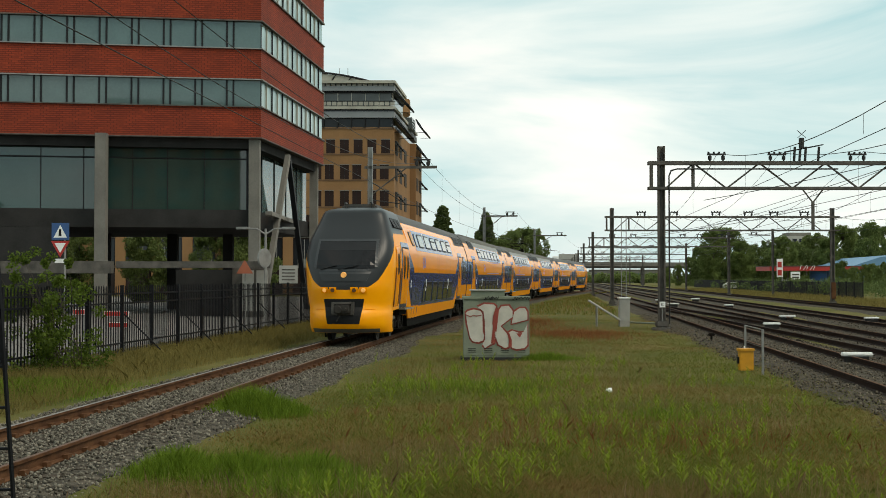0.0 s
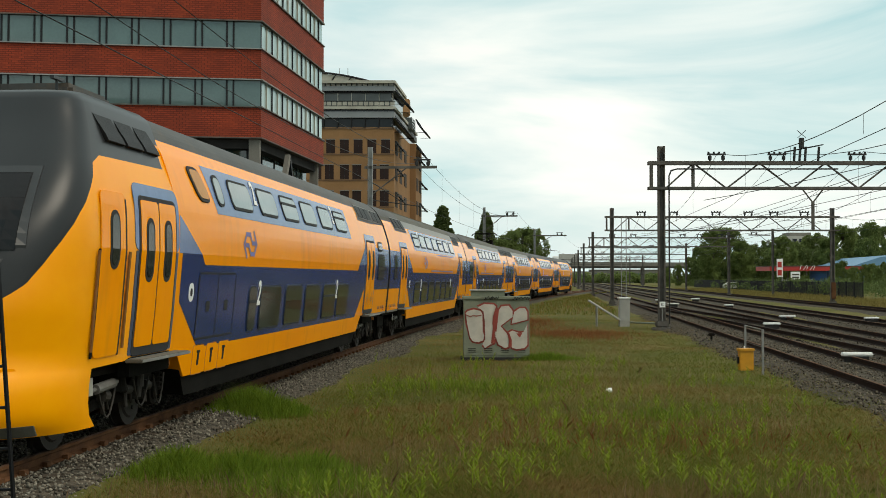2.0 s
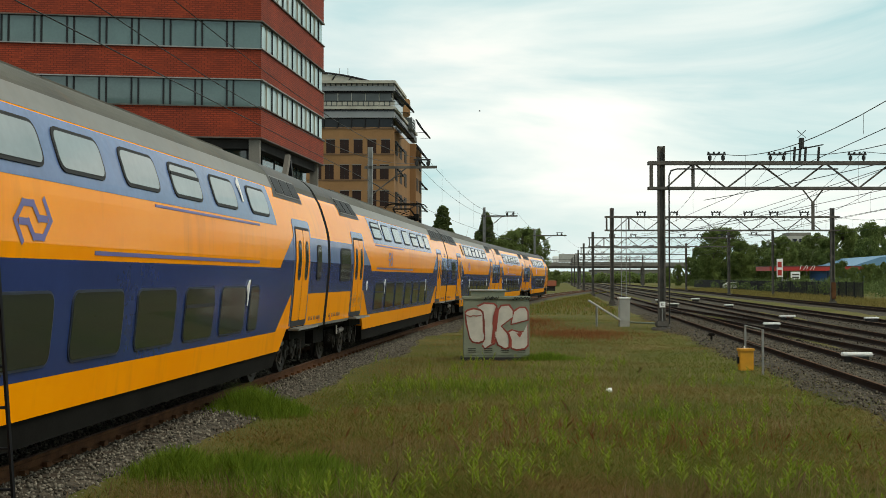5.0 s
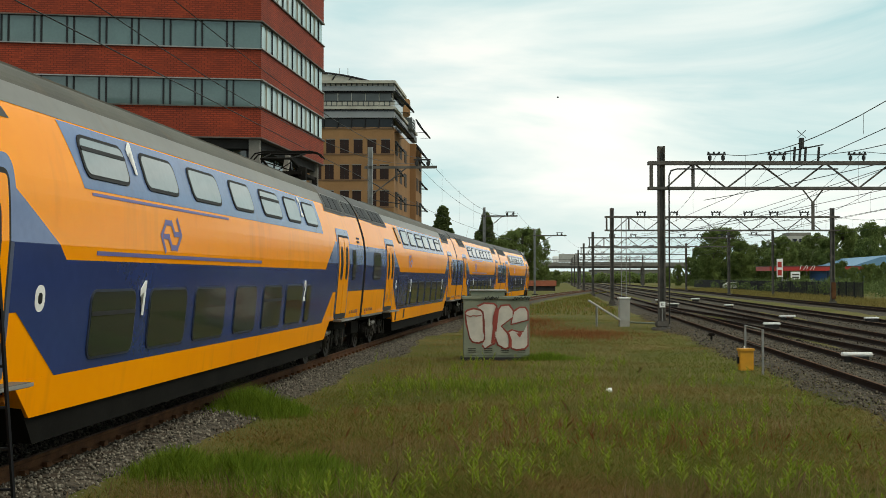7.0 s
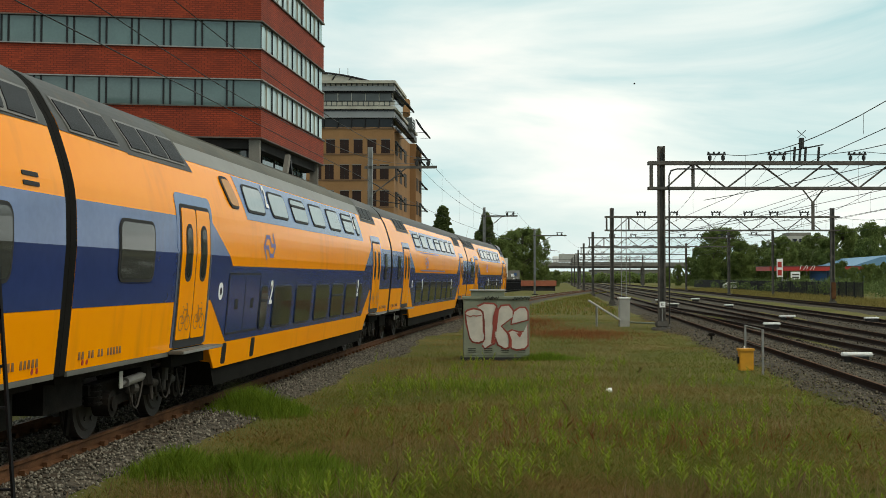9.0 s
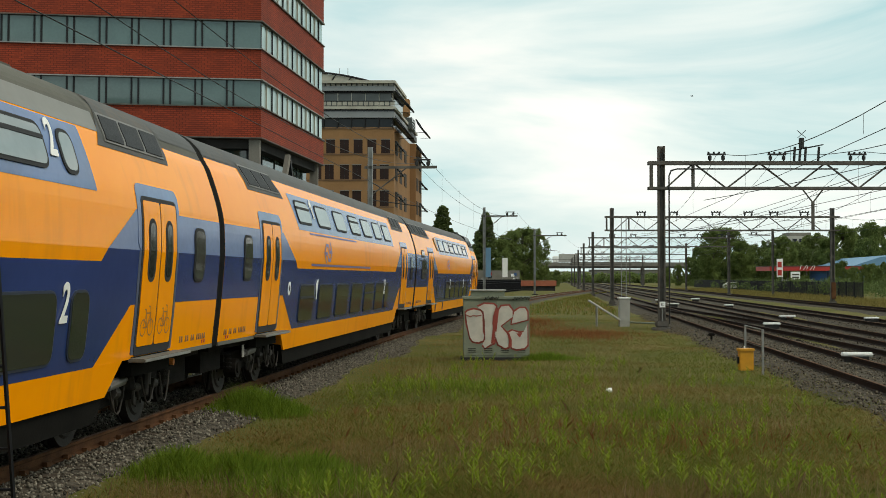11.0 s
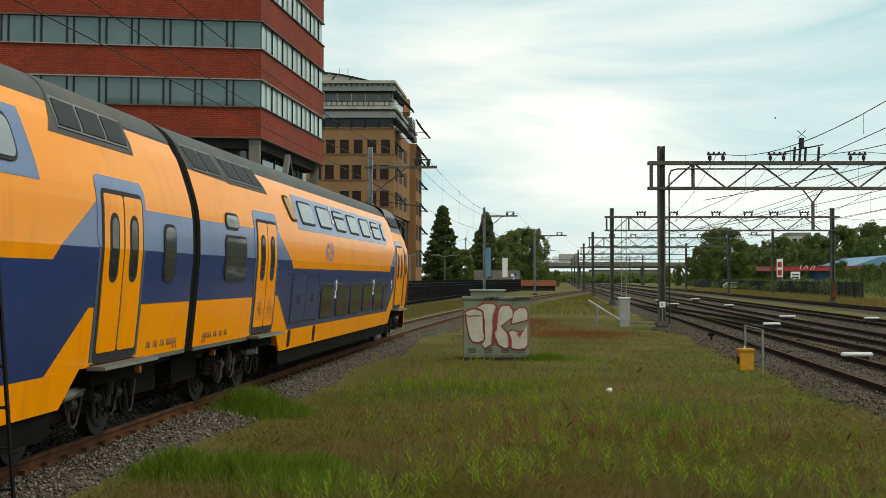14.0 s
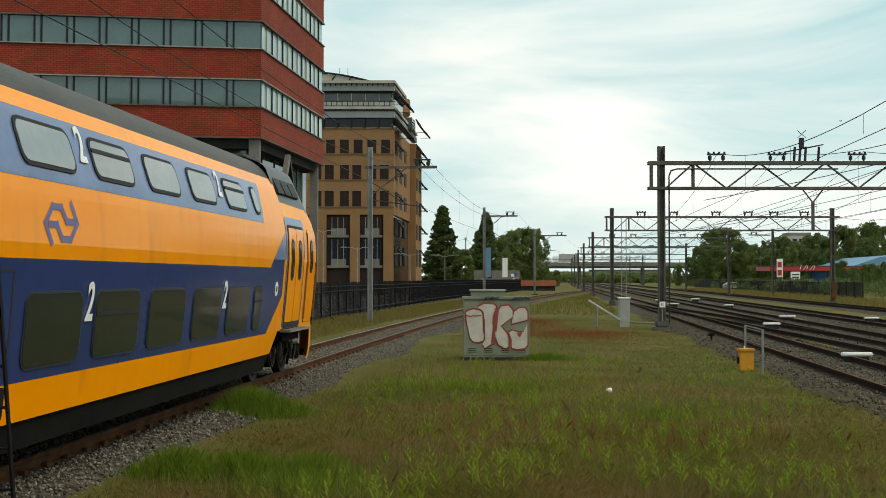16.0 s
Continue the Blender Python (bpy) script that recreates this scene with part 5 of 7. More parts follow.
        if cab:
            build_door(car, 4.28, 5.68, s)
            part("cab_door", plate(bmesh.new(), rounded(2.92, 3.75, 1.12, 3.12, 0.1), s, 0, 0.012), "yellow", car, "narrow yellow driver's door")
            part("door_seam", plate(bmesh.new(), rounded(3.72, 3.76, 1.12, 3.05, 0.01), s, 0, 0.016), "rubber", car)
            build_window(car, 3.20, 3.52, 2.18, 2.90, s, "win_low")
            for x in (2.82, 3.84):
                bm = rod(bmesh.new(), (x, s * 1.43, 1.2), (x, s * 1.535, 2.4), 0.02, 6)
                part("grab_rail", bm, "number_brown", car, "dark recessed grab rail")
            part("door_seal", plate(bmesh.new(), rounded(2.86, 2.92, 1.12, 2.42, 0.02), s, 0, 0.010), "skirt", car)
        # upper panes carry the sky reflection in their colour
        for k, (a, b) in enumerate(up):
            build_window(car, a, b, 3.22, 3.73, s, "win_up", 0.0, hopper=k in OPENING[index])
        if orange_at is not None:
            w = build_window(car, orange_at, orange_at + 0.62, 3.24, 3.76, s, "win_amber", 0.55 if index == 5 else -0.55)
        for k, (a, b) in enumerate(low):
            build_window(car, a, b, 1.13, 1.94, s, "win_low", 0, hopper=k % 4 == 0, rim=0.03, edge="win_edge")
        gaps = [(low[k][1] + low[k + 1][0]) / 2 for k in range(len(low) - 1)]
        ugaps = [(up[k][1] + up[k + 1][0]) / 2 for k in range(len(up) - 1)]
        lows, ups, text = CLASSES[index]
        for q, u, letter in zip(lows, ups, text):
            digit(car, letter, gaps[q], 1.59, s)
            digit(car, letter, ugaps[u], 3.40, s)
        build_logo(car, EMBLEM_AT[index], 2.66, s)
        if index in (1, 2, 4):
            for t0, t1, z0, z1 in ((6.9, 12.8, 3.02, 3.055), (7.0, 15.0, 2.335, 2.385)):
                line = [(t0, z0), (t1, z0), (t1, z1), (t0, z1)]
                part("trim_line", plate(bmesh.new(), flip(line, L) if index == 1 else line, s, 0, 0.008), "emblem", car)
        part("lifting_mark", plate(bmesh.new(), rounded(ef + 0.42, ef + 0.66, 1.72, 2.0, 0.11), s, 0, 0.008), "white", car, "white oval mark")
        part("mark_hole", plate(bmesh.new(), rounded(ef + 0.49, ef + 0.59, 1.80, 1.92, 0.045), s, 0, 0.012), "black", car)
        if hatch:
            h0, h1 = hatch
            hb = part("hatch", plate(bmesh.new(), rounded(h0, h1, 1.14, 2.16, 0.03), s, 0, 0.012), "dark_blue", car, "dark blue equipment hatch")
            bm = bmesh.new()
            n = 2
            for k in range(n + 1):
                x = h0 + (h1 - h0) * k / n
                plate(bm, rounded(x - 0.02, x + 0.02, 1.18, 2.12, 0.01), s, 0, 0.015)
            for z in (1.14, 2.13):
                plate(bm, rounded(h0, h1, z, z + 0.03, 0.01), s, 0, 0.015)
            for k in range(n):
                x = h0 + (h1 - h0) * (k + 0.5) / n
                plate(bm, rounded(x - 0.1, x + 0.1, 1.55, 1.72, 0.03), s, 0, 0.018)
            part("hatch_seam", bm, "rubber", hb)
            if index:
                for q in (h0 - 0.05, h1 - 0.25):
                    part("step_pocket", plate(bmesh.new(), rounded(q, q + 0.26, 0.66, 1.0, 0.06), s, 0, 0.008), "black", car, "dark recessed step")
            else:
                for q in (h0 + 0.02, h0 + 0.72, h0 + 1.42):
                    edge = part("flap_seam", plate(bmesh.new(), rounded(q, q + 0.58, 0.60, 1.06, 0.06), s, 0, 0.004), "orange_rail", car, "seam round a skirt flap")
                    part("skirt_flap", plate(bmesh.new(), rounded(q + 0.015, q + 0.565, 0.615, 1.045, 0.05), s, 0, 0.008), "yellow", edge, "yellow skirt flap")
                    slot = plate(bmesh.new(), rounded(q + 0.24, q + 0.33, 0.74, 0.95, 0.03), s, 0, 0.012)
                    plate(slot, rounded(q + 0.20, q + 0.37, 0.93, 0.97, 0.015), s, 0, 0.012)
                    part("flap_slot", slot, "black", edge, "dark grip slot")
    for x in (3.5 if not cab else 4.5, length - 3.5):
        build_bogie(car, x)
    if silver:
        bm = boxes((5.5, length - 5.5, -0.42, 0.42, 4.50, 4.59), bevel=0.02)
        part("roof_walkway", bm, "roof_brown", car)
    # seams and bolt strips along the roof ends
    for back in sides:
        for dx in (2.15, 4.55):
            x = length - dx if back else dx
            part("roof_seam", shell(x - 0.03, x + 0.03, 4.10, 4.568), "grille", car)
    return car


M["win_edge"] = mat("low_window_edge", (0.014, 0.022, 0.045), 0.5, 0, 0.2, 3)
M["win_half"] = glassy("vestibule_glass", (0.05, 0.055, 0.05), 0.06, 0.55)
M["win_amber"] = glassy("amber_stair_glass", (0.46, 0.19, 0.018), 0.2, 0.2)
M["sill_grey"] = mat("sill_grey_paint", (0.10, 0.10, 0.085), 0.6, 0, 0.2, 2)
M["number_brown"] = mat("faded_number_paint", (0.20, 0.085, 0.02), 0.6, 0, 0.2, 8)
M["orange_rail"] = mat("orange_marking", (0.50, 0.16, 0.02), 0.5, 0, 0.2, 6)


def build_pantograph(car, x):
    pan = part("pantograph", boxes((x - 0.9, x + 0.9, -0.6, 0.6, 4.62, 4.70), (x - 0.8, x - 0.6, -0.7, -0.5, 4.5, 4.8), (x + 0.6, x + 0.8, 0.5, 0.7, 4.5, 4.8)), "under", car, "raised dark steel pantograph on the roof")
    bm = bmesh.new()
    for s in (-1, 1):
        rod(bm, (x + 0.75, s * 0.42, 4.72), (x - 1.0, s * 0.36, 5.00), 0.035, 6)
        rod(bm, (x - 1.0, s * 0.36, 5.00), (x + 0.35, s * 0.45, 5.25), 0.024, 6)
        rod(bm, (x + 0.3, s * 0.42, 4.72), (x - 0.7, -s * 0.30, 4.93), 0.014, 5)
    rod(bm, (x - 1.0, -0.36, 5.00), (x - 1.0, 0.36, 5.00), 0.03, 6)
    rod(bm, (x + 0.35, -0.45, 5.25), (x + 0.35, 0.45, 5.25), 0.022, 6)
    part("arm", bm, "under", pan)
    for dx in (0.18, 0.50):
        bm = boxes((x + dx - 0.035, x + dx + 0.035, -0.62, 0.62, 5.27, 5.315))
        for s in (-1, 1):
            rod(bm, (x + dx, s * 0.62, 5.295), (x + dx, s * 0.82, 5.25), 0.02, 6)
            rod(bm, (x + dx, s * 0.82, 5.25), (x + dx, s * 0.93, 5.12), 0.018, 6)
        part("contact_strip", bm, "under", pan)
    for s in (-0.5, 0.5):
        part("insulator", rod(bmesh.new(), (x + 1.3, s, 4.5), (x + 1.3, s, 4.72), 0.07, 8), "under", pan)


build_ground()
build_bent_track()
build_straight_tracks()
build_red_office()
build_brown_office()
CARS = [
    build_car(0, True, UP_CAB, LOW_CAB, False, 7.05, (6.95, 9.0)),
    build_car(1, False, UP_D, [(a + 0.05, b + 0.05) for a, b in LOW_A], True),
    build_car(2, False, UP_C, LOW_C, True),
    build_car(3, False, UP_B, LOW_B, True, 6.78, (6.6, 8.68)),
    build_car(4, False, UP_A, LOW_A, False),
    build_car(5, True, [(CAB - b, CAB - a) for a, b in reversed(UP_END)], [(CAB - b, CAB - a) for a, b in reversed(LOW_END)], False, CAB - 7.2, (CAB - 9.3, CAB - 6.6)),
]
build_pantograph(CARS[2], 23.6)


for _name in ("blade", "tuft", "straw", "leaf", "leaf_dark", "bush"):
    leafy(M[_name])


# ---- lineside things ----
def fence_side(s):
    return -6.2 - max(0.0, s - 60) * 0.037


def build_fence():
    fence = thing("palisade_fence", "black steel palisade fence with diagonal stays beside the track", "fence", kind="structure")
    s0, s1, top = 20.0, 214.0, 1.84
    step = 0.19
    pale = boxes((-0.026, 0.026, -0.012, 0.012, -0.15, top - 0.04), bevel=0.006)
    box(pale, -0.012, 0.012, -0.01, 0.01, top - 0.04, top)
    me = bpy.data.meshes.new("pale")
    pale.to_mesh(me)
    pale.free()
    me.materials.append(M["fence"])
    far = bmesh.new()
    n = int((s1 - s0) / step)
    for i in range(n):
        s = s0 + i * step
        p = bent(s, fence_side(s))
        if i < 300:
            o = new("pale", me)
            o.parent = fence
            o.matrix_basis = Matrix.Translation(p) @ pose(0, 0, random.uniform(-0.01, 0.01), 0, random.uniform(-0.4, 0.4), 84)
        else:
            vs = [far.verts.new(p + Vector((a, b, z))) for z in (-0.15, top) for a, b in ((-0.012, -0.026), (0.012, -0.026), (0.012, 0.026), (-0.012, 0.026))]
            for f in ((0, 1, 5, 4), (1, 2, 6, 5), (2, 3, 7, 6), (3, 0, 4, 7), (4, 5, 6, 7)):
                far.faces.new([vs[k] for k in f])
    tagged(part("far_pales", far, "fence", fence), kind="stuff")
    for k in range(int((s1 - s0) / 2.6)):
        s = s0 + 0.4 + 2.6 * k
        p, q = bent(s, fence_side(s) + 0.03), bent(s + 2.6, fence_side(s + 2.6) + 0.03)
        part("post", boxes((p.x - 0.05, p.x + 0.05, p.y - 0.06, p.y + 0.06, -0.35, top + 0.02), bevel=0.008), "fence", fence)
        for z in (1.32, 1.60, 0.12):
            part("rail", bar(bmesh.new(), p + Vector((0, 0, z)), q + Vector((0, 0, z)), 0.035, 0.05), "fence", fence)
        if k % 2 == 0:
            foot = bent(s + 0.3, fence_side(s) + 1.35, -0.30)
            stay = part("stay", rod(bmesh.new(), p + Vector((0, 0, 1.05)), foot, 0.022, 6), "fence", fence, "slanting black stay with yellow foot")
            a = foot + (p + Vector((0, 0, 1.05)) - foot) * 0.16
            part("yellow_foot", rod(bmesh.new(), foot + (p - foot) * 0.005, a, 0.026, 6), "straw", stay)


def build_mast(x, y, top, reach, arm_z, group, material="mast_light"):
    """A single mast with one arm over the bent track."""
    mast = thing("catenary_mast", "grey steel catenary mast with one bracket arm", "catenary mast", group)
    bm = bmesh.new()
    box(bm, x - 0.13, x - 0.10, y - 0.13, y + 0.13, -0.3, top)
    box(bm, x + 0.10, x + 0.13, y - 0.13, y + 0.13, -0.3, top)
    box(bm, x - 0.10, x + 0.10, y - 0.015, y + 0.015, -0.3, top)
    part("post", bm, material, mast)
    part("footing", boxes((x - 0.4, x + 0.4, y - 0.35, y + 0.35, -0.5, -0.12), bevel=0.03), "concrete_dark", mast)
    part("arm", bar(bmesh.new(), (x - 0.3, y, arm_z), (x + reach, y, arm_z + 0.02), 0.10, 0.14), "mast", mast)
    part("brace", rod(bmesh.new(), (x + 0.1, y, arm_z - 1.4), (x + reach * 0.55, y, arm_z), 0.035, 6), "mast", mast)
    bm = bmesh.new()
    c = x + reach * 0.78
    for k in (-0.3, 0.3):
        rod(bm, (c + k, y, arm_z), (c + k, y, arm_z + 0.38), 0.05, 8)
        rod(bm, (c + k, y, arm_z + 0.12), (c + k, y, arm_z + 0.30), 0.10, 8)
    box(bm, c - 0.45, c + 0.45, y - 0.04, y + 0.04, arm_z + 0.36, arm_z + 0.44)
    part("insulator", bm, "wire", mast, "dark insulator pair")
    bm = rod(bmesh.new(), (x + 0.1, y, 6.1), (x + reach * 0.8, y, 5.75), 0.025, 6)
    rod(bm, (x + 0.1, y, 7.0), (x + reach * 0.55, y, 5.85), 0.02, 6)
    part("steady_arm", bm, "wire", mast)


def build_portal(d, off0, off1, group, detail=True):
    """A lattice portal over the straight tracks."""
    portal = thing("catenary_portal", "grey steel lattice portal carrying overhead wires across the tracks", "catenary portal", group)
    a, b = straight(d, off0), straight(d, off1)
    b.y = a.y
    top, hi, lo = 8.07, 7.30, 6.15
    y = a.y
    for k, x in enumerate((a.x, b.x)):
        bm = bmesh.new()
        w = 0.125
        for s in (-1, 1):
            box(bm, x + s * w - 0.03, x + s * w + 0.03, y - 0.16, y + 0.16, -0.3, top)
        box(bm, x - w, x + w, y - 0.02, y + 0.02, -0.3, top)
        post = part("post", bm, "mast", portal)
        part("footing", boxes((x - 0.42, x + 0.42, y - 0.35, y + 0.35, -0.55, -0.16), (x - 0.27, x + 0.27, y - 0.25, y + 0.25, -0.16, 0.12), bevel=0.05), "mast", portal)
        if k == 0 and detail:
            part("cable_pipe", tube_bm([(x + 0.32, y - 0.2, 0.0), (x + 0.32, y - 0.2, 6.7), (x + 0.42, y - 0.2, 6.95), (x + 0.7, y - 0.2, 7.02), (x + 8, y - 0.2, 7.02)], 0.035), "wire", portal)
        if k == 1 and d == 104.0:
            part("post_box", boxes((x - 0.19, x + 0.19, y - 0.36, y - 0.17, 0.3, 1.7), bevel=0.02), "rust", portal, "rusty orange box fixed to the post")
    for z, h in ((hi, 0.16), (lo, 0.13)):
        for s in (-0.16, 0.16):
            part("chord", boxes((a.x - 0.6, b.x + 0.6, y + s - 0.045, y + s + 0.045, z - h / 2, z + h / 2)), "mast", portal)
    part("end_bar", boxes((a.x - 0.5, a.x - 0.4, y - 0.2, y + 0.2, lo, hi)), "mast", portal)
    x, k = a.x + 0.2, 0
    period = 1.5
    while x + period < b.x:
        p, q = ((x, y, lo), (x + period * 0.85, y, hi)) if k == 0 else (((x, y, hi), (x + period, y, lo)) if k % 2 else ((x, y, lo), (x + period, y, hi)))
        part("lattice_bar", bar(bmesh.new(), p, q, 0.07, 0.07), "mast", portal)
        x += period * (0.85 if k == 0 else 1)
        k += 1
    part("upright", boxes((a.x + 1.4, a.x + 1.5, y - 0.15, y + 0.15, lo, hi)), "mast", portal)
    for off in (1.02, 3.78, 7.43, 10.2, 12.4, 15.0):
        c = straight(d, off).x
        if c > b.x:
            continue
        bm = bmesh.new()
        for s in (-0.3, 0.3):
            rod(bm, (c + s, y, hi + 0.08), (c + s, y, hi + 0.38), 0.04, 6)
            rod(bm, (c + s, y, hi + 0.16), (c + s, y, hi + 0.32), 0.085, 8)
        box(bm, c - 0.42, c + 0.42, y - 0.05, y + 0.05, hi + 0.36, hi + 0.44)
        for s in (-0.36, -0.12, 0.12, 0.36):
            rod(bm, (c + s, y, hi + 0.44), (c + s, y, hi + 0.52), 0.05, 6)
        part("insulator", bm, "wire", portal)
    if detail:
        c = straight(d, 4.9).x
        bm = bmesh.new()
        for s in (-0.35, -0.1, 0.15, 0.75):
            rod(bm, (c + s, y, hi + 0.05), (c + s + 0.05, y, hi + 0.75), 0.06, 8)
        rod(bm, (c, y, hi + 0.7), (c, y, hi + 1.15), 0.12, 10)
        rod(bm, (c - 0.2, y, hi + 1.5), (c + 0.22, y, hi + 1.15), 0.015, 5)
        rod(bm, (c + 0.2, y, hi + 1.5), (c - 0.18, y, hi + 1.15), 0.015, 5)
        rod(bm, (c - 0.8, y, hi + 0.5), (c + 1.0, y, hi + 0.85), 0.03, 6)
        part("switch", bm, "wire", portal, "dark line switch with insulators")
        c = straight(d, 4.9).x + 0.5
        bm = bmesh.new()
        rod(bm, (c - 0.5, y, lo), (c, y, lo - 0.65), 0.035, 6)
        rod(bm, (c + 0.5, y, lo), (c, y, lo - 0.65), 0.035, 6)
        box(bm, c - 0.06, c + 0.06, y - 0.06, y + 0.06, lo - 1.9, lo - 0.6)
        part("drop_post", bm, "mast", portal)
        part("plate", boxes((a.x - 0.13, a.x + 0.13, y - 0.2, y - 0.17, 0.74, 1.0)), "white", portal, "small white plate with letter K")
        c = bpy.data.curves.new("letter", "FONT")
        c.body, c.size, c.extrude, c.align_x = "K", 0.20, 0.003, "CENTER"
        o = new("letter", c)
        c.materials.append(M["black"])
        o.parent = portal
        o.matrix_basis = pose(a.x, y - 0.205, 0.80, 90, 0, 0)
        part("sign_post", boxes((a.x - 0.03, a.x + 0.03, y - 0.2, y - 0.16, -0.3, 0.7)), "mast_light", portal)


def span_wire(name, ends, sag, r, group, label, n=24):
    """A hanging wire over given supports (points), with its sag in each span."""
    pts = []
    for a, b in zip(ends[:-1], ends[1:]):
        a, b = Vector(a), Vector(b)
        for i in range(n):
            u = i / n
            pts.append(a.lerp(b, u) - Vector((0, 0, 4 * sag * u * (1 - u))))
    pts.append(Vector(ends[-1]))
    return tagged(tube(name, pts, r, "wire"), label, "overhead wire", group)


PORTALS = (3.5, 55.1, 104.0, 158.0, 210.0, 262.0, 315.0, 370.0)


def build_overhead():
    for i, d in enumerate(PORTALS[1:]):
        build_portal(d, -1.5, 16.2 if i != 1 else 17.4, "catenary portals", detail=i == 0)
    for x, y, top, reach, arm in ((-3.76, 62.74, 8.84, 3.45, 7.79), (3.95, 116.4, 8.84, 3.2, 8.0), (12.6, 167.0, 8.84, 4.4, 7.9)):
        build_mast(x, y, top, reach, arm, "masts of the single track")
    build_mast(41.0, 151.0, 8.2, -3.0, 7.4, "far masts", "mast")
    build_mast(52.5, 118.0, 8.2, -3.0, 7.4, "far masts", "mast")
    # wires of the bent track
    for z in (5.5,):
        pts = [bent(s, 0.25 * math.sin(s * 0.06), z) for s in np.arange(-40, 225, 4.0)]
        tagged(tube("contact_wire", pts, 0.010, "wire"), "thin dark contact wire over the single track", "overhead wire", "overhead wires")
    sup = [bent(4.0, 0.0, 7.9), bent(62.9, -0.35, 8.2), bent(118.0, -0.3, 8.35), bent(172, -0.3, 8.3), bent(225, 0, 8.0)]
    span_wire("messenger_wire", sup, 1.25, 0.011, "overhead wires", "thin dark hanging wire over the single track")
    sup = [bent(4.0, -0.5, 7.2), bent(62.9, -1.0, 8.0), bent(118.0, -0.5, 8.35)]
    span_wire("messenger_wire", sup, 1.35, 0.010, "overhead wires", "thin dark hanging wire over the single track")
    for s in np.arange(66, 118, 8.0):
        u = (s - 62.9) / 55.1
        z = 8.2 + 0.15 * u - 5.0 * u * (1 - u)
        tagged(tube("dropper", [bent(s, 0, 5.5), bent(s, 0, z)], 0.004, "wire"), "hair-thin dropper between overhead wires", "overhead wire", "droppers")
    # wires of the straight tracks
    for off in (1.02, 3.78, 7.43, 10.2, 15.7):
        sup = [straight(d, off, 7.74) for d in PORTALS]
        span_wire("messenger_wire", sup, 1.75, 0.013, "overhead wires", "thin dark hanging wire over the main line", 20)
        pts = [straight(d, off + 0.2 * math.sin(d * 0.06), 5.5) for d in np.arange(-10, 371, 5.0)]
        tagged(tube("contact_wire", pts, 0.011, "wire"), "thin dark contact wire over the main line", "overhead wire", "overhead wires")
        if off != 3.78:
            for d in np.arange(20, 160, 9.0):
                k = max(i for i, q in enumerate(PORTALS) if q <= d)
                u = (d - PORTALS[k]) / (PORTALS[k + 1] - PORTALS[k])
                tagged(tube("dropper", [straight(d, off, 5.5), straight(d, off, 7.74 - 7.0 * u * (1 - u))], 0.005, "wire"), "hair-thin dropper between overhead wires", "overhead wire", "droppers")
    for a, b, sag in ((straight(55.1, 0.4, 5.6), straight(23.0, 9.5, 6.9), 0.3), (straight(55.1, 5.4, 5.3), straight(104.0, 1.0, 5.9), 0.3), (straight(55.1, 9.5, 7.4), straight(104, 3.0, 5.8), 0.5), (straight(104.0, 0.5, 5.6), straight(55.1, 9.5, 6.3), 0.2), (straight(104.0, 8.0, 5.6), straight(40.0, 14.0, 6.5), 0.3)):
        span_wire("feeder_wire", [a, b], sag, 0.014, "overhead wires", "dark feeder wire slanting across the main line")


GRAFFITI_LETTERS = (
    [(62, 195), (75, 185), (105, 177), (140, 185), (150, 200), (152, 290), (160, 310), (155, 335), (130, 345), (100, 340), (85, 320), (70, 250)],
    [(125, 165), (160, 150), (210, 152), (226, 165), (205, 240), (226, 242), (222, 300), (215, 345), (185, 360), (165, 375), (150, 355), (166, 330), (163, 240), (156, 186)],
    [(226, 240), (235, 185), (250, 162), (290, 158), (310, 185), (310, 215), (245, 262), (224, 256)],
    [(245, 262), (280, 300), (298, 340), (295, 365), (270, 375), (235, 355), (222, 320), (224, 256)],
    [(318, 190), (345, 172), (375, 170), (388, 190), (388, 230), (320, 246), (305, 250), (313, 215)],
    [(284, 298), (310, 285), (345, 298), (367, 293), (388, 250), (388, 360), (370, 375), (330, 380), (302, 370), (302, 335)],
)


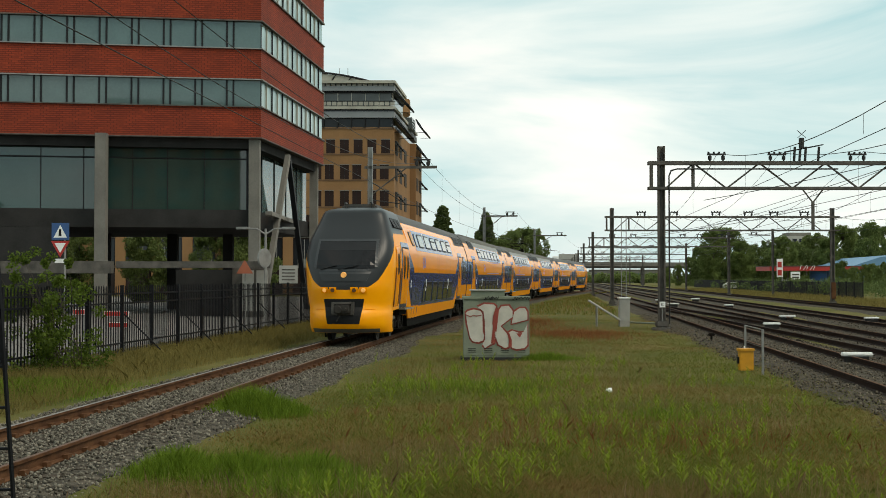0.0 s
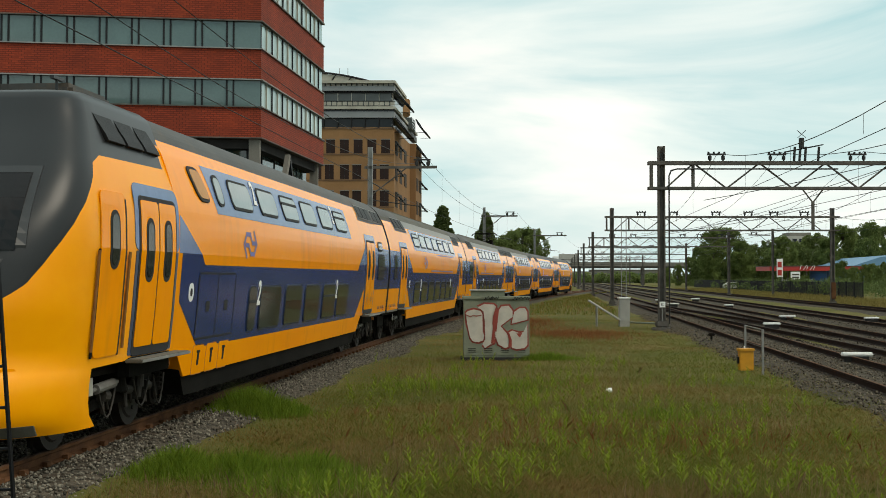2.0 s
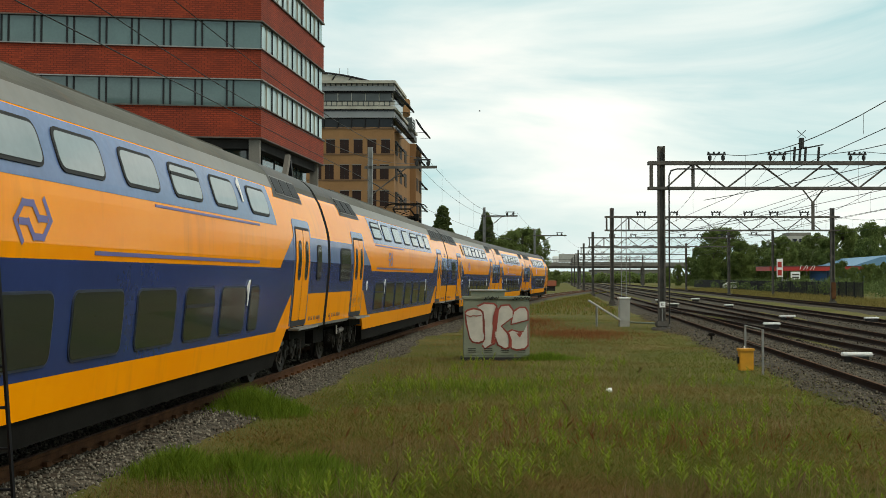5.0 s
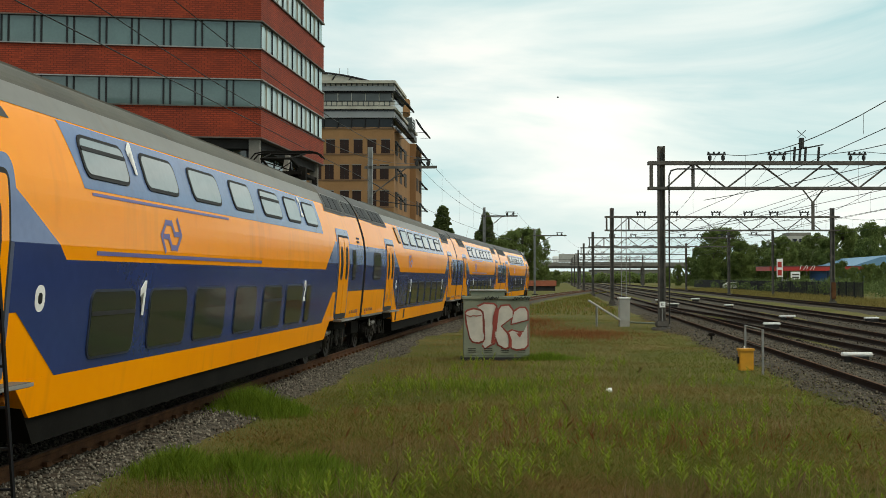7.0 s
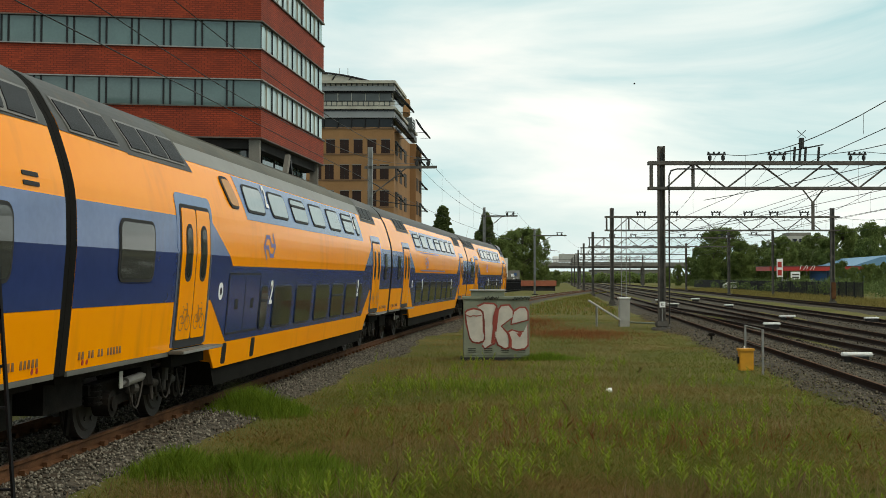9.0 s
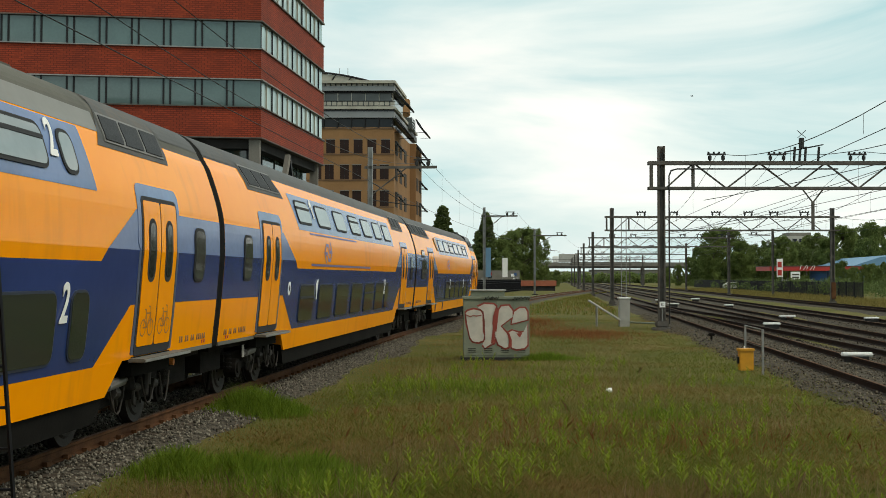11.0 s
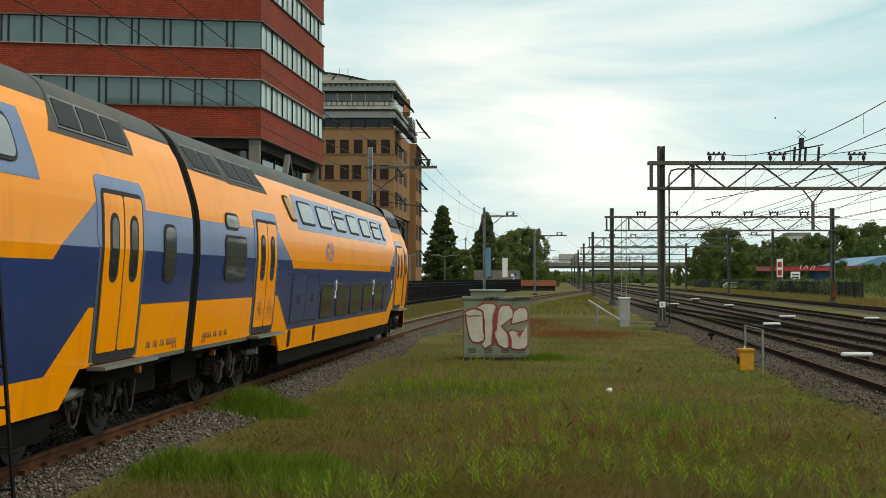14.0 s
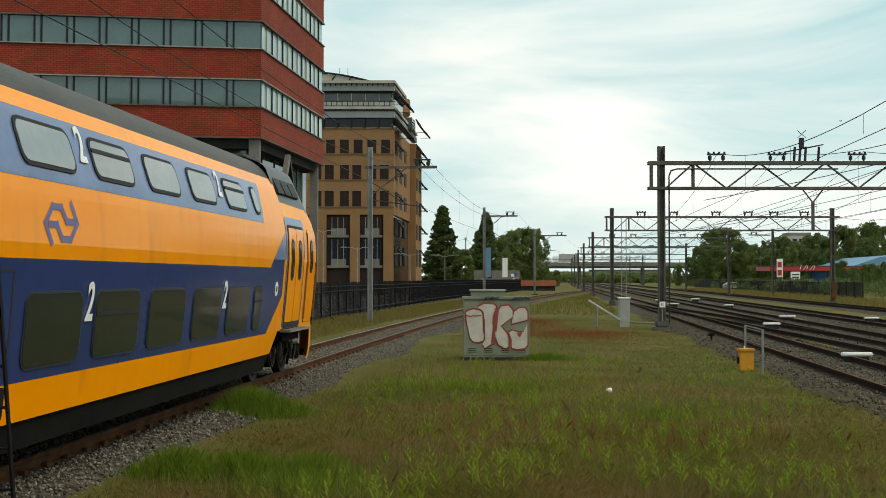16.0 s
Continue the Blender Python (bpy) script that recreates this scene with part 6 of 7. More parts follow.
def build_cabinet():
    x0, x1, y0, depth, z0, top = 0.58, 2.46, 34.58, 0.75, -0.28, 1.46
    box_thing = thing("signal_cabinet", "grey-green trackside cabinet sprayed with white and red graffiti", "cabinet")
    part("body", boxes((x0, x1, y0, y0 + depth, z0 + 0.08, top), bevel=0.015), "cabinet", box_thing)
    part("plinth", boxes((x0 - 0.08, x1 + 0.04, y0 - 0.08, y0 + depth + 0.05, z0 - 0.15, z0 + 0.10), bevel=0.02), "concrete_dark", box_thing)
    part("lid", boxes((x0 - 0.03, x1 + 0.03, y0 - 0.04, y0 + depth + 0.04, top, top + 0.09), bevel=0.015), "cabinet", box_thing)
    part("roof_box", boxes((x0 + 0.22, x0 + 1.18, y0 + 0.15, y0 + 0.6, top + 0.09, top + 0.26), bevel=0.01), "cabinet", box_thing)
    part("roof_ledge", boxes((x0 + 0.18, x0 + 1.22, y0 + 0.10, y0 + 0.65, top + 0.24, top + 0.28), bevel=0.008), "cabinet_light", box_thing)
    w = (x1 - x0) / 4
    for k in range(4):
        door = part("door", boxes((x0 + k * w + 0.012, x0 + (k + 1) * w - 0.012, y0 - 0.018, y0 + 0.01, z0 + 0.16, top - 0.05), bevel=0.006), "cabinet", box_thing)
        for j in range(3):
            part("louvre", boxes((x0 + k * w + 0.12, x0 + (k + 1) * w - 0.12, y0 - 0.026, y0 - 0.017, z0 + 0.24 + 0.05 * j, z0 + 0.255 + 0.05 * j)), "concrete_dark", door)
        part("handle", boxes((x0 + (k + 1) * w - 0.09, x0 + (k + 1) * w - 0.06, y0 - 0.035, y0 - 0.018, -0.02, 0.10), bevel=0.006), "cabinet", door)

    def put(poly, material, out, name, label):
        bm = bmesh.new()
        vs = [bm.verts.new((x0 + (a - 50) / 350 * (x1 - x0), y0 - out, z0 + (440 - b) / 328 * (top + 0.08 - z0))) for a, b in poly]
        bm.faces.new(vs)
        bmesh.ops.triangulate(bm, faces=bm.faces)
        part(name, bm, material, box_thing, label)

    for k, q in enumerate(GRAFFITI_LETTERS):
        c = (sum(a for a, _ in q) / len(q), sum(b for _, b in q) / len(q))
        wide = []
        for a, b in q:
            d = math.hypot(a - c[0], b - c[1])
            wide.append((min(c[0] + (a - c[0]) * (1 + 9.5 / d), 395), c[1] + (b - c[1]) * (1 + 9.5 / d)))
        put(wide, "graffiti_red", 0.021 + 0.002 * k, "graffiti_outline", "dark red sprayed outline")
        put(q, "graffiti_white", 0.036 + 0.002 * k, "graffiti_fill", "white sprayed letter shape")
    put([(64, 202), (90, 213), (100, 203), (116, 209), (146, 204), (146, 208), (116, 214), (100, 208), (90, 218), (64, 208)], "graffiti_red", 0.050, "graffiti_line", "")
    put([(330, 300), (362, 296), (348, 322)], "graffiti_red", 0.050, "graffiti_line", "")
    put([(205, 270), (216, 270), (216, 345), (196, 352)], "graffiti_red", 0.050, "graffiti_line", "")
    put([(223, 160), (238, 180), (230, 243), (225, 290), (207, 290), (203, 243), (209, 205)], "graffiti_red", 0.054, "graffiti_line", "")
    put([(282, 297), (292, 297), (305, 332), (305, 370), (287, 372), (292, 342)], "graffiti_red", 0.054, "graffiti_line", "")
    rng = random.Random(4)
    for c in (195, 340):
        bm = bmesh.new()
        p = Vector((x0 + (c - 35 - 50) / 350 * (x1 - x0), y0 - 0.045, top + 0.02))
        for k in range(12):
            q = Vector((p.x + rng.uniform(0.005, 0.065), p.y, top + 0.045 + (0.035 if k % 2 else -0.04) + rng.uniform(-0.015, 0.015)))
            bar(bm, p, q, 0.022, 0.016)
            p = q
        part("scribble", bm, "black", box_thing, "black marker scribble")


def build_small_things():
    # yellow box
    t = thing("junction_box", "small bright yellow trackside junction box", "junction box")
    x, y = 7.51, 30.2
    part("body", boxes((x - 0.17, x + 0.17, y - 0.12, y + 0.12, -0.22, 0.26), bevel=0.012), "yellow_box", t)
    part("lid", boxes((x - 0.20, x + 0.19, y - 0.15, y + 0.14, 0.26, 0.33), bevel=0.012), "yellow_box", t)
    part("knob", rod(bmesh.new(), (x - 0.03, y, 0.33), (x - 0.03, y, 0.38), 0.02, 8), "white", t)
    part("latch", boxes((x - 0.215, x - 0.17, y - 0.05, y + 0.05, -0.05, 0.12)), "black", t)
    part("foot", boxes((x - 0.15, x + 0.15, y - 0.1, y + 0.1, -0.35, -0.22)), "under", t)
    # post and rail beside it
    t = thing("guard_rail", "thin grey steel guard rail on two posts", "guard rail")
    a, b = (7.62, 29.0), (7.85, 31.6)
    for px, py in (a, b):
        part("post", boxes((px - 0.025, px + 0.025, py - 0.025, py + 0.025, -0.35, 0.85), bevel=0.004), "mast_light", t)
    part("top_pipe", rod(bmesh.new(), (*a, 0.84), (*b, 0.84), 0.014, 8), "mast_light", t)
    part("mid_pipe", rod(bmesh.new(), (*a, 0.42), (*b, 0.42), 0.010, 8), "mast", t)
    # pale cabinet
    t = thing("relay_cabinet", "pale grey upright relay cabinet with a lid", "cabinet")
    x, y = 8.7, 58.35
    part("body", boxes((x - 0.27, x + 0.24, y - 0.25, y + 0.25, 0.0, 1.08), bevel=0.02), "cabinet_light", t)
    part("lid", boxes((x - 0.31, x + 0.27, y - 0.29, y + 0.29, 1.08, 1.15), bevel=0.015), "white", t)
    part("plinth", boxes((x - 0.25, x + 0.22, y - 0.23, y + 0.23, -0.35, 0.0)), "cabinet_light", t)
    part("door", boxes((x - 0.22, x + 0.19, y - 0.262, y - 0.25, 0.08, 1.0), bevel=0.004), "cabinet_light", t)
    t = thing("pipe_rail", "pale slanting pipe rail on short posts", "guard rail")
    part("post", rod(bmesh.new(), (7.35, 58.2, -0.3), (7.35, 58.2, 0.75), 0.05, 8), "mast_light", t)
    part("pipe", rod(bmesh.new(), (7.25, 60.5, 0.95), (8.45, 57.9, 0.05), 0.055, 8), "cabinet_light", t)
    part("cross_pipe", rod(bmesh.new(), (8.9, 58.4, -0.05), (9.9, 55.6, -0.02), 0.045, 8), "cabinet", t)
    # signal ladder by the second portal
    t = thing("signal_ladder", "slim grey ladder frame beside the second portal", "ladder")
    for dx in (0.0, 0.35):
        part("rail", boxes((12.9 + dx, 12.95 + dx, 88.0, 88.05, -0.3, 6.5)), "mast_light", t)
    for k in range(14):
        part("rung", boxes((12.95, 13.25, 88.01, 88.04, 0.2 + 0.4 * k, 0.23 + 0.4 * k)), "mast_light", t)
    # white boards between the rails
    for x, y, w in ((10.98, 32.3, 0.86), (14.6, 54.0, 0.80), (18.2, 64.3, 0.9), (21.7, 61.6, 0.8), (21.45, 91.3, 0.75), (24.5, 118.0, 0.9), (18.2, 96.0, 0.9), (20.0, 112.0, 0.9)):
        t = thing("track_board", "low white board lying between the tracks", "track board", "white track boards")
        t.matrix_basis = pose(x, y, 0)
        part("board", boxes((-w / 2, w / 2, -0.14, 0.14, 0.0, 0.10), bevel=0.045), "white", t)
        part("foot", boxes((-0.3, 0.3, -0.1, 0.1, -0.25, 0.0)), "concrete_dark", t)
    # small marker by the near rail
    t = thing("ground_marker", "small dark ground marker beside the near rail", "marker")
    part("stem", rod(bmesh.new(), (9.6, 43.5, -0.3), (9.6, 43.5, 0.0), 0.04, 8), "under", t)
    part("cap", boxes((9.48, 9.72, 43.42, 43.58, 0.0, 0.10), bevel=0.03), "under", t)
    # litter
    bm = bmesh.new()
    bmesh.ops.create_icosphere(bm, subdivisions=2, radius=0.065)
    for v in bm.verts:
        v.co *= 1 + 0.7 * noise.noise(v.co * 23)
        v.co.z *= 0.6
    t = part("crumpled_paper", bm, "white")
    t.matrix_basis = pose(3.2, 23.4, -0.08)
    tagged(t, "crumpled white paper lying in the grass", "litter")
    # ladder by the camera
    t = thing("steel_ladder", "thin black steel ladder standing beside the track", "ladder")
    foot, head = Vector((-3.22, 9.3, -0.3)), Vector((-3.30, 9.0, 2.2))
    for dx in (0.0, -0.34):
        part("rail", bar(bmesh.new(), foot + Vector((dx, 0, 0)), head + Vector((dx, 0, 0)), 0.02, 0.03), "fence", t)
    for k in range(8):
        p = foot.lerp(head, 0.06 + 0.125 * k)
        part("rung", rod(bmesh.new(), p, p + Vector((-0.34, 0, 0)), 0.012, 6), "fence", t)


def build_signs():
    t = thing("crossing_sign", "blue crossing sign above red and white triangle on post", "road sign")
    y, x = 43.0, -13.55
    part("post", rod(bmesh.new(), (x + 0.15, y + 0.05, -0.3), (x + 0.15, y + 0.05, 4.0), 0.035, 8), "mast_light", t)
    plate_ = part("blue_plate", boxes((x - 0.31, x + 0.31, y - 0.015, y + 0.015, 3.42, 4.02), bevel=0.01), "blue", t, "square blue plate with white triangle")

    def tri(pts, mat_name, out, name, parent):
        bm = bmesh.new()
        bm.faces.new([bm.verts.new((x + a, y - out, b)) for a, b in pts])
        part(name, bm, mat_name, parent)

    tri([(-0.24, 3.50), (0.24, 3.50), (0.0, 3.95)], "white", 0.02, "white_triangle", plate_)
    tri([(-0.06, 3.55), (0.05, 3.55), (0.03, 3.80), (-0.04, 3.80)], "black", 0.024, "dark_mark", plate_)
    warn = bmesh.new()
    prism_pts = [(-0.33, 3.38), (0.33, 3.38), (0.0, 2.80)]
    vs = [warn.verts.new((x + a, y + q, b)) for q in (-0.015, 0.015) for a, b in prism_pts]
    for f in ((0, 2, 1), (3, 4, 5), (0, 1, 4, 3), (1, 2, 5, 4), (2, 0, 3, 5)):
        warn.faces.new([vs[k] for k in f])
    red = part("yield_plate", warn, "red", t, "red and white downward triangle")
    tri([(-0.20, 3.31), (0.20, 3.31), (0.0, 2.96)], "white", 0.02, "white_triangle", red)
    part("cycle_plate", boxes((x - 0.2, x + 0.24, y - 0.01, y + 0.01, 2.60, 2.76), bevel=0.01), "white", t)
    for x_a, x_b, z in ((-13.4, -12.95, 0.84), (-12.26, -11.36, 0.78), (-12.1, -11.4, 0.37)):
        t = thing("traffic_barrier", "red barrier board with white edges behind the fence", "barrier", "traffic barriers")
        part("board", boxes((x_a, x_b, 44.0, 44.05, z - 0.10, z + 0.10), bevel=0.01), "white", t)
        part("stripe", boxes((x_a + 0.02, x_b - 0.02, 43.985, 44.0, z - 0.08, z + 0.08)), "red", t, "red reflective face")
        for q in (x_a + 0.06, x_b - 0.06):
            part("leg", boxes((q - 0.025, q + 0.025, 44.05, 44.10, -0.3, z)), "mast_light", t)
    t = thing("road_sign", "white triangular road sign with red rim on a post", "road sign")
    part("post", rod(bmesh.new(), (-10.1, 62.0, -0.3), (-10.1, 62.0, 2.3), 0.035, 8), "mast_light", t)
    bm = bmesh.new()
    vs = [bm.verts.new((-10.1 + a, 61.9 + q, b)) for q in (-0.015, 0.015) for a, b in ((-0.42, 2.3), (0.42, 2.3), (0, 3.0))]
    for f in ((0, 1, 2), (3, 5, 4), (0, 3, 4, 1), (1, 4, 5, 2), (2, 5, 3, 0)):
        bm.faces.new([vs[k] for k in f])
    part("plate", bm, "orange", t)
    t = thing("round_sign", "round grey traffic mirror seen edge-on by the fence", "road sign")
    part("disc", rod(bmesh.new(), (-9.3, 63.0, 3.1), (-9.22, 62.95, 3.1), 0.5, 20), "mast_light", t)
    part("post", rod(bmesh.new(), (-9.25, 63.05, -0.3), (-9.25, 63.05, 2.7), 0.04, 8), "mast_light", t)
    t = thing("notice_board", "grey notice board with faded printed lines", "sign")
    part("plate", boxes((-8.9, -7.9, 66.0, 66.05, 1.75, 2.75)), "cabinet_light", t)
    for k in range(4):
        part("text_bar", boxes((-8.75, -8.05, 65.985, 66.0, 1.95 + 0.18 * k, 2.02 + 0.18 * k)), "mast", t)
    part("post", boxes((-8.45, -8.38, 66.05, 66.12, -0.3, 2.7)), "mast_light", t)


def build_lamp(x, y, height, spread, group):
    t = thing("street_lamp", "pale grey street lamp post with two arms", "street lamp", group)
    part("post", rod(bmesh.new(), (x, y, -0.3), (x, y, height), 0.10, 10, 0.06), "mast_light", t)
    for s in (-1, 1):
        part("arm", tube_bm([(x, y, height - 0.3), (x + s * 0.4 * spread, y, height), (x + s * spread, y, height + 0.02)], 0.045), "mast_light", t)
        part("lamp_head", boxes((x + s * spread - 0.35, x + s * spread + 0.35, y - 0.14, y + 0.14, height - 0.04, height + 0.10), bevel=0.03), "mast_light", t)


def build_yard_office():
    """The block across the yard, behind the camera, that the glass hall mirrors."""
    t = thing("yard_office", "brown brick office block across the yard", "building")
    part("wall", boxes((-15.5, 7, -72, -58, -0.4, 31)), "brown_brick", t)
    part("roof", boxes((-15.9, 7.4, -72.4, -57.6, 31, 31.6)), "roof_grey", t)
    for k in range(8):
        for j in range(6):
            part("window", boxes((-14.4 + 3.7 * j, -12.6 + 3.7 * j, -58.05, -57.9, 1.2 + 3.5 * k, 3.2 + 3.5 * k)), "win_dark", t)


def build_undercroft():
    t = thing("concrete_ramp", "grey concrete ramp edge under the raised office", "ramp", kind="structure")
    part("beam", boxes((-40, -18.2, 66.5, 67.2, 2.32, 3.0), bevel=0.02), "mast", t)
    part("beam", boxes((-18.2, -9.6, 67.5, 68.2, 2.62, 3.0), bevel=0.02), "mast", t)
    # dark back walls added to stand in for the undercroft's black shade
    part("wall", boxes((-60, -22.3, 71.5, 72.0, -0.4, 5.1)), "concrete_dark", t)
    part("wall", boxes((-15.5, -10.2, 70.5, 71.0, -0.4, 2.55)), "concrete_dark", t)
    t = thing("service_kiosk", "grey metal service kiosk with two pale doors", "kiosk")
    part("body", boxes((-11.9, -10.0, 68.6, 70.2, -0.3, 2.9), bevel=0.03), "mast", t)
    for x in (-11.0, -10.2):
        part("door", boxes((x - 0.33, x + 0.33, 68.57, 68.6, 0.2, 2.5)), "cabinet_light", t)
    edge = [tuple(bent(q, fence_side(q) - 0.5).xy) for q in range(24, 152, 8)]
    pave = part("pavement", prism(bmesh.new(), [(-60, 24)] + edge + [(-60, edge[-1][1])], -0.5, -0.14), "paving")
    tagged(pave, "grey paved street behind the fence", "pavement", kind="structure")


# ---- plants ----
def leaf_cloud(rng, centres, radii, count, size, flat=0.75):
    """Leaf quads round several clump centres."""
    k = rng.integers(0, len(centres), count)
    d = rng.normal(size=(count, 3))
    d /= np.linalg.norm(d, axis=1)[:, None]
    c = np.array(centres)[k] + d * (np.array(radii)[k] * rng.random((count, 1)).ravel() ** 0.4)[:, None] * np.array([1, 1, flat])
    n = rng.normal(size=(count, 3))
    n /= np.linalg.norm(n, axis=1)[:, None]
    u = np.cross(n, rng.normal(size=(count, 3)))
    u /= np.linalg.norm(u, axis=1)[:, None]
    w = np.cross(n, u)
    s = rng.uniform(size[0], size[1], (count, 1))
    v = np.stack([c - u * s * 0.5, c + w * s * 0.32, c + u * s * 0.5, c - w * s * 0.32], 1)
    f = np.arange(count * 4).reshape(-1, 4)
    return v.reshape(-1, 3), f


TREES = {}


def tree_meshes(kind, seed):
    """Unit tree, 10 m tall: trunk with limbs, and a crown of leaf clumps."""
    if (kind, seed) in TREES:
        return TREES[(kind, seed)]
    rng = np.random.default_rng(seed)
    bm = bmesh.new()
    rod(bm, (0, 0, -0.3), (0.1, 0, 4.5), 0.24, 9, 0.14)
    rod(bm, (0.1, 0, 4.5), (0, 0.1, 8.6), 0.14, 7, 0.03)
    centres, radii = [], []
    for k in range(260 if kind == 'poplar' else 120):
        z = 0.5 + 9.0 * rng.random()
        if kind == "poplar":
            wide = 1.95 * max(0.04, 1 - max(0, (z - 2.2) / 7.6)) ** 0.9 * min(1, z / 1.6)
        else:
            wide = 3.7 * math.sqrt(max(0.05, 1 - ((z - 4.9) / 5.0) ** 2))
        a, r = rng.uniform(0, 2 * math.pi), wide * rng.random() ** 0.5
        centres.append((r * math.cos(a), r * math.sin(a), z))
        radii.append((0.36 if kind == "poplar" else 0.85) * rng.uniform(0.7, 1.25))
        if k % 4 == 0:
            rod(bm, (0.05, 0, max(1.2, z - 1.6)), centres[-1], 0.06, 5, 0.015)
    trunk = bpy.data.meshes.new("trunk")
    bm.to_mesh(trunk)
    bm.free()
    trunk.materials.append(M["bark"])
    v, f = leaf_cloud(rng, centres, radii, 20000 if kind == "poplar" else 22000, (0.18, 0.36))
    crown = big_mesh("crown", v, f)
    crown.materials.append(M["leaf_dark" if kind == "poplar" else "leaf"])
    TREES[(kind, seed)] = (trunk, crown)
    return TREES[(kind, seed)]


def build_tree(kind, seed, x, y, height, wide, label, group):
    t = thing("tree", label, "tree", group)
    t.matrix_basis = pose(x, y, GROUND - 0.1, 0, 0, seed * 77 + x * 31)
    for name, me in zip(("trunk", "crown"), tree_meshes(kind, seed)):
        o = new(name, me)
        o.parent = t
        o.matrix_basis = Matrix.Diagonal((height / 10 * wide, height / 10 * wide, height / 10, 1))


def build_plants():
    for k, (px, y, h, w) in enumerate(((783, 230, 16.6, 1.25), (861, 250, 16.6, 1.05), (845, 262, 13.0, 1.0))):
        build_tree("poplar", 1 + k % 2, (px - 784) / 2150 * y, y, h, w, "tall narrow dark green poplar", "poplars")
    for k, (px, y, top, w) in enumerate(((905, 290, 408, 0.75), (925, 295, 402, 0.8), (944, 300, 404, 0.7), (885, 285, 420, 0.7), (815, 240, 440, 0.9), (840, 270, 438, 0.8), (765, 250, 455, 0.9), (800, 300, 450, 0.9), (965, 320, 470, 0.7), (985, 330, 478, 0.7))):
        h = EYE + (492 - top) / 2150 * y + 0.4
        build_tree("round", 3 + k % 3, (px - 784) / 2150 * y, y, h, w, "leafy green tree beyond the fence", "trees beyond the tracks")
    rng = random.Random(8)
    for k, (px, top) in enumerate(((1262, 404), (1285, 402), (1240, 432), (1312, 425), (1335, 432), (1358, 425), (1385, 418), (1412, 428), (1440, 412), (1468, 418), (1492, 398), (1515, 402), (1540, 392), (1565, 400), (1590, 395), (1620, 390), (1222, 455), (1200, 468), (1180, 474))):
        y = 330 + 25 * (k % 3)
        h = EYE + (492 - top) / 2150 * y + 0.5
        build_tree("round", 3 + k % 3, (px - 784) / 2150 * y, y, h, rng.uniform(0.6, 0.85), "dense dark green tree behind the filling station", "trees behind the filling station")
    for k, (x, y, h) in enumerate(((-27.0, 112, 8.5), (-22.0, 118, 8.0), (-17.2, 110, 8.0), (-33, 110, 8.5))):
        build_tree("round", 3 + k % 3, x, y, h, 0.8, "leafy street tree seen beneath the raised office", "street trees")
    for k, (px, y, h) in enumerate(((1490, 190, 5.2), (1478, 196, 4.2), (1508, 200, 4.0), (1556, 210, 4.4), (1424, 215, 3.0), (1532, 222, 5.0), (1512, 228, 4.6), (1545, 226, 5.2), (1568, 216, 5.4), (1580, 226, 6.0))):
        build_tree("round", 3 + k % 3, (px - 784) / 2150 * y, y, h, 0.75, "small leafy bush beside the far fence", "far bushes")
    # shrub at the fence
    rg = np.random.default_rng(21)
    t = thing("shrub", "yellow-green leafy shrub growing through the fence", "shrub")
    bm = bmesh.new()
    centres, radii = [], []
    for k in range(120):
        z = rg.random() ** 1.25 * 3.0
        lean = 0.45 * z if k % 3 else 0.2 * z
        x, y = -9.35 + rg.normal() * 0.62 - lean, 30.2 + rg.normal() * 0.5
        centres.append((x, y, z - 0.25))
        radii.append(rg.uniform(0.14, 0.36) * (1.15 - 0.2 * z))
        if k % 2:
            rod(bm, (-9.4 + rg.normal() * 0.3, 30.3, -0.3), centres[-1], 0.012, 5, 0.004)
    part("branchwork", bm, "bark", t)
    v, f = leaf_cloud(rg, centres, radii, 8500, (0.05, 0.12), 0.9)
    part_mesh("foliage", big_mesh("foliage", v, f), "bush", t)
    # the wood behind the filling station
    rg = np.random.default_rng(15)
    centres = [((px - 784) / 2150 * yy, yy, z) for px in range(1232, 1640, 9) for yy in (352, 368) for z in rg.uniform(0.5, 9.5 if px > 1330 else 7.5, 3)]
    v, f = leaf_cloud(rg, centres, [2.3] * len(centres), 42000, (0.35, 0.8), 0.9)
    tagged(part_mesh("wood", big_mesh("wood", v, f), "leaf_dark"), "dense dark green wood behind the filling station", "wood", kind="stuff")
    # what the glass fronts mirror: trees across the yard
    for k in range(9):
        build_tree("round", 3 + k % 3, -52 + 9 * k + 3 * (k % 2), -40 - 6 * (k % 3), 11 + 2 * (k % 3), 0.8, "leafy tree across the yard", "yard trees")
    # the row of trees across the yard that the train's side mirrors
    for k in range(17):
        build_tree("round", 3 + k % 3, 66 + 9 * (k % 2) + 3 * math.sin(k * 2.1), -48 + 8.5 * k, 9.5 + 2.2 * ((k * 5) % 4), 1.0, "leafy tree across the yard", "yard trees")
    rg = np.random.default_rng(16)
    centres = [((px - 784) / 2150 * 560, 560 + rg.uniform(0, 20), rg.uniform(0, 3.6)) for px in range(930, 1260, 3)]
    v, f = leaf_cloud(rg, centres, [2.6] * len(centres), 16000, (0.6, 1.2), 0.7)
    tagged(part_mesh("hedge", big_mesh("hedge", v, f), "leaf"), "far green hedge beyond the bridge", "hedge", kind="stuff")
    # hedge line and low scrub by the far fence, right of the tracks
    rg = np.random.default_rng(5)
    centres = [(47 + 0.11 * (y - 150) + rg.normal() * 1.5 + q * 5, y, rg.uniform(0.2, 1.4)) for y in range(140, 300, 4) for q in range(4)]
    v, f = leaf_cloud(rg, centres, [1.2] * len(centres), 26000, (0.15, 0.3), 0.7)
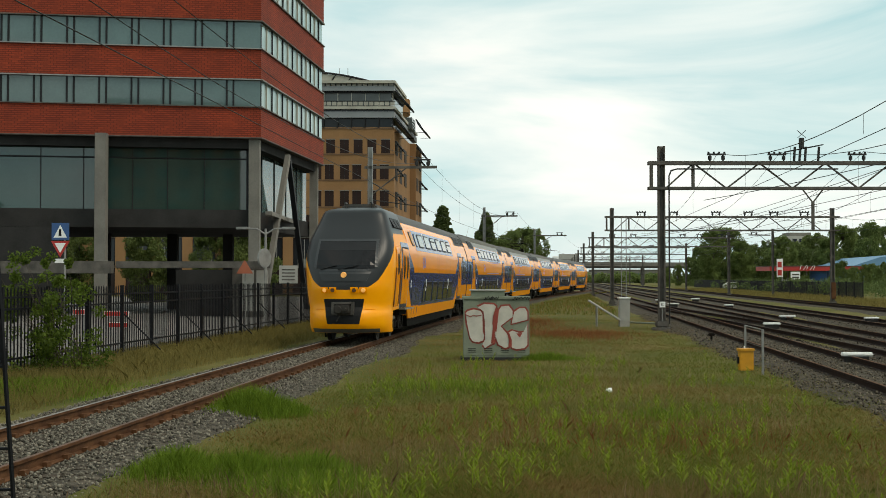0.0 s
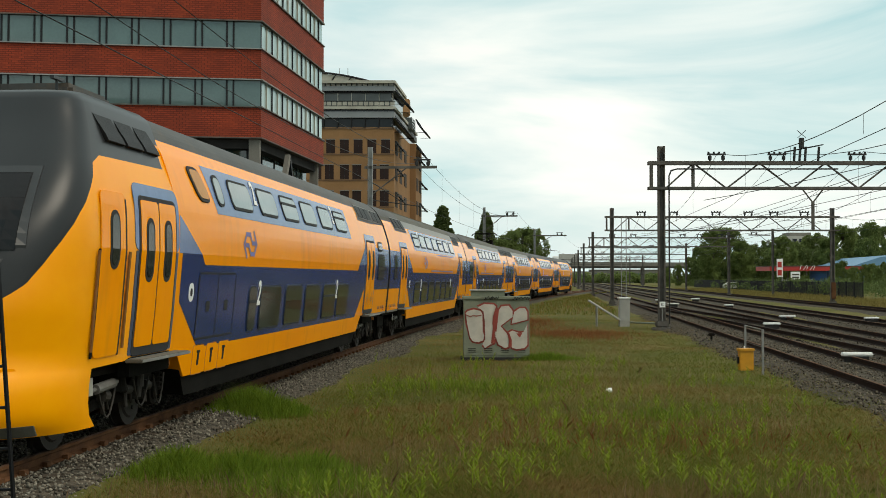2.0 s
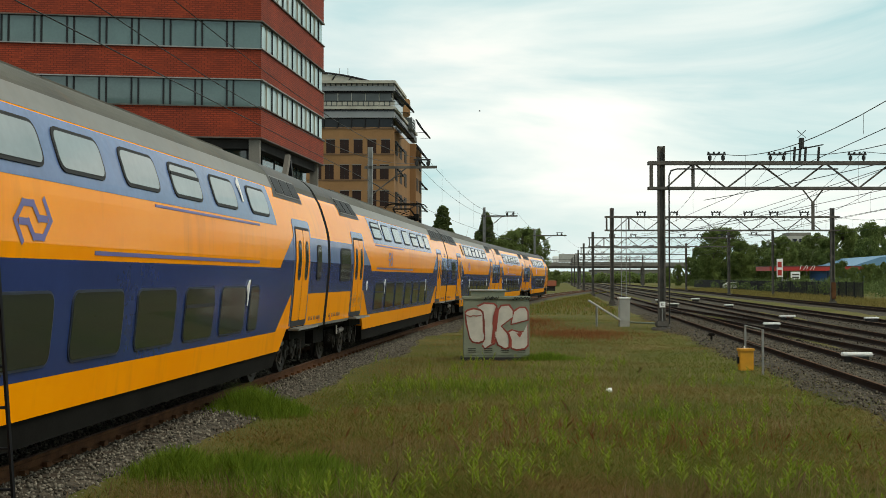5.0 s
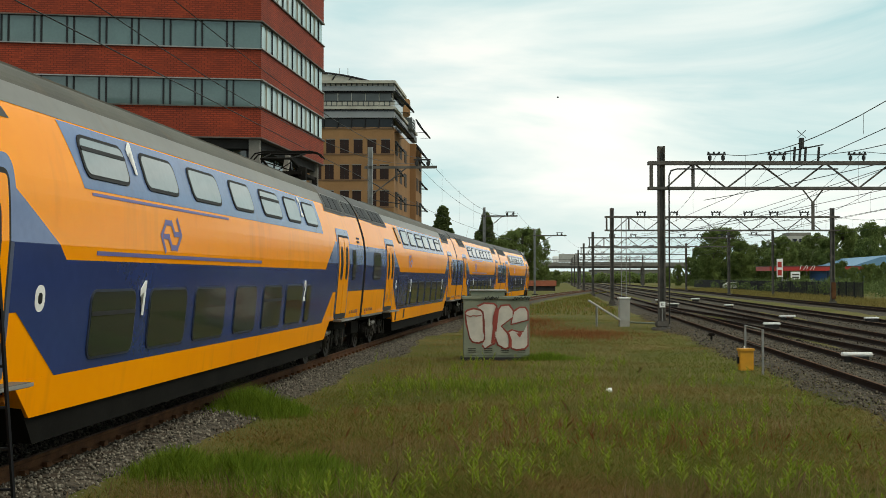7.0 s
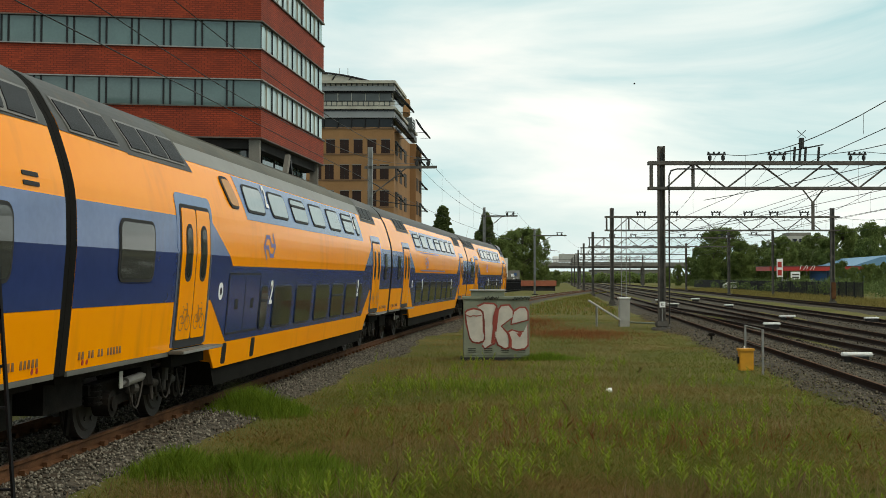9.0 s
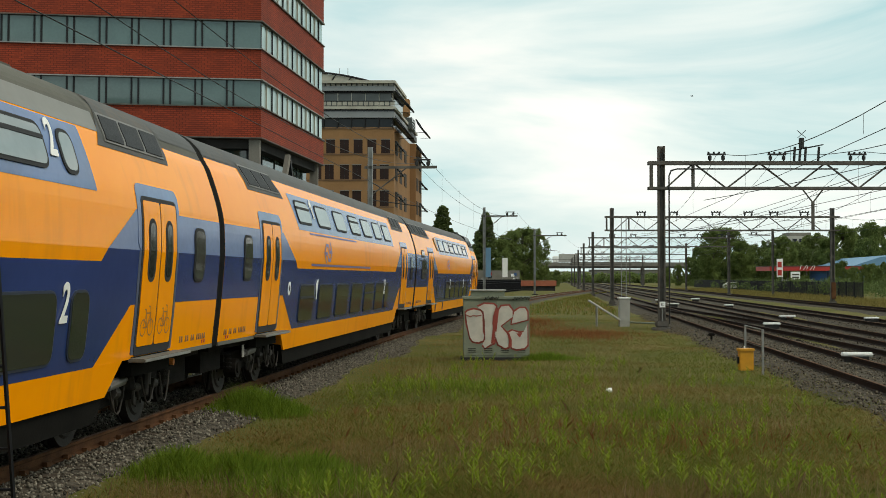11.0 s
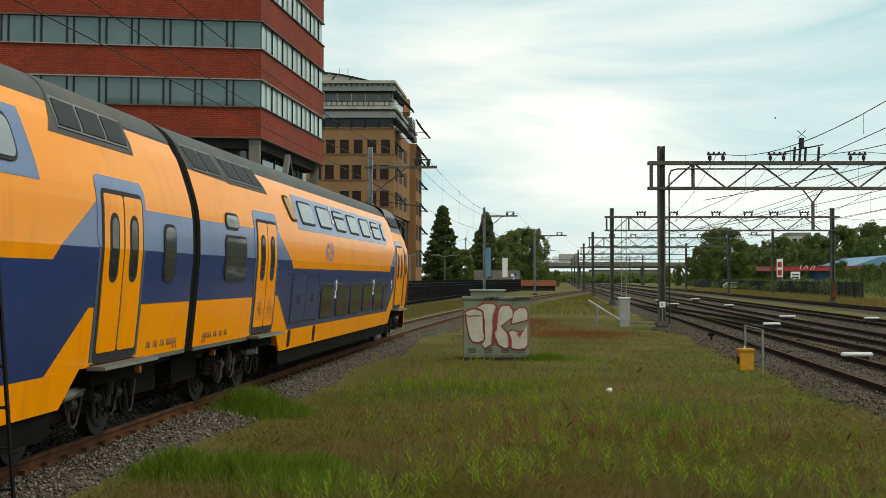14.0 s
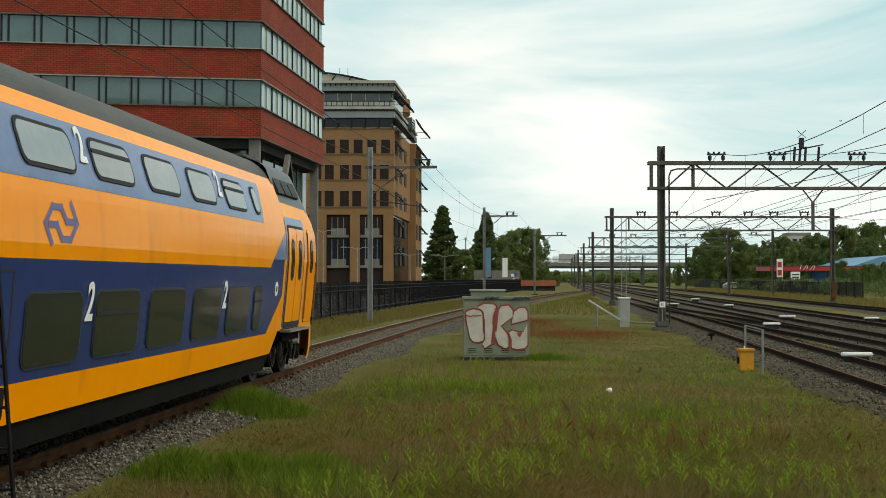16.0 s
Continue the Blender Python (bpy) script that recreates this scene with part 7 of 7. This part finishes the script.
    tagged(part_mesh("scrub", big_mesh("scrub", v, f), "leaf_dark"), "low dark green scrub along the far fence", "scrub", kind="stuff")


def blades(name, pts, height, width, material, label, seed, lean=0.35):
    """Grass blades as slim bent triangles, rooted at pts."""
    rng = np.random.default_rng(seed)
    n = len(pts)
    h = height[0] + (height[1] - height[0]) * rng.random(n)
    a = rng.uniform(0, 2 * np.pi, n)
    w = rng.uniform(width[0], width[1], n)
    side = np.stack([np.cos(a), np.sin(a), np.zeros(n)], 1)
    tip = np.stack([rng.normal(0, lean, n), rng.normal(0, lean, n), np.ones(n)], 1) * h[:, None]
    mid = tip * np.array([0.3, 0.3, 0.55]) + side * 0.0
    v = np.stack([pts - side * w[:, None] / 2, pts + side * w[:, None] / 2, pts + mid + side * w[:, None] * 0.35, pts + tip, pts + mid - side * w[:, None] * 0.35], 1)
    f = np.arange(n * 5).reshape(-1, 5)
    return tagged(part_mesh(name, big_mesh(name, v.reshape(-1, 3), f), material), label, "grass", kind="stuff")


def ground_at(x, y):
    return np.array([swell(a, b) for a, b in zip(x, y)])


def build_grass():
    rng = np.random.default_rng(11)
    # the strip between the two lines
    n = 640000
    y = 10 / (1 - 0.86 * rng.random(n)) + rng.random(n)
    left = BEND[0] + BEND[1] * y + BEND[2] * y**2 + 1.9
    right = 8.47 + EAST * (y - 23.2) - 0.45
    x = left + (right - left) * rng.random(n)
    left_edge = -0.40 * y
    ok = (x > left_edge - 0.5) & (x < 0.40 * y) & (y < 75)
    # thin where stones lie
    edge = np.minimum((x - left) / 1.2, (right - x) / 1.3)
    ok &= rng.random(n) < np.clip(edge + 0.15, 0.0, 1)
    x, y = x[ok], y[ok]
    shoulder = np.interp(x - 8.47 - EAST * (y - 23.2) - 0.7535, [-2.75, -1.5], [-0.42, -0.18])
    pts = np.stack([x, y, np.maximum(ground_at(x, y), shoulder) - 0.01], 1)
    blades("meadow_grass", pts, (0.025, 0.085), (0.0025, 0.0055), "blade", "short rough grass in green and reddish patches", 1, 0.55)
    # tall seeding stems in patches
    patch = np.array([noise.noise(Vector((a * 0.35, b * 0.22, 7))) for a, b in zip(x[::2], y[::2])])
    keep = patch > 0.08
    q = pts[::2][keep]
    q = q[rng.random(len(q)) < 0.10]
    blades("seeding_grass", q, (0.12, 0.28), (0.0015, 0.003), "seed", "thin reddish seeding grass stems", 2, 0.22)
    # lush tufts
    for k, (cx, cy, sx, sy, count, h) in enumerate(((-3.3, 21.0, 0.36, 0.35, 6000, (0.16, 0.60)), (-2.7, 20.8, 0.22, 0.3, 2000, (0.10, 0.42)), (-3.1, 14.3, 0.30, 0.3, 3600, (0.10, 0.42)), (-2.3, 14.0, 0.35, 0.3, 4200, (0.10, 0.40)), (-1.55, 14.2, 0.3, 0.25, 3000, (0.08, 0.36)), (-8.6, 25.0, 1.3, 1.2, 8000, (0.10, 0.32)), (2.9, 34.6, 0.5, 0.3, 2600, (0.10, 0.32)), (-1.5, 13.2, 0.5, 0.4, 2600, (0.10, 0.28)), (3.6, 20.0, 0.5, 0.3, 700, (0.1, 0.3)), (0.8, 26.0, 1.6, 1.0, 3200, (0.08, 0.26)))):
        g = rng.normal(size=(count, 2)) * np.array([sx, sy])
        tx, ty = cx + g[:, 0], cy + g[:, 1]
        blades("grass_tuft", np.stack([tx, ty, ground_at(tx, ty) - 0.03], 1), (h[0], h[1] * np.exp(-0.25 * (g[:, 0] / sx) ** 2 - 0.12 * (g[:, 1] / sy) ** 2)), (0.005, 0.012), "tuft", "lush bright green tuft of tall grass", 20 + k, 0.28)
    for k, (cx, cy, sx, sy, count) in enumerate(((5.6, 50.0, 1.1, 3.0, 6000), (1.2, 19.0, 1.6, 0.9, 3500), (3.6, 17.0, 1.4, 0.7, 2500), (4.6, 62.0, 0.8, 5.0, 4000))):
        g = rng.normal(size=(count, 2)) * np.array([sx, sy])
        tx, ty = cx + g[:, 0], cy + g[:, 1]
        blades("red_grass", np.stack([tx, ty, ground_at(tx, ty) - 0.02], 1), (0.08, 0.22), (0.0018, 0.004) if cy < 30 else (0.006, 0.012), "red_seed", "patch of thin red-brown seeding grass", 60 + k, 0.3)
    # dry verge between track and fence
    n = 120000
    s = 18 + 110 * rng.random(n) ** 1.5
    a = -2.3 - 4.2 * rng.random(n) ** 0.9
    p = np.array([bent(q, w) for q, w in zip(s, a)])
    p[:, 2] = ground_at(p[:, 0], p[:, 1]) - 0.01
    blades("verge_grass", p, (0.07, 0.30), (0.004, 0.009), "straw", "dry yellow verge grass below the fence", 31)
    # verge right of the tracks
    n = 26000
    y = 70 + 180 * rng.random(n)
    x = 8.47 + EAST * (y - 23.2) + 17.5 + 9 * rng.random(n)
    p = np.stack([x, y, np.full(n, GROUND)], 1)
    blades("far_verge_grass", p, (0.15, 0.5), (0.02, 0.05), "straw", "pale green verge grass beyond the main line", 41)
    n = 9000
    y = 75 + 120 * rng.random(n)
    l, r = BEND[0] + BEND[1] * y + BEND[2] * y**2 + 2.3, 8.47 + EAST * (y - 23.2) - 1.9
    x = l + np.maximum(r - l, 0.2) * rng.random(n)
    blades("far_meadow_grass", np.stack([x, y, np.full(n, GROUND)], 1), (0.1, 0.3), (0.02, 0.05), "blade", "rough grass narrowing between the lines", 43)
    # leafy weeds
    vs, fs, o = [], [], 0
    heads = [(rng.uniform(-0.30, 0.36), 11.3 + 22 * rng.random() ** 1.3) for _ in range(190)]
    spots = [(u * yy + rng.normal() * 0.6, yy + rng.normal() * 0.5) for u, yy in heads for _ in range(rng.integers(2, 9))]
    for xx, yy in spots:
        if xx < -1.9 or yy < 10.8 or xx > 8.47 + EAST * (yy - 23.2) - 1.9 or noise.noise(Vector((xx * 0.3, yy * 0.25, 40))) < -0.12:
            continue
        base = np.array([xx, yy, swell(xx, yy)])
        h = rng.uniform(0.16, 0.44)
        lean = rng.normal(0, 0.08, 2)
        for k in range(16):
            t = 0.15 + 0.85 * k / 16
            c = base + np.array([lean[0] * t, lean[1] * t, h * t])
            ang = k * 2.4 + rng.random()
            ln = 0.085 * (1.15 - t) + 0.02
            d = np.array([math.cos(ang), math.sin(ang), 0.9])
            w = np.array([-math.sin(ang), math.cos(ang), 0]) * 0.011
            vs += [c, c + d * ln * 0.5 + w, c + d * ln, c + d * ln * 0.5 - w]
            fs.append((o, o + 1, o + 2, o + 3))
            o += 4
        vs += [base + np.array([-0.004, 0, 0]), base + np.array([0.004, 0, 0]), base + np.array([lean[0], lean[1], h]), base + np.array([lean[0], lean[1], h])]
        fs.append((o, o + 1, o + 2, o + 3))
        o += 4
    tagged(part_mesh("weed", big_mesh("weed", np.array(vs), np.array(fs)), "weed"), "upright light green leafy weeds among the grass", "weeds", kind="stuff")


M["seed"] = mat("seed_stem", (0.30, 0.175, 0.09), 0.8, 0, 0.3, 0.6, island=0.6, other=(0.42, 0.30, 0.17), spec=0.1)
M["red_seed"] = mat("red_seed_stem", (0.22, 0.075, 0.03), 0.8, 0, 0.3, 0.6, island=0.6, other=(0.36, 0.16, 0.065), spec=0.1)
M["weed"] = mat("weed_leaf", (0.155, 0.215, 0.015), 0.5, 0, 0.3, 2, island=0.6, other=(0.26, 0.32, 0.033), spec=0.1)


# ---- distance ----
def build_distance():
    t = thing("road_bridge", "long grey road bridge on slim piers crossing the line", "bridge", kind="structure")
    y = 400.0
    part("deck", boxes((14, 130, y, y + 9, 5.3, 6.3)), "mast", t)
    part("edge_beam", boxes((14, 130, y - 0.4, y, 5.9, 7.2)), "concrete", t)
    part("railing", boxes((14, 130, y - 0.3, y - 0.2, 8.1, 8.22), *[(14 + 2.9 * k, 14.1 + 2.9 * k, y - 0.3, y - 0.2, 7.2, 8.2) for k in range(40)]), "mast", t)
    for x in (20, 34, 45, 56, 66, 78, 92, 108, 122):
        part("pier", boxes((x - 0.5, x + 0.5, y + 1, y + 3, -0.4, 5.3)), "mast", t)
    t = thing("truck", "pale box truck crossing the bridge", "truck")
    part("box", boxes((38.5, 45.0, y + 2, y + 4.5, 7.4, 10.0), bevel=0.05), "cabinet_light", t)
    part("cab", boxes((36.4, 38.3, y + 2, y + 4.5, 7.2, 9.3), bevel=0.2), "white", t)
    for x in (37.4, 41.0, 43.8):
        part("wheel", rod(bmesh.new(), (x, y + 1.95, 6.8), (x, y + 2.3, 6.8), 0.5, 14), "rubber", t)
    # filling station
    t = thing("filling_station", "filling station with a flat red canopy on thin pillars", "filling station")
    d = 260.0
    X = lambda px: (px - 784) / 2150 * d
    part("canopy", boxes((X(1363), X(1542), d, d + 12, 3.62, 4.55)), "red", t)
    part("canopy_edge", boxes((X(1362), X(1543), d - 0.1, d + 12, 4.555, 4.70)), "mast", t)
    part("canopy_end", boxes((X(1542), X(1562), d, d + 12, 3.7, 4.6)), "cabinet_light", t)
    for k, px in enumerate((1418, 1424, 1430, 1436, 1442)):
        part("emblem_bar", bar(bmesh.new(), (X(px) - 0.35, d - 0.16, 3.8), (X(px) + (0.35 if k % 2 else -0.05), d - 0.16, 4.75), 0.22, 0.06), "white", t, "white slanted emblem bars")
    for px in (1380, 1406, 1440, 1478, 1520):
        part("pillar", boxes((X(px) - 0.15, X(px) + 0.15, d + 5, d + 5.3, -0.3, 3.65)), "blue" if px > 1450 else "mast_light", t)
    for px in (1400, 1446, 1500):
        part("pump", boxes((X(px) - 0.5, X(px) + 0.5, d + 4, d + 4.6, -0.3, 1.7), bevel=0.05), "white" if px < 1460 else "red", t)
    part("price_board", boxes((X(1395), X(1411), d - 2, d - 1.7, 0.4, 3.4)), "white", t)
    for k in range(4):
        part("price_bar", boxes((X(1397), X(1409), d - 2.05, d - 2, 0.8 + 0.62 * k, 1.1 + 0.62 * k)), ("red", "mast", "mast", "mast")[k], t)
    t = thing("pylon_sign", "upright white pylon sign with red emblem shapes", "sign")
    part("board", boxes((X(1366), X(1376), d - 4, d - 3.7, 2.3, 6.1)), "white", t)
    for z in (2.6, 4.3):
        part("emblem", boxes((X(1367), X(1374), d - 4.06, d - 4, z, z + 1.2)), "red", t)
    part("post", boxes((X(1375), X(1377), d - 3.7, d - 3.5, -0.3, 6.3)), "mast_light", t)
    X = lambda px: (px - 784) / 2150 * 299
    t = thing("commercial_building", "low blue clad commercial building with a pitched roof", "building")
    part("wall", boxes((X(1500), X(1660), 300, 330, -0.4, 4.2)), "blue", t)
    bm = bmesh.new()
    vs = [bm.verts.new(p) for p in ((X(1490), 299, 4.2), (X(1660), 299, 4.2), (X(1660), 299, 8.4), (X(1560), 299, 7.3), (X(1490), 331, 4.2), (X(1660), 331, 4.2), (X(1660), 331, 8.4), (X(1560), 331, 7.3))]
    for f in ((0, 1, 2, 3), (7, 6, 5, 4), (0, 3, 7, 4), (3, 2, 6, 7), (0, 4, 5, 1), (1, 5, 6, 2)):
        bm.faces.new([vs[k] for k in f])
    part("roof", bm, "sky_blue", t)
    for px in (1500, 1520, 1545, 1565):
        part("window", boxes((X(px), X(px) + 1.8, 299.9, 300.1, 0.6, 3.0)), "win_green", t)
    t = thing("tower_block", "pale flat-topped tower block above the trees", "building")
    part("wall", boxes((126, 142, 450, 465, -0.4, 17.6)), "cabinet_light", t)
    part("roof", boxes((129, 137, 452, 462, 17.6, 19.0)), "concrete", t)
    for k in range(6):
        part("window", boxes((127 + 2.5 * k, 128.6 + 2.5 * k, 449.9, 450.1, 15.2, 16.6)), "win_dark", t)
    # far fence with cars
    fence = thing("chain_fence", "dark mesh fence in front of the filling station", "fence", kind="structure")
    for k in range(48):
        yy = 128 + 4.0 * k
        x = 8.47 + EAST * (yy - 23.2) + 26 + 0.02 * (yy - 128)
        part("post", boxes((x - 0.05, x + 0.05, yy - 0.05, yy + 0.05, -0.3, 1.7)), "fence", fence)
    bm = bmesh.new()
    for k in range(380):
        yy = 128 + 0.5 * k
        x = 8.47 + EAST * (yy - 23.2) + 26 + 0.02 * (yy - 128)
        box(bm, x - 0.02, x + 0.02, yy - 0.07, yy + 0.07, -0.2, 1.6)
    tagged(part("slats", bm, "fence", fence), kind="stuff")
    for k, (px, yy, col) in enumerate(((1415, 238, "white"), (1440, 240, "cabinet_light"), (1385, 236, "mast"), (1330, 236, "blue"), (1300, 232, "cabinet_light"))):
        build_car_parked((px - 784) / 2150 * yy, yy, col, 0)
    for k, (px, yy, col) in enumerate(((757, 186, "sky_blue"), (789, 196, "orange"), (800, 205, "mast"), (742, 190, "blue"), (815, 215, "cabinet_light"))):
        build_car_parked((px - 784) / 2150 * yy, yy, col, 60)
    # banners and turbine
    for px, y0, col, z1 in ((863, 190.0, "sky_blue", 6.8), (893, 200.0, "white", 5.4)):
        t = thing("banner_flag", ("tall blue" if col == "sky_blue" else "pale grey") + " banner flag on a pole", "flag", "banner flags")
        x = (px - 784) / 2150 * y0
        part("pole", rod(bmesh.new(), (x - 0.4, y0, -0.3), (x - 0.4, y0, z1 + 0.2), 0.05, 8), "mast_light", t)
        part("cloth", boxes((x - 0.36, x + 0.5, y0 - 0.02, y0 + 0.02, 2.2, z1)), col, t)
    t = thing("wind_turbine", "distant pale wind turbine with three blades", "wind turbine")
    tx, ty = (824 - 784) / 2150 * 900, 900
    part("tower", rod(bmesh.new(), (tx, ty, 0), (tx, ty, 31), 0.9, 10, 0.5), "cabinet_light", t)
    part("nacelle", boxes((tx - 0.8, tx + 0.8, ty - 2, ty + 2, 30.2, 32)), "cabinet_light", t)
    for a in (15, 135, 255):
        part("blade", bar(bmesh.new(), (tx, ty - 2.2, 31), (tx + 8 * math.sin(radians(a)), ty - 2.2, 31 + 8 * math.cos(radians(a))), 0.7, 0.2), "cabinet_light", t)
    t = thing("low_wall", "low graffiti-covered concrete wall beyond the fence", "wall")
    part("wall", boxes((5.5, 13.5, 214, 214.4, -0.3, 3.4)), "concrete", t)
    rng = random.Random(2)
    for k in range(16):
        x, z = 5.7 + 7.3 * rng.random(), 0.6 + 2.2 * rng.random()
        part("paint_patch", boxes((x - 0.2 - 0.3 * rng.random(), x + 0.3, 213.96, 213.99, z - 0.2, z + 0.3)), rng.choice(("blue", "red", "white", "black", "mast_light")), t)
    t = thing("storage_shed", "long low shed with a rust-red roof", "building")
    part("wall", boxes((13.6, 20.5, 222, 228, -0.3, 0.6)), "concrete_dark", t)
    part("roof", boxes((13.4, 20.7, 221.8, 228.2, 0.6, 1.6)), "orange", t)
    for k, (px, w, h) in enumerate(((1118, 40, 6), (1010, 24, 5))):
        yy = 620.0
        x = (px - 784) / 2150 * yy
        t = thing("far_building", "pale distant commercial building beyond the bridge", "building", "far buildings")
        part("wall", boxes((x - w / 2, x + w / 2, yy, yy + 15, -0.4, h)), "cabinet_light" if k % 2 else "concrete", t)
        part("roof", boxes((x - w / 2 - 0.3, x + w / 2 + 0.3, yy - 0.3, yy + 15.3, h, h + 0.4)), "mast", t)
        for q in range(6):
            part("window", boxes((x - w / 2 + 1 + q * w / 6, x - w / 2 + 1 + q * w / 6 + w / 9, yy - 0.1, yy + 0.1, h * 0.45, h * 0.75)), "win_green", t)


def build_car_parked(x, y, colour, turn):
    t = thing("parked_car", {"white": "white", "sky_blue": "light blue", "orange": "orange", "blue": "blue", "mast": "dark grey", "cabinet_light": "silver grey"}[colour] + " car parked beside the fence", "car", "parked cars")
    t.matrix_basis = pose(x, y, -0.19, 0, 0, turn)
    bm = bmesh.new()
    side = [(-2.1, 0.35), (2.1, 0.35), (2.15, 0.85), (1.3, 0.98), (0.6, 1.45), (-1.2, 1.5), (-2.0, 1.0), (-2.15, 0.8)]
    for sgn in (-0.85, 0.85):
        bm.faces.new([bm.verts.new((a, sgn, z)) for a, z in side])
    bm.verts.ensure_lookup_table()
    n = len(side)
    for k in range(n):
        bm.faces.new((bm.verts[k], bm.verts[(k + 1) % n], bm.verts[n + (k + 1) % n], bm.verts[n + k]))
    part("body", bm, colour, t)
    part("side_window", boxes((-1.15, 0.6, -0.87, 0.87, 1.02, 1.36)), "win_dark", t)
    for a in (-1.35, 1.35):
        for s in (-0.8, 0.8):
            part("wheel", rod(bmesh.new(), (a, s - 0.1, 0.32), (a, s + 0.1, 0.32), 0.32, 14), "rubber", t)


def build_bird(x, y, z):
    bm = bmesh.new()
    bmesh.ops.create_icosphere(bm, subdivisions=1, radius=0.04, matrix=Matrix.Diagonal((2.2, 1, 0.8, 1)))
    bird = part("bird", bm, "black")
    tagged(bird, "small dark bird flying across the sky", "bird")
    for s in (-1, 1):
        w = bmesh.new()
        vs = [w.verts.new(q) for q in ((0.05, 0, 0.01), (-0.04, 0, 0.01), (-0.07, s * 0.18, 0.07), (0.0, s * 0.16, 0.07))]
        w.faces.new(vs)
        part("wing", w, "black", bird)
    return bird


BIRD = build_bird(0, 0, 0)
leafy(M["seed"])
leafy(M["weed"])
leafy(M["red_seed"])
build_yard_office()
build_undercroft()
build_fence()
build_overhead()
build_cabinet()
build_small_things()
build_signs()
build_lamp(-9.64, 66.0, 4.75, 1.25, "street lamps")
build_lamp(-10.6, 150.0, 5.85, 1.7, "street lamps")
build_lamp(-4.3, 158.0, 5.2, 1.7, "street lamps")
build_lamp(0.3, 200.0, 5.8, 2.0, "street lamps")
build_lamp(-15.0, 152.0, 8.0, 1.2, "street lamps")
build_distance()
build_plants()
build_grass()


# ---- motion ----
def nose_arc(t):
    return 37.64 - 13.55494816 * t + 0.27114988 * t**2 - 0.00424175 * t**3 - 0.00037472 * t**4 + 0.00002155 * t**5


def car_pose(k, t):
    start, length = nose_arc(t) + STARTS[k], LENGTHS[k]
    a, b = bent(start + (4.5 if k == 0 else 3.5)), bent(start + length - (4.5 if k == 5 else 3.5))
    way = (b - a).normalized()
    turn = Matrix.Rotation(math.atan2(way.y, way.x), 4, "Z")
    at = a - way * (4.5 if k == 0 else 3.5)
    if k == 5:
        at = at + way * length
        turn = turn @ Matrix.Rotation(math.pi, 4, "Z")
    return Matrix.Translation(at) @ turn


def motions():
    steps = [0.2 * i for i in range(81)]
    for k, car in enumerate(CARS):
        walk(car, [(t, car_pose(k, t)) for t in steps])
    fine = [i / 30 for i in range(481)]
    for w, x in WHEELSETS:
        k = [i for i, c in enumerate(CARS) if w.parent.parent == c][0]
        sign = -1 if k == 5 else 1
        rows = []
        for t in fine:
            turned = sign * (nose_arc(t) - nose_arc(0)) / 0.455
            rows.append((t, Matrix.Translation((x, 0, 0.458)) @ Matrix.Rotation(turned, 4, "Y")))
        walk(w, rows)
    where = ((0, 520, 215), (7.0, 988, 172), (9.0, 1124, 148), (12.5, 1295, 195), (16.0, 1490, 214))
    walk(BIRD, [(t, pose((a - 784) / 2150 * 90, 90, EYE + (492.3 - b) / 2150 * 90, 0, 0, 8)) for t, a, b in where])


motions()
